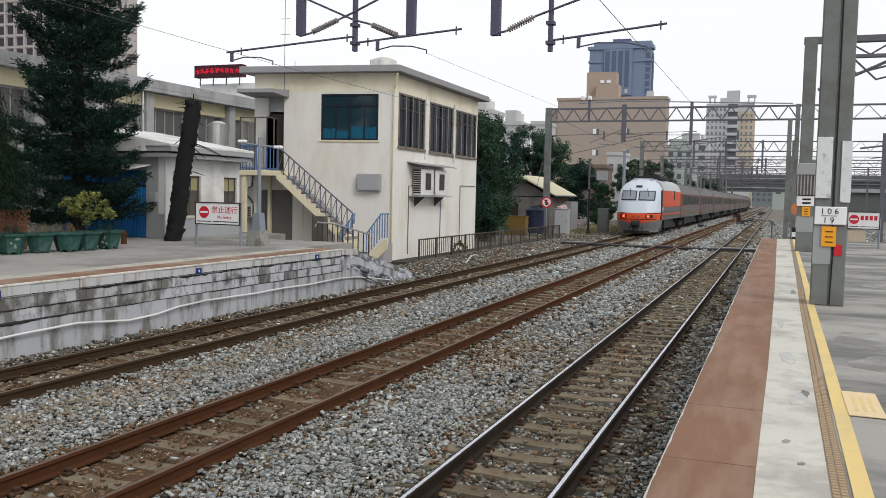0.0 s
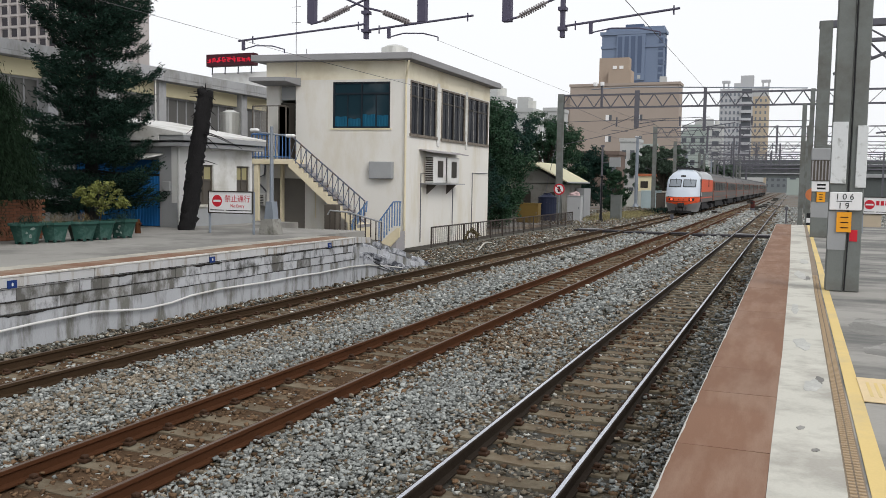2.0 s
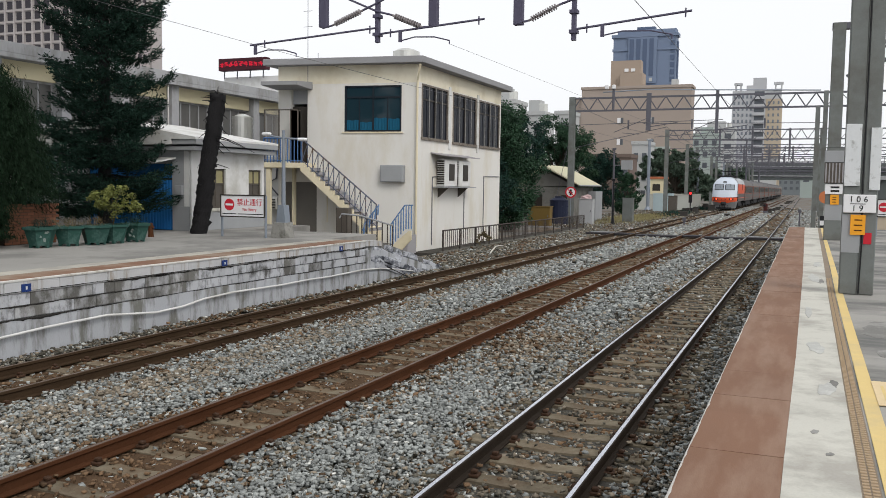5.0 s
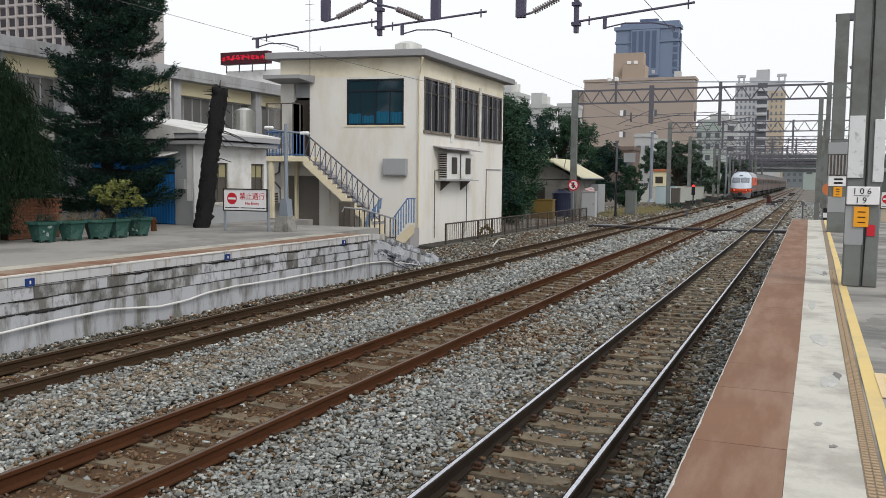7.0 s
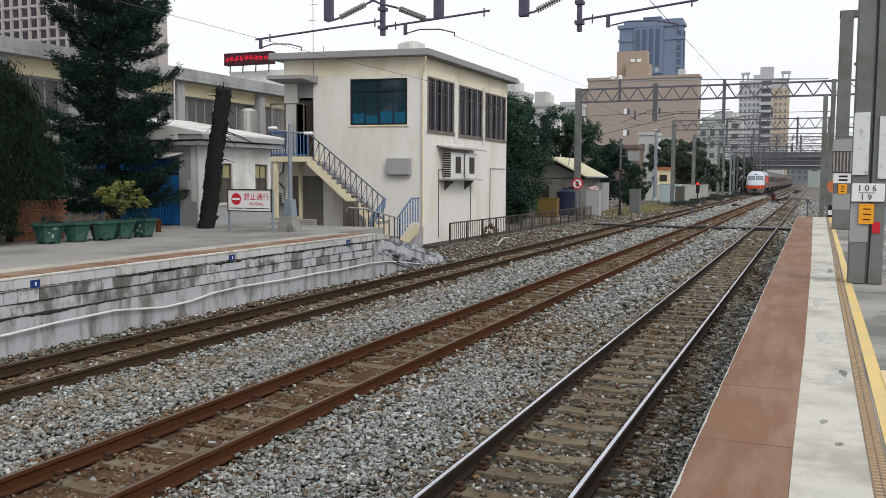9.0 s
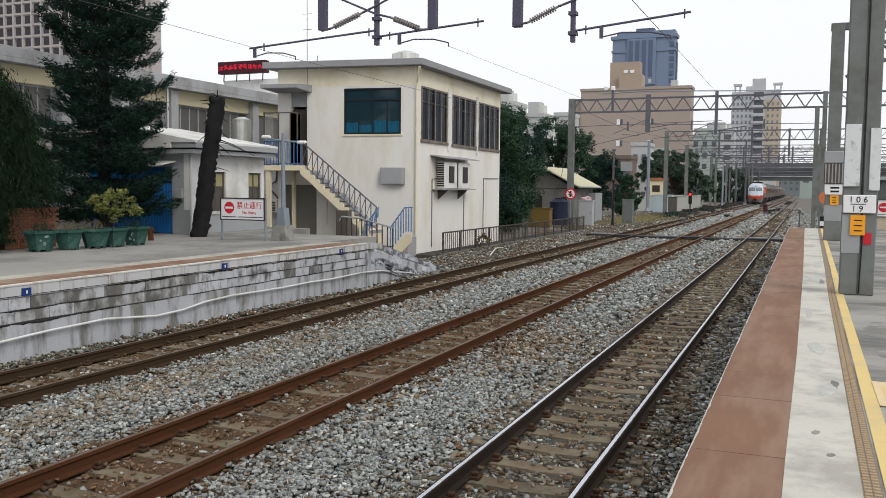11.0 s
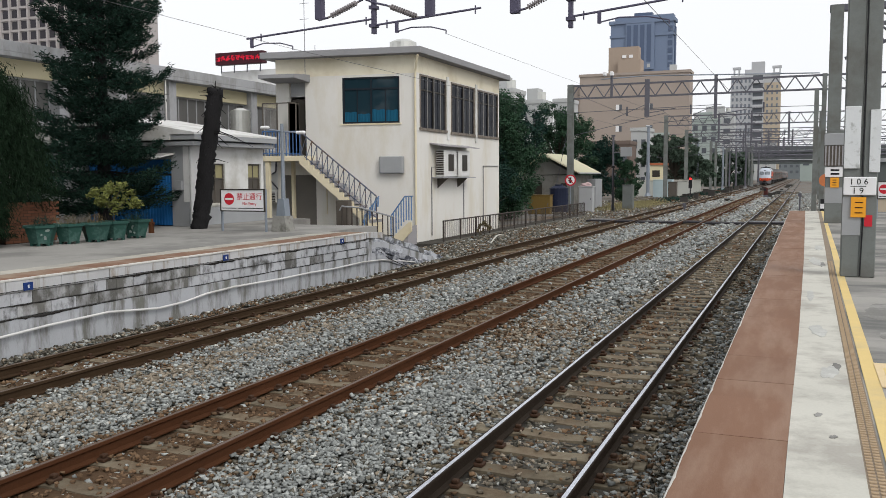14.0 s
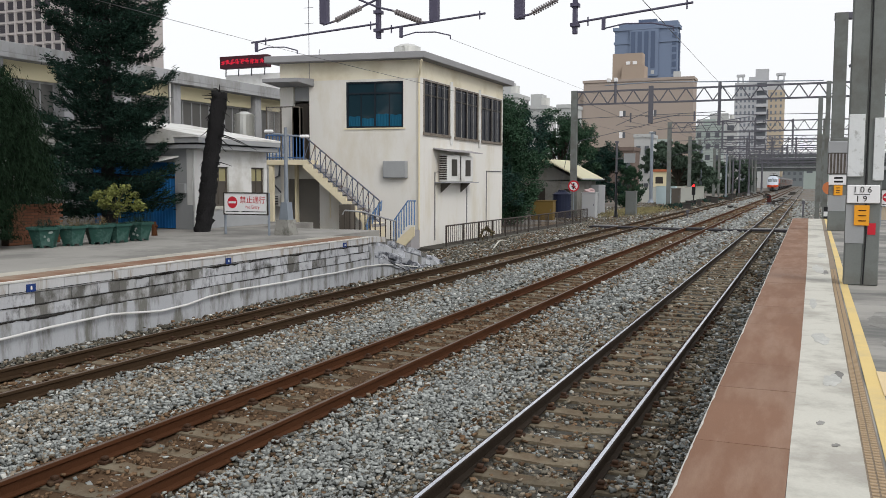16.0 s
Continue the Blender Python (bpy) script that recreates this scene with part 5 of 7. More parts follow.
for x, z in ((-8.84, 5.55), (-6.5, 5.45), (-4.85, 5.37)):
    dp = part("drop_post", boxes((x - 0.8 - 0.085, x - 0.8 + 0.085, -0.06, 0.06, z - 7.6, 0.1), bevel=0.008), STEEL_PURPLE, pt)
for x, z in ((-7.66, 5.2), (-3.84, 5.05)):
    part("hanger", boxes((x - 0.8 - 0.035, x - 0.8 + 0.035, -0.05, 0.05, z - 7.6, 0.1)), STEEL_PURPLE, pt)
    for dz in (0.16, 0.5):
        part("clamp", boxes((x - 0.8 - 0.07, x - 0.8 + 0.07, -0.08, 0.08, z + dz - 7.64, z + dz - 7.58)), STEEL_PURPLE, pt)
INSUL = mat("grey_insulator", (0.24, 0.22, 0.225), 0.4, 0.1, 4, 30, 0)
for (xa, za), (xb, zb) in (((-8.62, 5.57), (-7.95, 5.82)), ((-6.7, 5.43), (-7.33, 5.69)), ((-4.65, 5.43), (-4.1, 5.67))):
    bm = bmesh.new()
    a, b = Vector(W(xa, za)), Vector(W(xb, zb))
    tube(bm, [a, b], 0.022, 8)
    for i in range(11):
        c = a.lerp(b, 0.12 + 0.76 * i / 10)
        d = (b - a).normalized()
        tube(bm, [c - d * 0.008, c + d * 0.012], 0.055, 10)
    part("insulator", bm, INSUL, pt, "ribbed insulator")
for run in (((-8.84, 5.53), (-8.62, 5.57)), ((-7.95, 5.82), (-7.66, 5.93), (-6.05, 6.6)), ((-6.5, 5.43), (-6.7, 5.43)), ((-7.33, 5.69), (-7.66, 5.78), (-9.3, 6.5)),
            ((-4.85, 5.4), (-4.65, 5.43)), ((-4.1, 5.67), (-2.9, 6.05))):
    part("stay_rod", tubes([W(*p) for p in run], r=0.02, seg=6), STEEL_PURPLE, pt)
for run in (((-10.52, 5.28), (-7.66, 5.47)), ((-7.62, 5.35), (-5.48, 5.51)), ((-3.84, 5.23), (-1.85, 5.43))):
    part("registration_tube", tubes([W(*p) for p in run], r=0.02, seg=7), STEEL_PURPLE, pt)
    for f in (0.12, 0.95):
        x, z = run[0][0] + (run[1][0] - run[0][0]) * f, run[0][1] + (run[1][1] - run[0][1]) * f
        part("clamp", tubes([W(x, z - 0.09), W(x, z + 0.06)], r=0.014, seg=6), STEEL_PURPLE, pt)
for x, z, x2 in ((-10.4, 5.27, -9.44), (-7.16, 5.36, -6.16), (-3.33, 5.26, -2.16)):
    arm = [W(x, z - 0.16 + 0.0), W(x + 0.3 * (x2 - x), z - 0.1), W(x + 0.7 * (x2 - x), z - 0.12), W(x2, z - 0.2)]
    part("steady_arm", tubes(arm, r=0.012, seg=6), STEEL_PURPLE, pt)
    part("clamp", boxes((x - 0.83, x - 0.77, -0.07, -0.03, z - 7.78, z - 7.58)), STEEL_PURPLE, pt)
    part("dropper", tubes([W(x2, z - 0.2), W(x2, z - 0.27)], r=0.012, seg=6), STEEL_PURPLE, pt)

WIRE = mat("overhead_wire", (0.11, 0.11, 0.12), 0.5, 0.05, 2, 20, 0, metal=0.5)


def wire(pts, r, label="thin dark overhead wire above the track"):
    w = thing("overhead_wire", pts[0], label, "wire", "overhead wires")
    o = Vector(pts[0])
    part("strand", tubes([Vector(p) - o for p in pts], r=r, seg=5), WIRE, w)


wire([(-9.44, 15.0, 5.02), (-9.0, -8, 5.05)], 0.0035)
wire([(-9.44, 15.0, 5.02), (-9.3, 62.3, 5.2), (-8.9, 101, 5.2), (-8.4, 230, 5.2)], 0.005)
wire([(-6.16, 15.0, 5.1), (-5.7, 62.3, 5.2), (-5.4, 101, 5.2), (-5.1, 230, 5.2)], 0.003)
wire([(-2.16, 15.0, 4.95), (-2.3, 62.3, 5.2), (-2.2, 101, 5.2), (-2.2, 230, 5.2)], 0.004)
wire([(-2.16, 15.0, 4.95), (-2.1, -8, 4.85)], 0.005)
wire([(-9.4, 62.3, 6.5), (-9.1, 101, 6.4), (-8.4, 230, 6.4)], 0.006)
wire([(-2.3, 62.3, 6.5), (-2.2, 101, 6.4), (-2.2, 230, 6.4)], 0.006)


for x_, r_ in ((-9.3, 0.012), (-5.7, 0.012)):
    wire([(x_, 62.3, 6.9), (x_ + 0.1, 81, 6.2), (x_ + 0.2, 101, 6.9), (x_ + 0.3, 121, 6.2), (x_ + 0.5, 142, 6.9), (x_ + 0.8, 230, 6.8)], r_, "sagging dark messenger wire over the track")
wire([(-15.4, 62.3, 8.3), (-14.9, 80, 7.8), (-14.4, 101, 8.3), (-15.2, 142, 8.2), (-16.4, 218, 8.2)], 0.015, "thin dark feeder wire along the masts")
wire([(1.0, 62.3, 8.6), (1.1, 80, 8.1), (1.3, 101, 8.6), (1.5, 142, 8.4), (2.4, 218, 8.2)], 0.015, "thin dark feeder wire along the masts")


def gantry(y, x0, x1, zb, h, drops, label, bays, thick=0.06, right_to=None, base0=-0.2, base1=-0.2):
    root = thing("overhead_gantry", (x0, y, 0), label, "gantry", "overhead gantries")
    L = x1 - x0
    for x, b, wd in ((0.0, base0, 0.44), (L, base1, 0.28)):
        part("mast", boxes((x - wd / 2, x + wd / 2, -0.16, -0.12, b, zb + h + 0.1), (x - wd / 2, x + wd / 2, 0.12, 0.16, b, zb + h + 0.1), (x - wd / 2 + 0.03, x + wd / 2 - 0.03, -0.12, 0.12, b, zb + h + 0.05)), MAST, root)
    for z in (zb, zb + h):
        part("chord", boxes((0, L, -0.06, 0.06, z - thick, z + thick)), STEEL, root)
    for i in range(bays):
        a, m, b = L * i / bays, L * (i + 0.5) / bays, L * (i + 1) / bays
        part("lattice", tubes([(a, 0, zb), (m, 0, zb + h)], r=thick * 0.7, seg=5), STEEL, root)
        part("lattice", tubes([(m, 0, zb + h), (b, 0, zb)], r=thick * 0.7, seg=5), STEEL, root)
    for x, z0, z1, wd in drops:
        part("drop_post", boxes((x - x0 - wd / 2, x - x0 + wd / 2, -0.09, 0.09, z0, z1)), STEEL, root)
        part("registration_tube", tubes([(x - x0, 0, z0 + 0.25), (x - x0 + 2.0, 0, z0 + 0.55)], r=0.03, seg=5), STEEL, root)
        part("registration_tube", tubes([(x - x0, 0, z0 + 0.9), (x - x0 - 2.4, 0, z0 - 0.1)], r=0.025, seg=5), STEEL, root)
        part("steady_arm", tubes([(x - x0 - 1.8, 0, z0 - 0.15), (x - x0 - 0.6, 0, z0 - 0.25)], r=0.02, seg=5), STEEL, root)
    for k, (f0, f1, z0, z1) in enumerate(((0.0, 0.62, zb - 1.0, zb - 0.75), (0.3, 1.0, zb - 0.95, zb - 1.05), (0.02, 0.4, zb - 2.6, zb - 1.2), (0.35, 0.7, zb - 1.9, zb - 1.5), (0.55, 0.98, zb - 2.2, zb - 2.1))):
        part("span_wire", tubes([(L * f0, 0.1, z0), (L * f1, 0.1, z1)], r=0.022, seg=5), STEEL, root)
    for f in (0.24, 0.5, 0.78):
        part("insulator", tubes([(L * f, 0.1, zb - 1.35), (L * f, 0.1, zb - 0.7)], r=0.06, seg=7), STEEL, root)
    if right_to:
        for z in (zb, zb + h):
            part("chord", boxes((L, right_to - x0, -0.06, 0.06, z - thick, z + thick)), STEEL, root)
        for i in range(9):
            d = (right_to - x1) / 9
            part("lattice", tubes([(L + d * i, 0, zb), (L + d * (i + 0.5), 0, zb + h), (L + d * (i + 1), 0, zb)], r=thick * 0.5, seg=5), STEEL, root)
        part("mast", boxes((right_to - x0 - 0.15, right_to - x0 + 0.15, -0.15, 0.15, -0.2, zb + h)), MAST, root)
    return root


gt = gantry(62.3, -15.85, 0.98, 8.0, 0.9, [(-10.4, 6.55, 9.15, 0.32), (-5.8, 6.3, 9.25, 0.2)], "grey steel lattice gantry across the tracks with two masts", 14, right_to=16.0)
part("conduit", tubes([(2.2, 0, 9.3), (5.4, 0, 9.4), (16.5, 0, 9.05)], r=0.04, seg=5), GALV, gt)
lt = part("flood_light", boxes((2.35, 2.6, -0.2, 0.1, 9.5, 9.8), (2.85, 3.1, -0.2, 0.1, 9.5, 9.8), bevel=0.04), SIGNWHITE, gt, "white floodlights")
part("insulator", tubes([(2.95, 0, 8.0), (2.95, 0, 9.5)], r=0.1, seg=6), STEEL, gt)
part("mast_brace", tubes([(-1.4, 0, 0), (-0.1, 0, 6.4)], r=0.02, seg=5), STEEL, gt)
part("second_mast", boxes((-0.6 + 16.83, -0.32 + 16.83, -0.5, -0.2, 0.0, 8.0)), MAST, gt, "lighter mast beside it")
gantry(101, -14.7, 1.3, 8.0, 1.05, [(-9.0, 6.2, 9.2, 0.2), (-5.6, 6.2, 9.4, 0.2), (-1.8, 6.2, 9.2, 0.2)], "distant lattice gantry across the tracks", 12, right_to=18.0)
gantry(121, -14.9, 1.4, 7.6, 0.8, [(-7.4, 6.0, 9.0, 0.2)], "slender distant gantry across the tracks", 11, 0.045, right_to=19.0)
gantry(161, -15.6, 1.6, 7.5, 0.8, [(-7.2, 6.0, 8.9, 0.22), (-3.6, 6.0, 8.9, 0.22)], "slender far gantry across the tracks", 10, 0.05, right_to=21.0)
gantry(199, -16.0, 2.0, 7.4, 0.9, [(-7.0, 6.0, 8.8, 0.25)], "slender far gantry near the bridge", 9, 0.06, right_to=24.0)
gantry(142, -16.0, 1.5, 7.9, 1.05, [(-9.0, 6.0, 9.2, 0.25), (-5.4, 6.0, 9.3, 0.25), (-2.0, 6, 9.2, 0.25)], "far lattice gantry across the tracks", 10, 0.07, right_to=22.0)
gantry(180, -16.5, 2.0, 7.8, 1.1, [(-9.0, 6.0, 9.0, 0.3), (-5.0, 6.0, 9.4, 0.3)], "far lattice gantry near the bridge", 10, 0.08, right_to=24.0)
gantry(218, -17.0, 2.4, 7.6, 1.2, [(-9.0, 6.0, 9.0, 0.35), (-5.0, 6.0, 10.6, 0.35), (-1.5, 6.0, 9.0, 0.3)], "faint lattice gantry near the bridge", 9, 0.1, right_to=26.0)

# second platform portal with cap beam to the right
m2 = thing("platform_portal", (0.86, 31.2, ZR), "grey concrete portal post with steel beam on the platform", "mast")
part("post", boxes((-0.27, 0.25, -0.2, 0.2, 0, 3.0), bevel=0.012), MAST, m2)
part("post", boxes((-0.26, 0.13, -0.2, 0.2, 3.0, 7.0), bevel=0.012), MAST, m2)
part("collar", boxes((-0.33, 0.33, -0.3, 0.3, 2.52, 2.9), bevel=0.015), GREYPAINT, m2)
part("guard", boxes((-0.32, 0.3, -0.27, 0.27, 1.85, 2.52)), BROWNFRAME, m2, "brown slatted guard")
for i in range(6):
    part("slat", boxes((-0.3 + 0.1 * i, -0.26 + 0.1 * i, -0.285, -0.27, 1.87, 2.5)), STEP, m2)
pl = part("number_plate", boxes((-0.28, 0.28, -0.24, -0.2, 1.5, 1.83)), SIGNWHITE, m2, "white number plate")
for z in (1.6, 1.72):
    part("lettering", boxes((-0.12, 0.14, -0.245, -0.24, z - 0.03, z + 0.03)), BLACK, pl)
op = part("warning_plate", boxes((-0.12, 0.14, -0.23, -0.2, 1.16, 1.48)), ORANGE, m2)
for z in (1.24, 1.32, 1.4):
    part("marking", boxes((-0.05, 0.06, -0.234, -0.23, z - 0.012, z + 0.012)), BLACK, op)
part("painted_band", boxes((-0.275, 0.255, -0.206, -0.2, 0.65, 1.16)), GREYPAINT, m2)
part("beam", boxes((-0.28, 14.0, -0.15, 0.15, 6.8, 7.0), (0.4, 14.0, -0.12, 0.12, 6.3, 6.4)), STEEL, m2)
part("brace", tubes([(0.2, 0, 5.3), (1.4, 0, 5.8), (2.5, 0, 6.3)], r=0.05, seg=6), STEEL, m2)
for i in range(10):
    x = 0.4 + 1.3 * i
    part("lattice", tubes([(x, 0, 6.4), (x + 0.65, 0, 6.8), (x + 1.3, 0, 6.4)], r=0.03, seg=5), STEEL, m2)
for x, z in ((1.3, 5.8), (1.9, 5.6)):
    part("bracket", tubes([(0.9, 0, 6.6), (x, 0, z), (x + 1.2, 0, z + 0.3)], r=0.035, seg=6), STEEL, m2)

# platform end furniture
md = thing("round_marker", (0.88, 45.0, 0.0), "orange round marker disc on a dark post beyond the platform end", "marker")
part("post", tubes([(0.0, 0, -0.2), (0.0, 0, 2.2)], r=0.04), STEEL, md)
part("disc", tubes([(0.0, -0.05, 2.2), (0.0, -0.02, 2.2)], r=0.3, seg=20), mat("faded_orange", (0.5, 0.17, 0.07), 0.6, 0.1, 4, 30, 0), md)
rp = thing("striped_post", (0.75, 44.0, -0.2), "black and white striped marker post", "post")
for i in range(7):
    part("band", boxes((-0.09, 0.09, -0.05, 0.05, 0.22 * i, 0.22 + 0.22 * i)), SIGNWHITE if i % 2 else BLACK, rp)
for x, y, h, lab in ((-0.35, 69, 1.15, "short dark trackside marker stake"), (-8.0, 64.5, 0.5, "short dark trackside marker stake")):
    s = thing("marker_stake", (x, y, -0.2), lab, "post", "marker stakes")
    part("stake", boxes((-0.05, 0.05, -0.04, 0.04, 0, h + 0.1)), STEEL, s)
    part("cap", boxes((-0.12, 0.12, -0.06, 0.06, h - 0.1, h + 0.15)), STEEL, s)
RED_LAMP = mat("red_signal_lamp", (1.0, 0.03, 0.03), 0.4, 0, 1, 10, 0, emit=1.6)
HEAD_LAMP = mat("warm_head_lamp", (1.0, 0.1, 0.04), 0.4, 0, 1, 10, 0, emit=1.6)
sg = thing("colour_signal", (-12.4, 105, -0.2), "black trackside signal showing a red light", "railway signal")
part("post", tubes([(0, 0, 0), (0, 0, 1.2)], r=0.07), BLACK, sg)
part("head", boxes((-0.2, 0.2, -0.15, 0.15, 1.1, 2.5), bevel=0.05), BLACK, sg)
part("lens", tubes([(0, -0.15, 2.2), (0, -0.2, 2.2)], r=0.14, seg=14), RED_LAMP, sg, "lit red lens")
part("base", boxes((-0.3, 0.3, -0.2, 0.2, 0, 0.5)), BLACK, sg)
dw = thing("dwarf_signal", (-4.05, 103, -0.2), "small dark red dwarf signal between the tracks", "railway signal")
part("foot", boxes((-0.25, 0.25, -0.2, 0.2, 0, 0.4)), STEEL, dw)
part("head", boxes((-0.22, 0.22, -0.2, 0.2, 0.4, 1.2), bevel=0.06), mat("dull_red", (0.07, 0.02, 0.018), 0.6, 0.15, 4, 30, 0), dw)
part("hood", tubes([(-0.1, -0.3, 1.0), (-0.1, -0.2, 1.0)], r=0.14, seg=12), BLACK, dw)

# point machines and small boxes along the far tracks
DEVICE = mat("dark_trackside_steel", (0.06, 0.056, 0.052), 0.8, 0.25, 3, 30, 0.1, rand=0.3)
DEVICE_PALE = mat("pale_trackside_steel", (0.26, 0.265, 0.26), 0.7, 0.15, 3, 30, 0.1, rand=0.2)
q = random.Random(91)
for k in range(30):
    y = 86 + 4.6 * k + q.uniform(-1.5, 1.5)
    x = q.choice((-11.6, -10.9, -12.4, -7.4, -3.9)) + q.uniform(-0.25, 0.25) + drift(0.8)(y)
    w_, d_, h_ = q.uniform(0.2, 0.45), q.uniform(0.15, 0.35), q.uniform(0.3, 0.85) * (1.0 if x < -10 else 0.55)
    coat = DEVICE_PALE if q.random() < 0.25 else DEVICE
    dv = thing("track_box", (x, y, -0.2), "small pale steel box beside the far rails" if coat is DEVICE_PALE else "small dark point machine box beside the far rails", "trackside box", "boxes along the far tracks")
    part("body", boxes((-w_, w_, -d_, d_, 0, h_), bevel=0.03), coat, dv)
    part("lid", boxes((-w_ - 0.03, w_ + 0.03, -d_ - 0.03, d_ + 0.03, h_, h_ + 0.05)), coat, dv)
    part("conduit", tubes([(w_, 0, h_ * 0.5), (w_ + 0.3, 0, 0.15), (w_ + 0.6, 0, 0.05)], r=0.035, seg=5), coat, dv)

# track crossing boards
cr = thing("cable_crossing", (-5.9, 48.6, 0.0), "dark timber boards laid across the tracks", "crossing")
DARKWOOD = mat("dark_timber", (0.032, 0.03, 0.034), 0.7, 0.2, 2, 30, 0.2, stretch=(0.3, 3, 3))
for x0, x1, z in ((-5.4, -3.96, 0.0), (-3.8, -2.84, 0.0), (-2.68, -0.3, -0.04), (-0.14, 0.82, 0.0), (0.98, 3.05, -0.04), (3.19, 4.15, 0.0), (4.31, 5.15, 0.0)):
    for k in range(3):
        part("board", boxes((x0, x1, -0.55 + 0.36 * k, -0.22 + 0.36 * k, z - 0.1, z), bevel=0.01), DARKWOOD, cr)
for x0, x1 in ((3.2, 4.14), (4.32, 5.15), (-5.3, -3.97)):
    part("cover", boxes((x0, x1, 0.2, 0.5, 0.0, 0.03)), GREYPAINT, cr)

# ---- trackside huts and cabinets ----
sd = thing("trackside_shed", (-16.6, 64.5, -0.2), "small grey shed with pale yellow corrugated roof", "shed")
ROOFYEL = mat("pale_yellow_sheet", (0.48, 0.455, 0.32), 0.7, 0.1, 1.5, 30, 0.1, stretch=(1, 6, 1))
SHEDWALL = mat("weathered_shed_render", (0.2, 0.195, 0.18), 0.9, 0.15, 0.8, 30, 0.15, stain=(0.13, 0.125, 0.11), amount=0.5, stain_scale=0.8)
part("wall", boxes((-3.6, 0.4, 0, 6.5, 0, 2.7)), SHEDWALL, sd)
part("gable", outline([(-3.6, 2.7), (-1.9, 4.05), (0.4, 2.8)], 0.0, 6.5, "y"), SHEDWALL, sd)
part("roof", outline([(-4.0, 2.6), (-1.9, 4.4), (1.0, 2.9), (1.0, 2.82), (-1.9, 4.28), (-3.95, 2.52)], -0.6, 6.8, "y"), ROOFYEL, sd)
part("annex", boxes((0.45, 1.1, 4.5, 7.0, 0, 2.4)), GREYPAINT, sd, "pale grey lean-to")
part("doorway", boxes((-0.5, 0.3, -0.03, 0.0, 0, 2.1)), DARKFRAME, sd)
part("window", boxes((-2.9, -2.0, -0.03, 0.0, 1.2, 2.1)), DARKFRAME, sd)
part("gutter", tubes([(1.0, -0.6, 2.84), (1.0, 6.8, 2.84)], r=0.07, seg=6), GREYPAINT, sd)
rs = thing("round_sign", (-15.25, 60.0, -0.2), "round white prohibition sign with red ring", "sign")
part("post", tubes([(0, 0.05, 0), (0, 0.05, 2.3)], r=0.03), GALV, rs)
part("ring", tubes([(0, -0.02, 2.35), (0, 0.0, 2.35)], r=0.4, seg=24), RED, rs)
part("disc", tubes([(0, -0.03, 2.35), (0, -0.02, 2.35)], r=0.3, seg=24), SIGNWHITE, rs)
part("figure", boxes((-0.07, 0.07, -0.036, -0.03, 2.15, 2.55), (-0.14, 0.14, -0.036, -0.03, 2.28, 2.36)), BLACK, rs)
part("bar", outline([(-0.26, 2.58), (-0.2, 2.62), (0.26, 2.12), (0.2, 2.08)], -0.042, -0.036, "y"), RED, rs)


def cabinet(loc, w, d, h, material, label, name="relay_cabinet"):
    c = thing(name, loc, label, "cabinet", "trackside cabinets")
    part("body", boxes((-w / 2, w / 2, -d / 2, d / 2, 0.08, h), bevel=0.02), material, c)
    part("plinth", boxes((-w / 2 - 0.05, w / 2 + 0.05, -d / 2 - 0.05, d / 2 + 0.05, -0.05, 0.08)), STEP, c)
    part("lid", boxes((-w / 2 - 0.04, w / 2 + 0.04, -d / 2 - 0.04, d / 2 + 0.04, h, h + 0.05)), material, c)
    dr = part("door", boxes((-w / 2 + 0.06, w / 2 - 0.06, -d / 2 - 0.015, -d / 2, 0.15, h - 0.08)), material, c)
    part("handle", boxes((w / 2 - 0.16, w / 2 - 0.12, -d / 2 - 0.04, -d / 2 - 0.015, h * 0.5, h * 0.5 + 0.15)), STEEL, dr)
    return c


cabinet((-14.6, 62.2, -0.2), 1.0, 0.7, 1.85, mat("pale_cabinet", (0.36, 0.37, 0.38), 0.5, 0.06, 2, 30, 0.03), "pale grey steel relay cabinet by the gantry foot")
NAVY = mat("navy_plastic", (0.02, 0.025, 0.05), 0.5, 0.12, 2, 30, 0.05)
tk = thing("water_tank", (-16.35, 61.0, -0.2), "dark navy plastic water tank with ribbed sides", "tank")
part("body", tube(bmesh.new(), [(0, 0, 0), (0, 0, 1.75)], 0.66, 20), NAVY, tk)
part("shoulder", tube(bmesh.new(), [(0, 0, 1.75), (0, 0, 1.95)], 0.66, 20, r2=0.4), NAVY, tk)
part("lid", tube(bmesh.new(), [(0, 0, 1.95), (0, 0, 2.05)], 0.3, 16), NAVY, tk)
for z in (0.4, 0.85, 1.3, 1.7):
    part("rib", tube(bmesh.new(), [(0, 0, z), (0, 0, z + 0.07)], 0.69, 20), NAVY, tk)
sk = thing("sack", (-14.6, 62.2, 1.71), "crumpled pinkish sack lying on a relay cabinet", "sack")
bm_ = bmesh.new()
bmesh.ops.create_icosphere(bm_, subdivisions=3, radius=1.0)
for v in bm_.verts:
    k = 1 + 0.18 * math.sin(5 * v.co.x + 3 * v.co.y) + 0.1 * math.sin(9 * v.co.z + 4 * v.co.x)
    v.co = (v.co.x * 0.42 * k, v.co.y * 0.28 * k, max(-0.01, v.co.z * 0.26 * k))
part("cloth", bm_, mat("faded_pink_cloth", (0.45, 0.33, 0.33), 0.9, 0.2, 3, 30, 0.3), sk)
cabinet((-16.55, 57.0, -0.2), 1.5, 0.7, 1.35, mat("ochre_bin", (0.15, 0.1, 0.03), 0.6, 0.1, 2, 30, 0.03), "ochre yellow storage box", "storage_box")
cabinet((-12.6, 67.5, -0.2), 0.8, 0.6, 1.9, MAST, "grey steel cabinet beside a signal post")
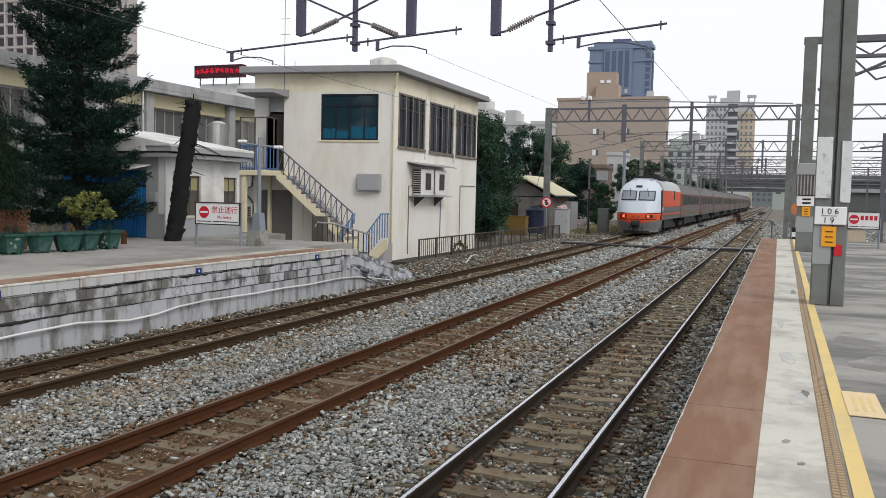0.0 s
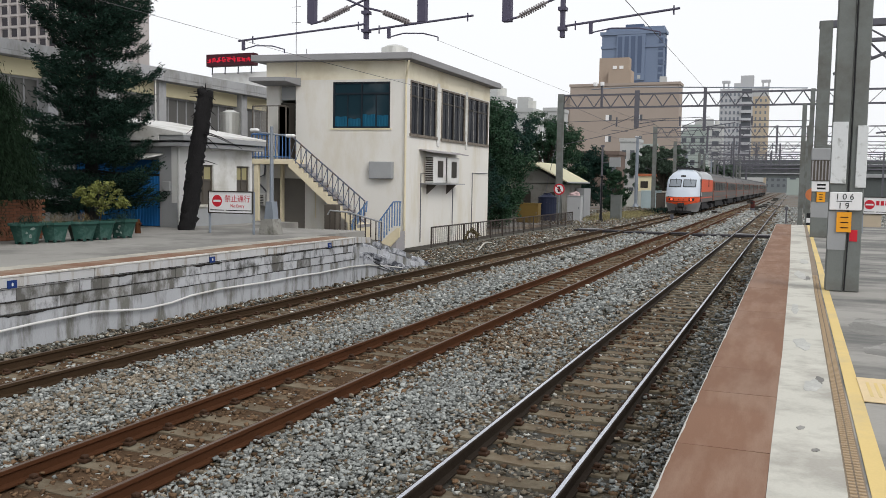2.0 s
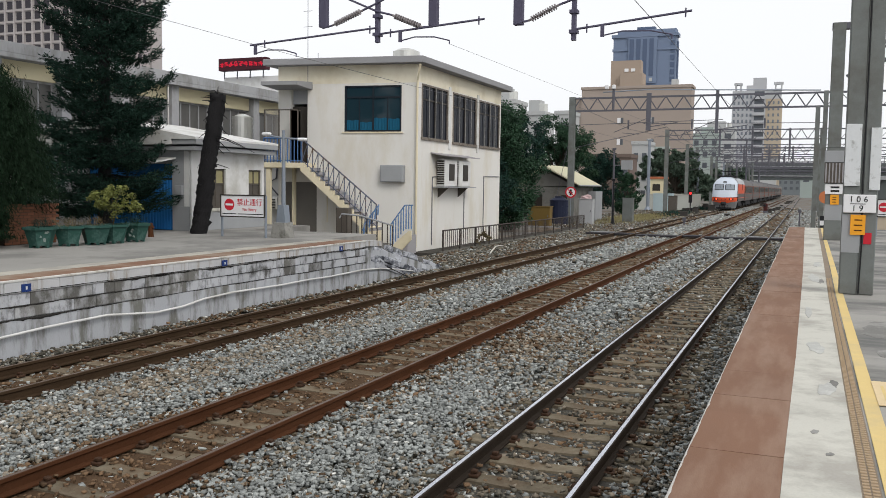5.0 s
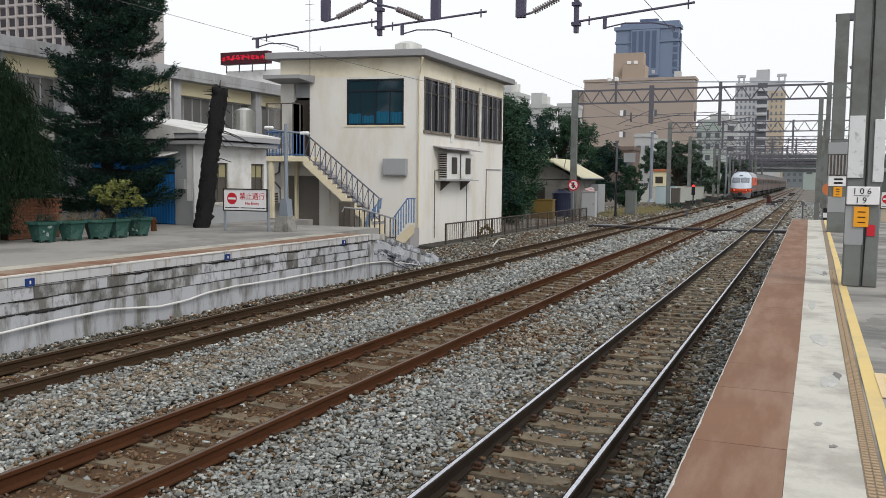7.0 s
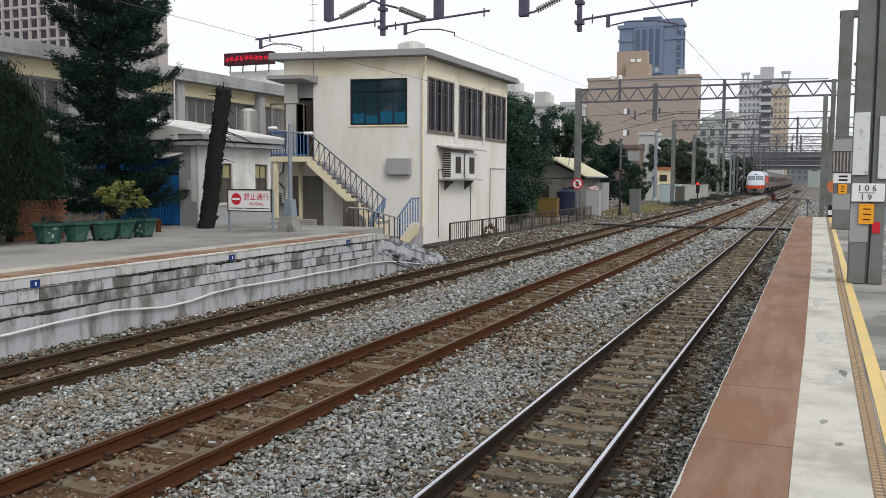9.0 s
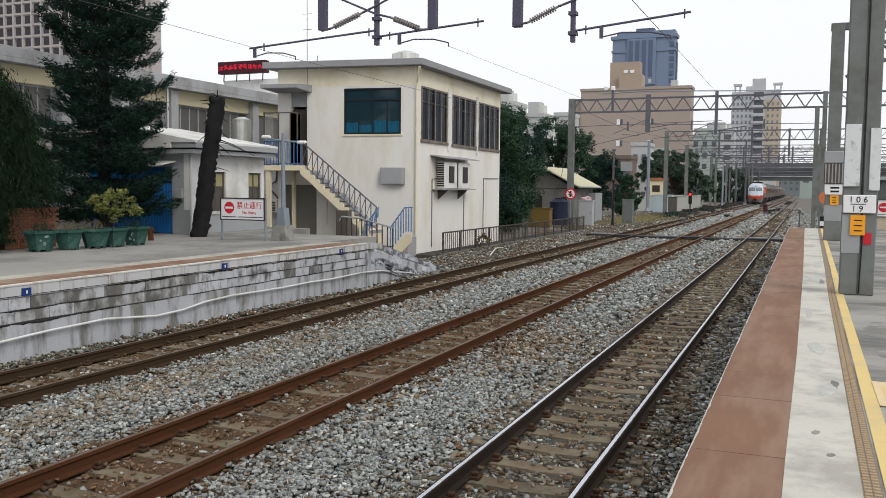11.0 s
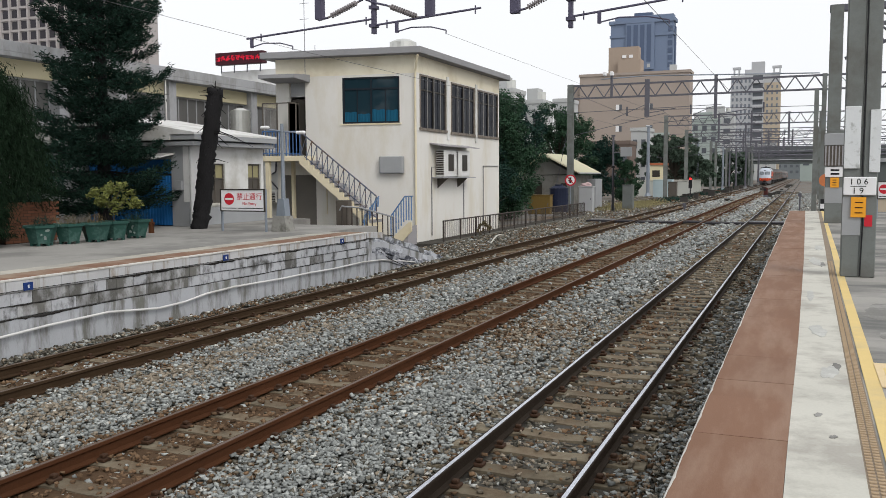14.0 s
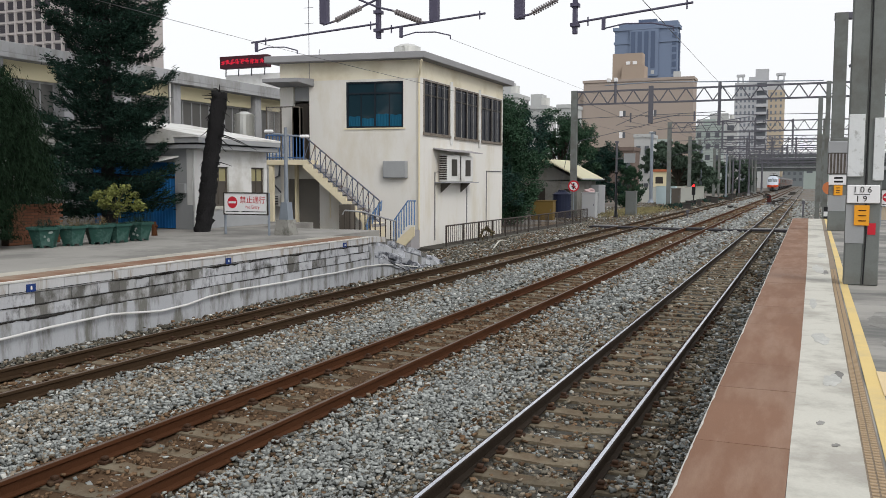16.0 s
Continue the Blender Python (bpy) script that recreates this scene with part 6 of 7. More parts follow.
cabinet((-13.3, 97, -0.2), 0.9, 0.7, 1.9, BROWNFRAME, "brown steel cabinet beside the tracks")
cabinet((-15.2, 103, -0.2), 2.2, 1.0, 2.1, mat("pale_blue_tank", (0.45, 0.55, 0.58), 0.5, 0.06, 2, 30, 0.03), "pale blue-white water tank box", "water_box")
for x, y, h, r, m_, lab in ((-13.65, 66.8, 5.6, 0.09, STEEL, "slim grey signal post with a white box"), (-12.95, 63.5, 3.2, 0.07, BLACK, "dark slim post on a flared foot"),
                            (-17.8, 108, 8.5, 0.22, GALV, "pale grey concrete pole"), (-14.6, 132, 7.5, 0.2, GALV, "pale grey pole behind the cabinets"), (-12.6, 150, 7, 0.16, GALV, "slim distant grey pole"),
                            (-10.6, 196, 8.5, 0.25, MAST, "grey pole near the bridge"), (-11.8, 205, 8, 0.25, MAST, "grey pole near the bridge"), (-11.6, 165, 7.5, 0.18, STEEL, "slim dark trackside pole"),
                            (-11.0, 182, 8, 0.2, STEEL, "slim dark trackside pole"), (-10.5, 222, 8.5, 0.24, STEEL, "dark pole before the bridge"), (-13.4, 174, 6.5, 0.16, STEEL, "slim dark trackside pole")):
    p = thing("trackside_pole", (x, y, -0.2), lab, "pole", "trackside poles")
    part("shaft", tube(bmesh.new(), [(0, 0, 0), (0, 0, h)], r, 8, r2=r * 0.8), m_, p)
    part("foot", tube(bmesh.new(), [(0, 0, 0), (0, 0, 0.5)], r * 2.2, 8, r2=r), m_, p)
    part("cap", boxes((-r * 1.5, r * 1.5, -r, r, h, h + 0.15)), m_, p)
bx = thing("signal_board", (-12.75, 66.6, 4.2), "pale board on brackets high on a signal post", "board")
part("board", boxes((-0.3, 0.55, -0.06, 0.06, -0.3, 0.4)), GREYPAINT, bx)
part("bracket", tubes([(-0.9, 0.1, 0.0), (-0.4, 0.1, 0.0)], r=0.03, seg=6), STEEL, bx)
PALE_WALL = mat("pale_yard_wall", (0.42, 0.43, 0.4), 0.85, 0.08, 0.5, 20, 0.1)
for x, y in ((-17.5, 112), (-18.0, 126)):
    wf = thing("low_white_wall", (x, y, -0.2), "low pale wall along the yard edge", "wall", "yard walls")
    part("panel", boxes((-3, 4.5, 0, 0.2, 0, 1.9)), PALE_WALL, wf)
    part("coping", boxes((-3.05, 4.55, -0.05, 0.25, 1.9, 2.0)), CONCRETE_PALE, wf)
oh = thing("orange_roofed_hut", (-18.6, 120, -0.2), "cream hut with orange-red fascia", "hut")
part("wall", boxes((-0.9, 0.9, 0, 3, 0, 4.0)), BAND, oh)
part("fascia", boxes((-1.1, 1.1, -0.2, 3.2, 4.0, 4.3)), mat("orange_fascia", (0.36, 0.12, 0.06), 0.6, 0.1, 2, 30, 0), oh)
part("window", boxes((-0.6, 0.4, -0.03, 0, 2.4, 3.3)), DARKFRAME, oh)
GRASSDRY = mat("dry_yellow_grass", (0.24, 0.215, 0.11), 0.95, 0.25, 1, 15, 0.2, island=0.4)
g = np.random.RandomState(17)
n = 9000
c = np.stack([g.normal(-13.6, 0.85, n), g.normal(77, 5.5, n), g.uniform(-0.2, -0.02, n)], 1)
tagged(leaves("dry_grass", c, np.tile((0, 0, 1.0), (n, 1)), 0.3, 0.035, GRASSDRY, None, 18), "dry yellow grass between tracks and cabinets", "grass", kind="stuff")

c = np.stack([g.normal(-12.3, 0.7, 6000), g.uniform(84, 215, 6000), g.uniform(-0.2, 0.15, 6000)], 1)
c = c[(np.sin(c[:, 1] * 0.55) + np.sin(c[:, 1] * 0.21 + 1.0) > 0.2) & (c[:, 0] < -10.9)]
tagged(leaves("weeds", c, np.tile((0, 0, 1.0), (len(c), 1)), 0.4, 0.09, LEAF_DEEP, None, 19), "low dark weeds beside the far tracks", "weeds", kind="stuff")
sd2 = thing("siding_track", (-12.9, 0, 0), "rusty siding rails beside the far yard", "railway track", kind="structure")
for s_ in (-0.56, 0.56):
    part("rail", extrude_profile(RAIL_PROFILE, 78, 240, 20, lambda y, s_=s_: s_ + 2.2 * max(0.0, (y - 120) / 120)), RUST, sd2)
for i in range(70):
    part("sleeper", SLEEPER_MESH, None, sd2, at=pose(2.2 * max(0.0, (78 + 0.62 * i - 120) / 120), 78 + 0.62 * i, 0))


# ---- distant town ----
def block(bm, w, d, h, z0=0.0, x=0.0, y=0.0):
    return box(bm, x - w / 2, x + w / 2, y, y + d, z0, h)


def facade_windows(root, xs, zs, w, h, material, y=0.0, name="window"):
    me = mesh_of(name, boxes((-w / 2, w / 2, -0.12, 0.02, -h / 2, h / 2)), material)
    for z in zs:
        for x in xs:
            part(name, me, None, root, at=pose(x, y, z))


def side_windows(root, x, ys, zs, w, h, material):
    me = mesh_of("window", boxes((-0.02, 0.12, -w / 2, w / 2, -h / 2, h / 2)), material)
    for z in zs:
        for y in ys:
            part("window", me, None, root, at=pose(x, y, z))


# Far panes, brown and blue facades carry distance haze as lighter base colours.
HAZE_PANE = glass("far_window", (0.085, 0.095, 0.11), 0.3)
BROWN_T = mat("brown_tile_facade", (0.33, 0.28, 0.245), 0.85, 0.06, 0.15, 3, 0.05)
BLUE_T = mat("blue_grey_facade", (0.165, 0.21, 0.3), 0.6, 0.06, 0.15, 3, 0.05)
BLUE_D = mat("blue_grey_dark", (0.09, 0.12, 0.19), 0.5, 0.06, 0.15, 3, 0.05)
TAN_T = mat("tan_facade", (0.345, 0.278, 0.225), 0.85, 0.06, 0.15, 3, 0.05)
GREY_T = mat("pale_tower_facade", (0.43, 0.44, 0.46), 0.85, 0.06, 0.15, 3, 0.05)
YEL_T = mat("yellow_tower_facade", (0.46, 0.39, 0.3), 0.85, 0.06, 0.15, 3, 0.05)
PALE_T = mat("pale_house_facade", (0.43, 0.44, 0.44), 0.85, 0.08, 0.2, 3, 0.05)
GREENISH = mat("pale_green_facade", (0.33, 0.38, 0.36), 0.85, 0.08, 0.2, 3, 0.05)
MAROON = mat("dark_tower_opening", (0.045, 0.042, 0.05), 0.6, 0.06, 0.2, 3, 0)
STONE_T = mat("beige_tower_facade", (0.38, 0.355, 0.35), 0.85, 0.05, 0.2, 3, 0.05)

bb = thing("brown_building", (-37.2, 200, -0.2), "large plain brown tiled building with few windows", "building")
part("body", boxes((-11.6, 13.0, 0, 6, 0, 25.2)), BROWN_T, bb)
part("wing", boxes((-13.6, -11.6, 1, 6, 0, 23.6)), BROWN_T, bb)
part("parapet", boxes((-11.8, 13.2, -0.2, 6.2, 25.2, 25.8)), BROWN_T, bb)
ph = part("penthouse", boxes((-5.4, 1.4, 2, 5, 25.8, 31.8)), TAN_T, bb)
part("step", boxes((-3.0, 2.1, 0.6, 5, 25.8, 28.8)), TAN_T, bb)
facade_windows(bb, (-1.8, -0.3), (29.6,), 0.9, 0.7, SIGNWHITE, 1.95)
facade_windows(bb, (-2.8, 4.1), (13.2, 18.0), 0.75, 1.3, SIGNWHITE)
facade_windows(bb, (-2.1, 4.8), (13.2, 18.0), 0.6, 1.3, HAZE_PANE)
part("roof_unit", boxes((8.2, 9.6, 3, 5, 25.8, 27.4)), PALE_T, bb)
tw = thing("blue_tower", (-52.1, 300, -0.2), "tall blue-grey office tower with a crown", "tower building")
part("body", boxes((-10.5, 10.4, 0, 5, 0, 53.5)), BLUE_T, tw)
part("crown", boxes((-11.1, 11.0, -0.5, 5, 53.5, 54.6), (-9.2, 10.2, 0.5, 5, 54.6, 56.0), (-10.8, 10.7, -0.3, 5, 49.0, 49.8)), BLUE_T, tw)
part("roof_block", boxes((-3.0, 3.0, 2, 5, 56.0, 57.2)), BLUE_D, tw)
part("bay", boxes((-5.4, 4.2, -0.56, 0, 38.0, 53.4)), BLUE_T, tw)
for x in (-4.2, -2.0, 0.2, 2.4):
    part("bay_window", boxes((x - 0.7, x + 0.7, -0.66, -0.56, 40.5, 52.8)), BLUE_D, tw)
    part("bay_window", boxes((x - 0.5, x + 0.5, -0.66, -0.56, 38.6, 39.8)), PALE_T, tw)
for i in range(10):
    part("balcony", boxes((-2.6, 4.2, -0.6, 0, 14.0 + 2.4 * i, 15.3 + 2.4 * i)), BLUE_D, tw)
for i in range(17):
    part("edge_window", boxes((8.6, 10.0, -0.15, 0.0, 12 + 2.4 * i, 13.6 + 2.4 * i)), BLUE_D, tw)
part("side_fin", boxes((10.4, 10.8, 2, 4, 10, 52)), BLUE_D, tw)

rt = thing("apartment_tower", (-21.98, 420, -1.28), "pale grey and yellow apartment tower with stepped roofline", "tower building")
rt.scale = (1.4, 1.4, 1.4)
part("body", boxes((-7.6, 2.6, 0, 4, 0, 34.6)), GREY_T, rt)
part("yellow_wing", boxes((2.6, 7.6, 1.0, 4, 0, 32.0)), YEL_T, rt)
part("upper_wing", boxes((2.6, 7.2, 1.6, 4, 32.0, 35.2)), GREY_T, rt)
part("crown", boxes((-1.4, 2.6, 1, 4, 34.6, 38.8), (-3.4, -1.4, 1, 4, 34.6, 36.4)), GREY_T, rt)
for x0, x1 in ((-6.9, -5.0), (5.2, 7.4)):
    part("roof_frame", boxes((x0, x0 + 0.4, 1, 3, 34.6, 36.6), (x1 - 0.4, x1, 1, 3, 34.6, 36.6), (x0 - 0.3, x1 + 0.3, 1, 3, 36.6, 37.3)), GREY_T, rt)
TOWER_PANE = glass("tower_window", (0.16, 0.18, 0.21), 0.3)
facade_windows(rt, (-6.9, -5.6, -4.3, -3.0, -1.8), [3.4 + 1.95 * i for i in range(16)], 0.6, 1.0, TOWER_PANE)
facade_windows(rt, (3.6, 5.0, 6.5), [3.4 + 1.95 * i for i in range(15)], 0.55, 0.95, TOWER_PANE, 1.0)
for i in range(12):
    part("balcony", boxes((-1.0, 2.4, -0.9, 0.1, 3.2 + 2.6 * i, 4.2 + 2.6 * i)), GREY_T, rt)
    part("balcony_shade", boxes((-0.8, 2.2, -0.05, 0.05, 4.2 + 2.6 * i, 5.8 + 2.6 * i)), HAZE_PANE, rt)

lt = thing("left_tower", (-187.4, 181, -0.2), "tall beige apartment tower with deep dark window recesses", "tower building")
part("body", boxes((-28, 22.4, 0, 11.5, 0, 100)), STONE_T, lt)
part("corner_pier", boxes((20.0, 23.2, -0.8, 2.5, 0, 100)), STONE_T, lt)
part("corner_pier", boxes((22.4, 23.2, 8, 12, 0, 100)), STONE_T, lt)
for i in range(15):
    part("pier", boxes((-28 + 3.4 * i, -27.5 + 3.4 * i, -0.6, 0.2, 0, 100)), STONE_T, lt)
facade_windows(lt, [-25.95 + 3.4 * i for i in range(14)], [20 + 3.1 * k for k in range(20)], 2.4, 2.1, MAROON)
side_windows(lt, 22.4, [4.2, 6.2], [20 + 3.1 * k for k in range(20)], 1.2, 1.8, MAROON)
for k in range(22):
    part("floor_band", boxes((-28, 20, -0.4, 0, 18.2 + 3.1 * k, 18.7 + 3.1 * k)), STONE_T, lt)


def house(x, y, w, d, h, m_, label, cols=3, rows=2, extra=True):
    b = thing("town_house", (x, y, -0.2), label, "building", "town houses")
    part("body", boxes((-w / 2, w / 2, 0, d, 0, h)), m_, b)
    part("parapet", boxes((-w / 2 - 0.15, w / 2 + 0.15, -0.15, 0.1, h, h + 0.6), (w / 2 - 0.1, w / 2 + 0.15, 0.1, d, h, h + 0.6)), m_, b)
    facade_windows(b, [-w / 2 + w * (i + 0.5) / cols for i in range(cols)], [h - 2.2 - 3.2 * k for k in range(rows)], w / cols * 0.5, 1.5, HAZE_PANE)
    if extra:
        part("roof_hut", boxes((-w * 0.2, w * 0.25, 1.0, d * 0.6, h, h + 2.4)), m_, b)
        part("tank", tubes([(w * 0.35, 1.5, h), (w * 0.35, 1.5, h + 1.8)], r=0.7, seg=10), GRIME, b)


house(-27.3, 262, 7.5, 8, 18.2, GREENISH, "pale greenish town house with rooftop rooms", 3, 4)
house(-27.0, 285, 12, 8, 21.5, PALE_T, "pale town house with dark windows", 3, 4)
house(-32.0, 200, 7, 6, 11.5, GREENISH, "pale green house behind the trees", 2, 3)
house(-41.5, 120, 5, 6, 14.6, PALE_T, "white house with flat roof behind the trees", 2, 3)
house(-39.5, 130, 4, 6, 13.7, PALE_T, "white block with dark roof room", 2, 3)
house(-37.2, 140, 2.6, 6, 14.6, PALE_T, "small grey house with rooftop antenna", 1, 3, False)
house(-29.4, 141, 6.4, 6, 7.6, mat("brown_house_wall", (0.15, 0.115, 0.1), 0.85, 0.12, 0.3, 3, 0.05), "low brown house behind the trees", 4, 2, False)
house(-26.6, 152, 2.9, 6, 10.2, PALE_T, "white house behind the trees", 2, 3, False)
house(-18.8, 408, 13, 8, 16, PALE_T, "pale low house beyond the bridge", 4, 2, False)
house(-33, 520, 66, 8, 9.3, mat("shaded_grey_facade", (0.17, 0.19, 0.2), 0.85, 0.1, 0.2, 3, 0.05), "grey distant houses under the bridge", 22, 2, False)
house(16, 345, 36, 12, 12, GREENISH, "pale low houses beyond the bridge", 9, 2, False)

br = thing("road_bridge", (0, 262, -0.55), "dark grey concrete footbridge across all the tracks", "bridge")
br.scale = (1.129, 1.129, 1.129)
BRIDGE = mat("bridge_concrete", (0.1, 0.112, 0.112), 0.85, 0.12, 0.3, 3, 0.05, stain=(0.065, 0.075, 0.075), amount=0.5, stain_scale=0.15)
part("deck", boxes((-14, 60, 0, 6, 6.4, 8.0)), BRIDGE, br)
part("girder", boxes((-14, 60, -0.3, 0, 5.2, 7.0)), BRIDGE, br)
part("parapet", boxes((-14, 60, -0.2, 0.2, 8.0, 9.4), (-14, 60, 5.8, 6.2, 8.0, 9.4)), BRIDGE, br)
for z_, r_, m_ in ((7.4, 0.2, STEEL), (6.2, 0.14, GREYPAINT), (8.5, 0.12, GREYPAINT)):
    part("pipe_run", tubes([(-14, -0.5, z_), (60, -0.5, z_)], r=r_, seg=8), m_, br)
for x in (-13, 3.0, 12, 26):
    part("pier", boxes((x - 0.6, x + 0.6, 0.5, 5.5, 0, 6.6)), BRIDGE, br)
for i in range(20):
    part("fence_post", boxes((-13.9 + 2.2 * i, -13.8 + 2.2 * i, -0.1, 0.1, 9.4, 10.6)), STEEL, br)
part("fence_rail", boxes((-13.9, 60, -0.05, 0.05, 10.5, 10.6)), STEEL, br)
for x in (-13, -8.5, 14):
    p = thing("bridge_lamp", (x * 1.129, 262, 8.7), "slim dark lamp post on the bridge", "street lamp", "bridge lamps")
    part("pole", tubes([(0, 0.2, -0.2), (0, 0.2, 5)], r=0.09, seg=6), STEEL, p)
    part("head", boxes((-0.5, 0.5, 0, 0.4, 5, 5.2)), STEEL, p)
# yard at the right, beyond the platform
for x, y, h, lab in ((5.2, 52, 6.5, "grey lattice post beyond the platform"), (9.5, 95, 8, "distant grey post in the yard"), (7.0, 120, 8, "distant grey post in the yard"), (12, 140, 8, "distant grey post in the yard")):
    p = thing("yard_post", (x, y, -0.2), lab, "pole", "yard posts")
    part("shaft", boxes((-0.12, 0.12, -0.1, 0.1, 0, h)), STEEL, p)
    part("arm", tubes([(-1.2, 0, h - 0.8), (1.2, 0, h - 0.5)], r=0.05, seg=5), STEEL, p)
    part("brace", tubes([(0, 0, h - 1.8), (1.1, 0, h - 0.5)], r=0.04, seg=5), STEEL, p)
yw = thing("yellow_barrier", (3.0, 44.0, 0), "low yellowish wall past the platform end", "wall")
part("panel", boxes((-1.2, 0.8, 0, 0.3, -0.2, 1.35)), YEL_T, yw)
part("coping", boxes((-1.25, 0.85, -0.04, 0.34, 1.35, 1.42)), CONCRETE_PALE, yw)
fw = thing("far_shed", (16, 150, -0.2), "long dark grey shed in the far yard", "shed")
part("wall", boxes((-8, 14, 0, 10, 0, 4.5)), BRIDGE, fw)
part("roof", boxes((-8.5, 14.5, -0.5, 10.5, 4.5, 5.0)), GREYPAINT, fw)


# ---- train ----
T_GREY = mat("train_grey", (0.12, 0.115, 0.113), 0.55, 0.06, 0.8, 20, 0.02)
T_DARK = mat("train_underframe", (0.03, 0.03, 0.032), 0.8, 0.2, 2, 20, 0.05)
T_ROOF = mat("train_roof", (0.115, 0.118, 0.12), 0.7, 0.1, 0.8, 20, 0.03)
T_WHITE = mat("train_white", (0.5, 0.55, 0.62), 0.35, 0.03, 1, 20, 0)
T_ORANGE = mat("train_orange", (0.6, 0.085, 0.03), 0.4, 0.05, 1, 20, 0)
T_DULL = mat("faded_train_red", (0.24, 0.075, 0.04), 0.5, 0.08, 1, 20, 0)
T_PALE = mat("train_pale_roof", (0.4, 0.42, 0.44), 0.5, 0.06, 1, 20, 0.02)
T_SKIRT = mat("train_skirt_grey", (0.2, 0.2, 0.205), 0.5, 0.08, 1, 20, 0.02)
C_GLASS = glass("coach_glass", (0.02, 0.02, 0.02), 0.35, 0.12)
T_GLASS = glass("train_glass", (0.015, 0.02, 0.025), 0.05)
TRAIN_X = LEFT_X
BODY = [(-1.4, 0.95), (-1.44, 1.6), (-1.42, 2.9), (-1.2, 3.4), (-0.75, 3.68), (0.75, 3.68), (1.2, 3.4), (1.42, 2.9), (1.44, 1.6), (1.4, 0.95)]


def bogie(root, y):
    b = part("bogie", boxes((-1.1, 1.1, y - 1.2, y + 1.2, 0.35, 0.7), (-1.2, -1.0, y - 1.4, y + 1.4, 0.3, 0.62), (1.0, 1.2, y - 1.4, y + 1.4, 0.3, 0.62)), T_DARK, root)
    for dy in (-0.95, 0.95):
        for s in (-1, 1):
            part("wheel", tubes([(s * 0.5, y + dy, 0.43), (s * 0.63, y + dy, 0.43)], r=0.42, seg=18), T_DARK, b)


def coach(label):
    c = thing("railway_coach", (0, 0, 0), label, "railway coach", "coaches of the train")
    part("body", extrude_profile(BODY, 0.2, 19.8), T_GREY, c)
    part("roof", extrude_profile([(-1.15, 3.47), (-0.75, 3.72), (0.75, 3.72), (1.15, 3.47)], 0.3, 19.7), T_ROOF, c)
    part("roof_unit", boxes((-0.8, 0.8, 3, 6, 3.7, 3.86), (-0.8, 0.8, 13, 16, 3.7, 3.86), bevel=0.03), T_ROOF, c)
    part("skirt", boxes((-1.3, 1.3, 5.0, 15.0, 0.35, 0.95)), T_DARK, c)
    for s in (-1, 1):
        f = s * 1.43
        part("orange_frame", boxes((f - 0.02, f + 0.02, 1.6, 18.4, 1.84, 1.9), (f - 0.02, f + 0.02, 1.6, 18.4, 2.86, 2.92), (f - 0.02, f + 0.02, 1.54, 1.6, 1.84, 2.92), (f - 0.02, f + 0.02, 18.4, 18.46, 1.84, 2.92)), T_DULL, c)
        part("orange_line", boxes((f - 0.025, f + 0.015, 0.3, 19.7, 1.32, 1.37)), T_DULL, c)
        for i in range(7):
            part("window", boxes((f - 0.025, f + 0.025, 1.9 + 2.36 * i, 3.95 + 2.36 * i, 2.0, 2.78), bevel=0.01), C_GLASS, c)
        part("door", boxes((f - 0.02, f + 0.025, 0.55, 1.35, 1.0, 2.9)), T_DULL, c, "dull red door")
    bogie(c, 3.0)
    bogie(c, 17.0)
    part("gangway", boxes((-0.6, 0.6, 19.8, 20.2, 0.9, 3.3)), T_DARK, c)
    return c


NOSE_F = ((0.3, 0.35), (0.7, 0.12), (0.9, 0.03), (1.15, 0.0), (1.45, 0.04), (2.0, 0.3), (2.3, 0.5), (2.9, 0.95), (3.2, 1.3), (3.5, 1.85), (3.68, 2.7))
NOSE_W = ((0.3, 1.2), (0.7, 1.34), (0.95, 1.4), (1.6, 1.44), (2.6, 1.42), (2.9, 1.4), (3.2, 1.25), (3.5, 1.0), (3.68, 0.72))


def lerp_rows(rows, z):
    return float(np.interp(z, [r[0] for r in rows], [r[1] for r in rows]))


def nose_point(u, z, out=0.0):
    w = lerp_rows(NOSE_W, z)
    return Vector((u * w * (1 + out * 0.3), lerp_rows(NOSE_F, z) + 0.75 * abs(u) ** 3.2 - out, z + out * 0.4))


def nose_shell(z0f, z1, nz=8, nx=28):
    """The nose between two heights, with flanks back to the body; the lower edge may follow a function of u."""
    bm = bmesh.new()
    grid = []
    for i in range(nz + 1):
        row = []
        for j in range(nx + 1):
            u = -1 + 2 * j / nx
            top = z1(u) if callable(z1) else z1
            z = z0f(u) + (top - z0f(u)) * i / nz
            row.append(bm.verts.new(nose_point(u, z)))
        za, zb = row[0].co.z, row[-1].co.z
        row.insert(0, bm.verts.new((-lerp_rows(NOSE_W, za), 3.6, za)))
        row.append(bm.verts.new((lerp_rows(NOSE_W, zb), 3.6, zb)))
        grid.append(row)
    for a, b in zip(grid, grid[1:]):
        for j in range(len(a) - 1):
            bm.faces.new((a[j], a[j + 1], b[j + 1], b[j]))
    return bm


def nose_patch(u0, u1, z0, z1, out=0.02, n=6):
    bm = bmesh.new()
    g0 = [[bm.verts.new(nose_point(u0 + (u1 - u0) * i / n, z0 + (z1 - z0) * k / 3, out)) for i in range(n + 1)] for k in range(4)]
    for a, b in zip(g0, g0[1:]):
        for i in range(n):
            bm.faces.new((a[i], a[i + 1], b[i + 1], b[i]))
    return bm


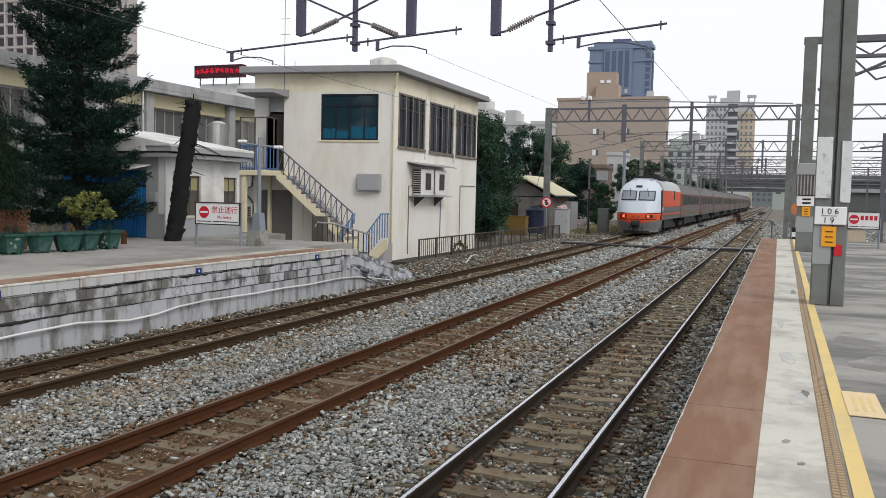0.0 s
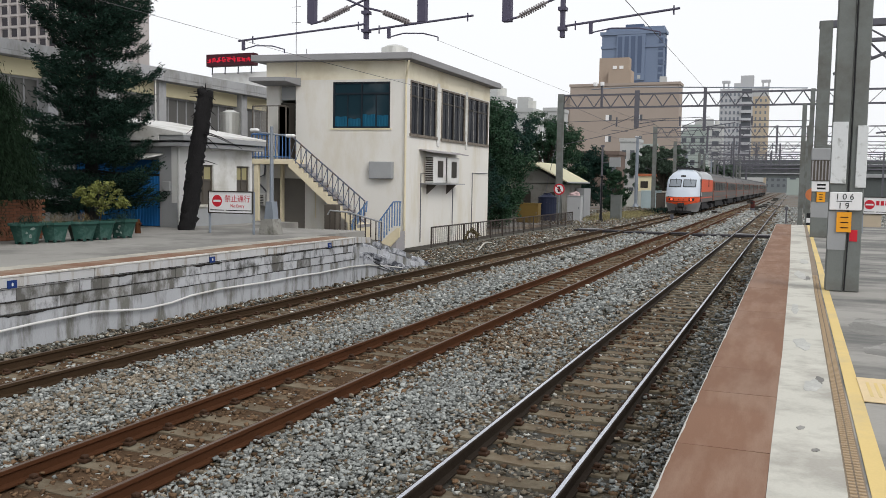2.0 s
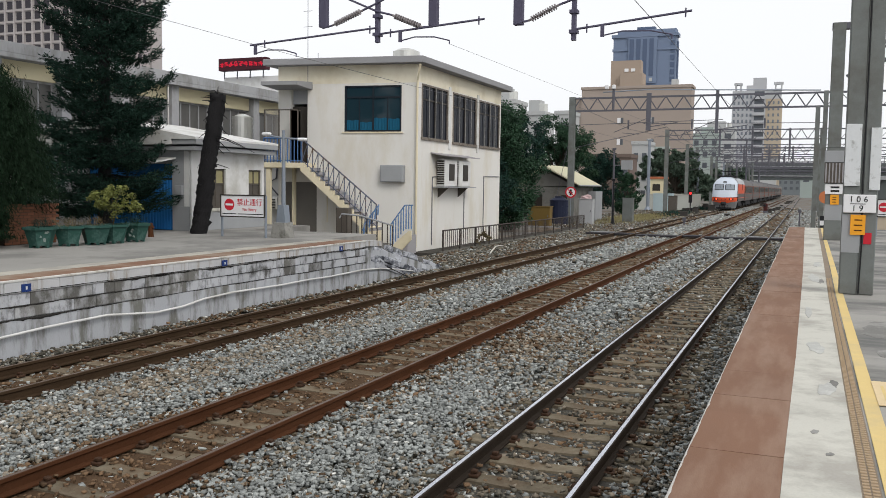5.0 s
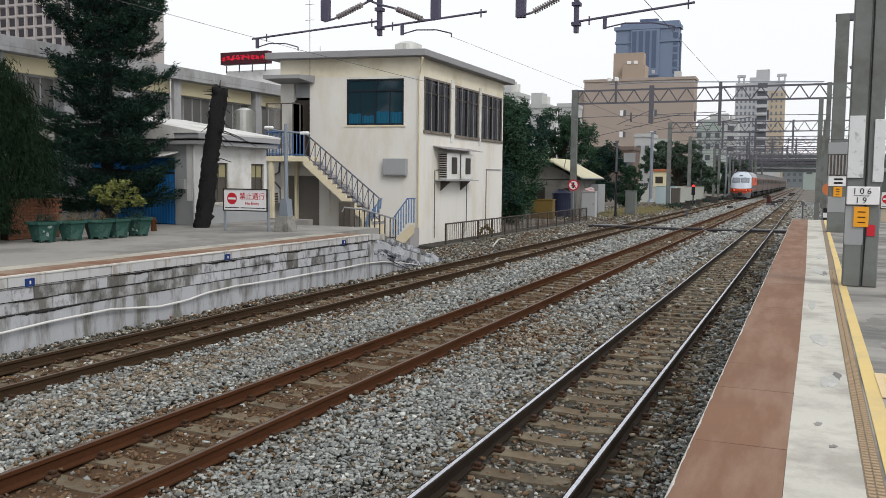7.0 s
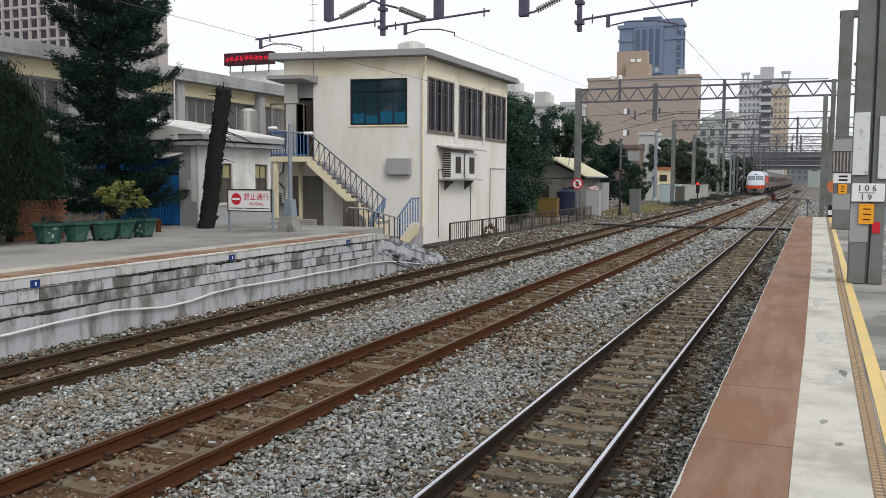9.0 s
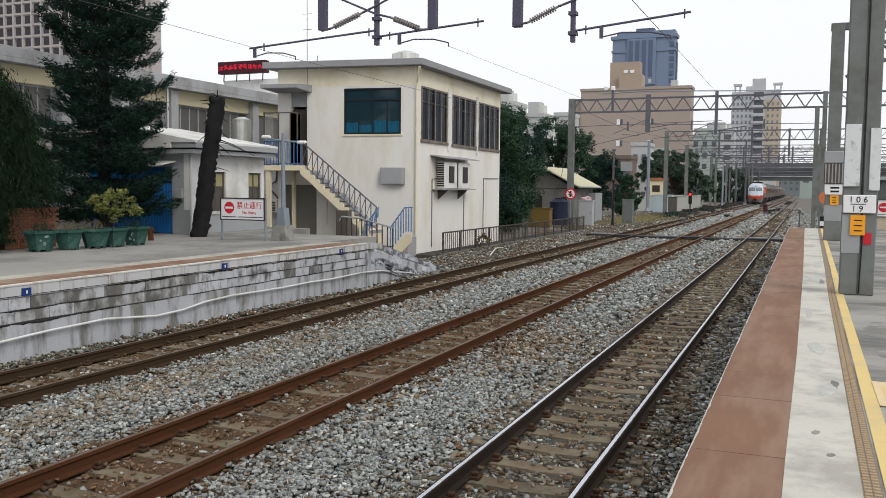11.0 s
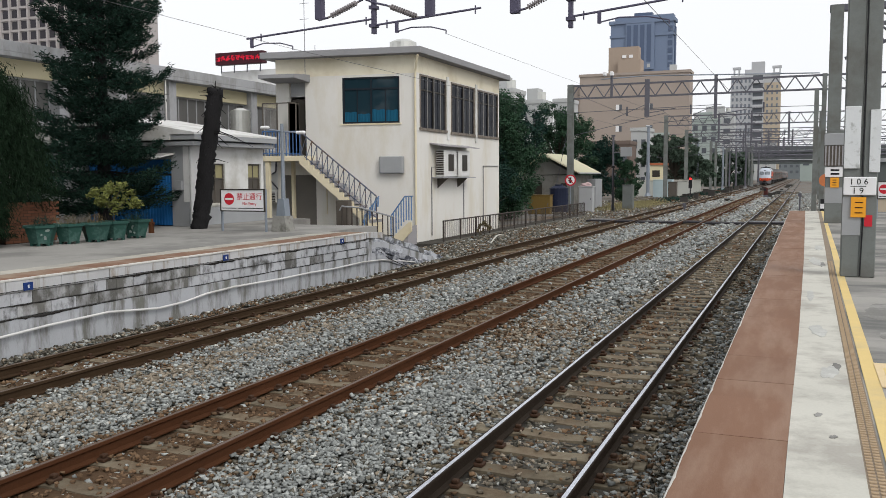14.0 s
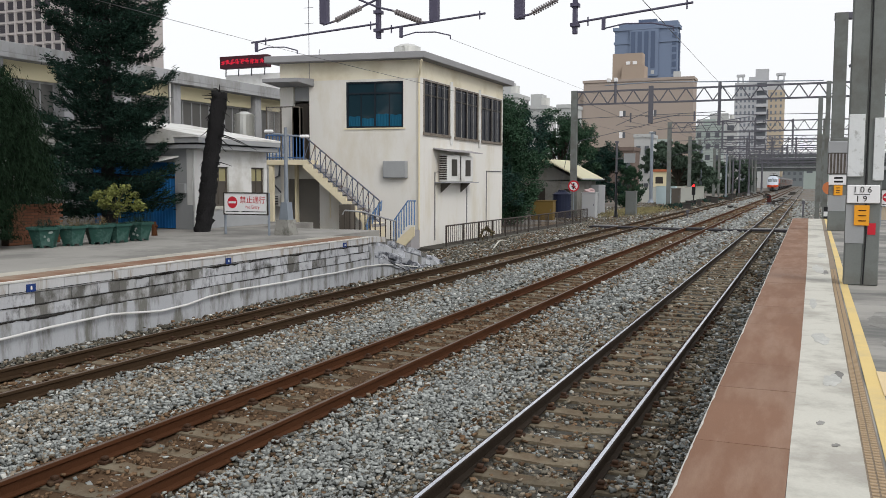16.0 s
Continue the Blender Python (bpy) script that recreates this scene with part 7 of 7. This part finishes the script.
def power_car():
    c = thing("power_car", (0, 0, 0), "streamlined train power car with white nose and orange band", "locomotive")
    part("nose", nose_shell(lambda u: 1.42 + 0.06 * abs(u), 3.68), T_WHITE, c, "white streamlined nose", smooth=True)
    part("nose_band", nose_shell(lambda u: 0.72 + 0.28 * abs(u), 1.425, 4), T_ORANGE, c, "orange lower band", smooth=True)
    part("nose_skirt", nose_shell(lambda u: 0.2, lambda u: 0.718 + 0.28 * abs(u), 5), T_SKIRT, c, "grey skirt", smooth=True)
    part("cap", extrude_profile([(-0.72, 3.66), (0.72, 3.66), (0.6, 3.74), (-0.6, 3.74)], 2.7, 4.0), T_WHITE, c)
    for a, b in ((-0.82, -0.05), (0.05, 0.82)):
        # The pane's pale base colour paints in the reflected sky.
        w = part("windscreen", nose_patch(a + 0.05, b - 0.05, 2.31, 2.83, 0.04, 10), mat("sky_lit_glass", (0.2, 0.23, 0.26), 0.12, 0.1, 1, 10, 0, spec=0.6), c)
        part("gasket", nose_patch(a, b, 2.25, 2.89, 0.025, 10), T_DARK, w)
        part("wiper", tubes([nose_point((a + b) / 2, 3.0, 0.05), nose_point((a + b) / 2 + 0.1, 2.5, 0.06)], r=0.02, seg=5), BLACK, w)
    part("emblem", nose_patch(-0.17, 0.17, 3.1, 3.24, 0.03), T_DARK, c)
    part("seam", nose_patch(-0.92, 0.92, 1.02, 1.06, 0.012, 20), T_DARK, c)
    for u in (-0.62, 0.62):
        hl = part("headlight_recess", nose_patch(u - 0.17, u + 0.17, 1.12, 1.33, 0.012), T_DARK, c)
        p = nose_point(u * 0.95, 1.22, 0.03)
        part("headlight", tubes([p, p + Vector((0, -0.06, 0))], r=0.09, seg=14), HEAD_LAMP, hl, "lit warm headlight")
    for u in (-0.14, 0.14):
        p = nose_point(u, 1.2, 0.02)
        part("marker", tubes([p, p + Vector((0, -0.03, 0))], r=0.05, seg=8), T_DARK, c)
    part("coupler", boxes((-0.28, 0.28, -0.2, 0.5, 0.55, 0.95), (-0.18, 0.18, -0.45, 0.0, 0.62, 0.88), bevel=0.04), T_DARK, c)
    part("pilot", boxes((-0.9, 0.9, 0.3, 0.4, 0.12, 0.3)), T_DARK, c)
    for x in (-0.45, -0.15, 0.15, 0.45):
        part("hose", tubes([(x, 0.15, 0.55), (x, 0.0, 0.35), (x + 0.05, 0.1, 0.22)], r=0.03, seg=5), BLACK, c)
    part("body", extrude_profile(BODY, 3.58, 15.3), T_GREY, c)
    part("roof", extrude_profile([(-1.45, 2.96), (-1.23, 3.43), (-0.75, 3.72), (0.75, 3.72), (1.23, 3.43), (1.45, 2.96)], 3.5, 15.2), T_PALE, c, "pale roof")
    for s in (-1, 1):
        f = s * 1.43
        part("orange_side", boxes((f - 0.02, f + 0.02, 2.95, 15.0, 1.85, 2.95)), T_ORANGE, c, "orange side band")
        part("orange_line", boxes((f - 0.025, f + 0.015, 1.2, 15.0, 1.3, 1.38)), T_ORANGE, c)
        part("cab_door", boxes((f - 0.02, f + 0.03, 2.2, 2.9, 1.0, 2.95)), T_DARK, c)
        part("vent", boxes((f - 0.02, f + 0.03, 10.0, 10.7, 2.3, 3.0)), T_DARK, c)
    part("skirt", boxes((-1.3, 1.3, 5.5, 11.0, 0.35, 0.95)), T_DARK, c)
    pg = part("pantograph", tubes([(-0.7, 5.5, 3.75), (0.0, 7.2, 4.15), (0.0, 5.6, 4.45)], [(0.7, 5.5, 3.75), (0.0, 7.2, 4.15)], r=0.05, seg=6), T_DARK, c)
    part("collector", boxes((-0.9, 0.9, 5.5, 5.7, 4.42, 4.5)), T_DARK, pg)
    part("roof_box", boxes((-1.0, 1.0, 4.4, 8.8, 3.72, 3.95), (-0.7, 0.7, 10, 13, 3.72, 4.0), bevel=0.03), T_DARK, c)
    bogie(c, 3.6)
    bogie(c, 12.6)
    return c


def stretch_up(root, k):
    """Raises the body over the running gear, which stays on the rail."""
    for ob in root.children_recursive:
        if ob.type == "MESH" and not ob.name.startswith(("wheel", "bogie")):
            for v in ob.data.vertices:
                v.co.z *= k


POWER_CAR = power_car()
stretch_up(POWER_CAR, 1.075)
first = coach("grey railway coach with orange window frames")
stretch_up(first, 1.05)
COACHES = [first] + [copy_thing(first, pose(0, 0, 0)) for _ in range(9)]

# ---- loose ballast stones ----
def stones(xy, z, size, seed, material, name, label):
    g = np.random.RandomState(seed)
    n = len(xy)
    base = np.array([(x, y, q) for x in (-1, 1) for y in (-1, 1) for q in (-1, 1)], float)
    v = base[None] * g.uniform(0.35, 1.1, (n, 8, 3)) * (g.uniform(0.6, 1.2, (n, 1, 3)) * (1.25, 0.95, 0.62))
    a = g.uniform(0, 2 * math.pi, n)
    b = g.normal(0, 0.65, n)
    ca, sa, cb, sb_ = np.cos(a)[:, None], np.sin(a)[:, None], np.cos(b)[:, None], np.sin(b)[:, None]
    x, y, q = v[..., 0], v[..., 1], v[..., 2]
    y, q = y * cb - q * sb_, y * sb_ + q * cb
    x, y = x * ca - y * sa, x * sa + y * ca
    s = (size * g.uniform(0.55, 1.35, n))[:, None] * 0.5
    out = np.stack([x * s + xy[:, 0:1], y * s + xy[:, 1:2], q * s + z[:, None]], 2).reshape(-1, 3)
    f = np.array([(0, 1, 3, 2), (4, 6, 7, 5), (0, 4, 5, 1), (2, 3, 7, 6), (0, 2, 6, 4), (1, 5, 7, 3)])
    faces = (f[None] + 8 * np.arange(n)[:, None, None]).reshape(-1, 4)
    return big_mesh(name, out, faces, material, None, label, "gravel", "stuff")


g = np.random.RandomState(77)
P, S = [], []
for y0, y1, dens, size in ((3.6, 7.5, 1250, 0.047), (7.5, 11, 950, 0.05), (11, 17, 560, 0.056), (17, 28, 195, 0.078), (28, 48, 66, 0.105), (48, 80, 30, 0.15), (80, 140, 9, 0.24)):
    n = int((y1 - y0) * 10.4 * dens)
    p = np.stack([g.uniform(-11.0, -0.58, n), g.uniform(y0, y1, n)], 1)
    p = p[p[:, 0] > -1.27 * p[:, 1] - 0.3]
    P.append(p)
    S.append(np.full(len(p), size))
n = 11000
P.append(np.stack([g.uniform(-18.5, -11.0, n), g.uniform(57, 112, n)], 1))
S.append(np.full(n, 0.1))
n = 9000
P.append(np.stack([g.uniform(-12.95, -10.8, n), g.uniform(21, 56, n)], 1))
S.append(np.full(n, 0.09))
n = 7000
P.append(np.stack([g.uniform(-0.9, 9.0, n), g.uniform(41.3, 130, n)], 1))
S.append(np.full(n, 0.14))
P, S = np.concatenate(P), np.concatenate(S)
on_ramp = (P[:, 0] < -10.7) & (P[:, 1] < 26.0)
keep = ~on_ramp
Z = np.full(len(P), -0.175) + g.normal(0, 0.018, len(P))
brown = np.full(len(P), 0.015)
wave = np.sin(P[:, 0] * 1.7 + 1.3 * np.sin(P[:, 1] * 0.45)) * np.sin(P[:, 1] * 0.6 + 0.7 * P[:, 0])
for cx, b_in, fill in ((LEFT_X, 0.7, 0.12), (MID_X, 0.85, 0.16), (RIGHT_X, 0.35, 0.08)):
    d = np.abs(P[:, 0] - cx)
    near = d < 1.12
    keep &= ~(np.abs(d - 0.56) < 0.075)
    brown = np.where(d < 0.6, b_in, np.where(near, 0.3 * b_in, brown))
    ph = (P[:, 1] - 3.2) % 0.59
    on_sleeper = (np.minimum(ph, 0.59 - ph) < 0.135) & (d < 0.95)
    inside = d < (0.98 if cx == RIGHT_X else 0.6)
    Z = np.where(inside & ~on_sleeper, Z - 0.03, Z)
    keep &= ~(on_sleeper & (g.rand(len(P)) > np.where(d < 0.52, fill * 0.45, 0.35 if cx == RIGHT_X else 0.95)))
    Z = np.where(on_sleeper, Z + 0.03, Z)
between = (np.abs(P[:, 0] - LEFT_X) > 1.2) & (np.abs(P[:, 0] - MID_X) > 1.2) & (np.abs(P[:, 0] - RIGHT_X) > 1.2)
Z = np.where(between, Z + 0.035 + 0.02 * wave, Z)
brown = np.where(P[:, 0] < -9.95, 0.12, brown)
keep &= ~((np.abs(P[:, 1] - 48.6) < 0.62) & (P[:, 0] > -11.5))
patch = np.sin(P[:, 0] * 2.3 + 0.9) * np.sin(P[:, 1] * 0.37 + 2.0) + 0.6 * np.sin(P[:, 0] * 5.1 + P[:, 1] * 1.3)
brown = np.where(brown < 0.1, np.where(patch > 1.3, 0.04, brown), brown + 0.2 * patch * (brown < 0.7))
r = g.rand(len(P))
pick = r < brown
pale = ~pick & (g.rand(len(P)) < 0.03)
pick = pick & ~pale
tan_share = np.where(np.abs(P[:, 0] - RIGHT_X) < 0.95, 0.42, np.where(between, 0.05, 0.22))
tan_share = np.where(between & (P[:, 0] < MID_X), np.clip(0.9 - 0.75 * (P[:, 0] + 8.0) - 0.04 * np.clip(P[:, 1] - 9, 0, 18), 0.06, 0.8), tan_share)
tan_share = np.where(P[:, 0] < -9.95, 0.2, tan_share)
spot = np.exp(-((P[:, 0] + 4.1) / 0.8) ** 2 - ((P[:, 1] - 14.0) / 2.3) ** 2)
tan_share = np.maximum(tan_share, 0.95 * spot)
tan = ~pick & ~pale & (g.rand(len(P)) < tan_share)
pick |= tan & (g.rand(len(P)) < 0.35 * spot)
tan &= ~pick
dark = ~pick & ~pale & ~tan & (g.rand(len(P)) < np.where(np.abs(P[:, 0] - RIGHT_X) < 1.5, np.where(P[:, 0] > RIGHT_X + 0.7, 0.4, np.where(P[:, 0] < RIGHT_X - 0.75, 0.12, 0.8)), np.where(P[:, 0] < -9.95, 0.8, 0.07)))
for sel, m_, nm_, lab in ((pale, STONE_PALE, "pale_ballast", "scattered pale ballast stones"), (tan, STONE_TAN, "tan_ballast", "tan-coloured ballast stones beside the tracks"), (~pick & ~dark & ~pale & ~tan, STONE, "ballast", "loose grey crushed stone ballast between the rails"), (pick, STONE_BROWN, "stained_ballast", "rust-brown stained ballast between the rails"),
                          (dark, STONE_DARK, "dark_ballast", "dark oily ballast round the platform track")):
    q = keep & sel
    stones(P[q], Z[q], S[q], 5, m_, nm_, lab)


# ---- what moves ----
def motions():
    path = drift(0.1)

    def car_rows(offset):
        rows = []
        for k in range(17):
            y = 61.4 + 9.0 * k + 0.18 * k * k + offset
            a = math.degrees(math.atan2(path(y + 8) - path(y), 8.0))
            rows.append((float(k), pose(TRAIN_X + path(y), y, 0.0, 0, 0, -a)))
        return rows

    walk(POWER_CAR, car_rows(0.0))
    for i, c in enumerate(COACHES):
        walk(c, car_rows(15.4 + 20.2 * i))


motions()
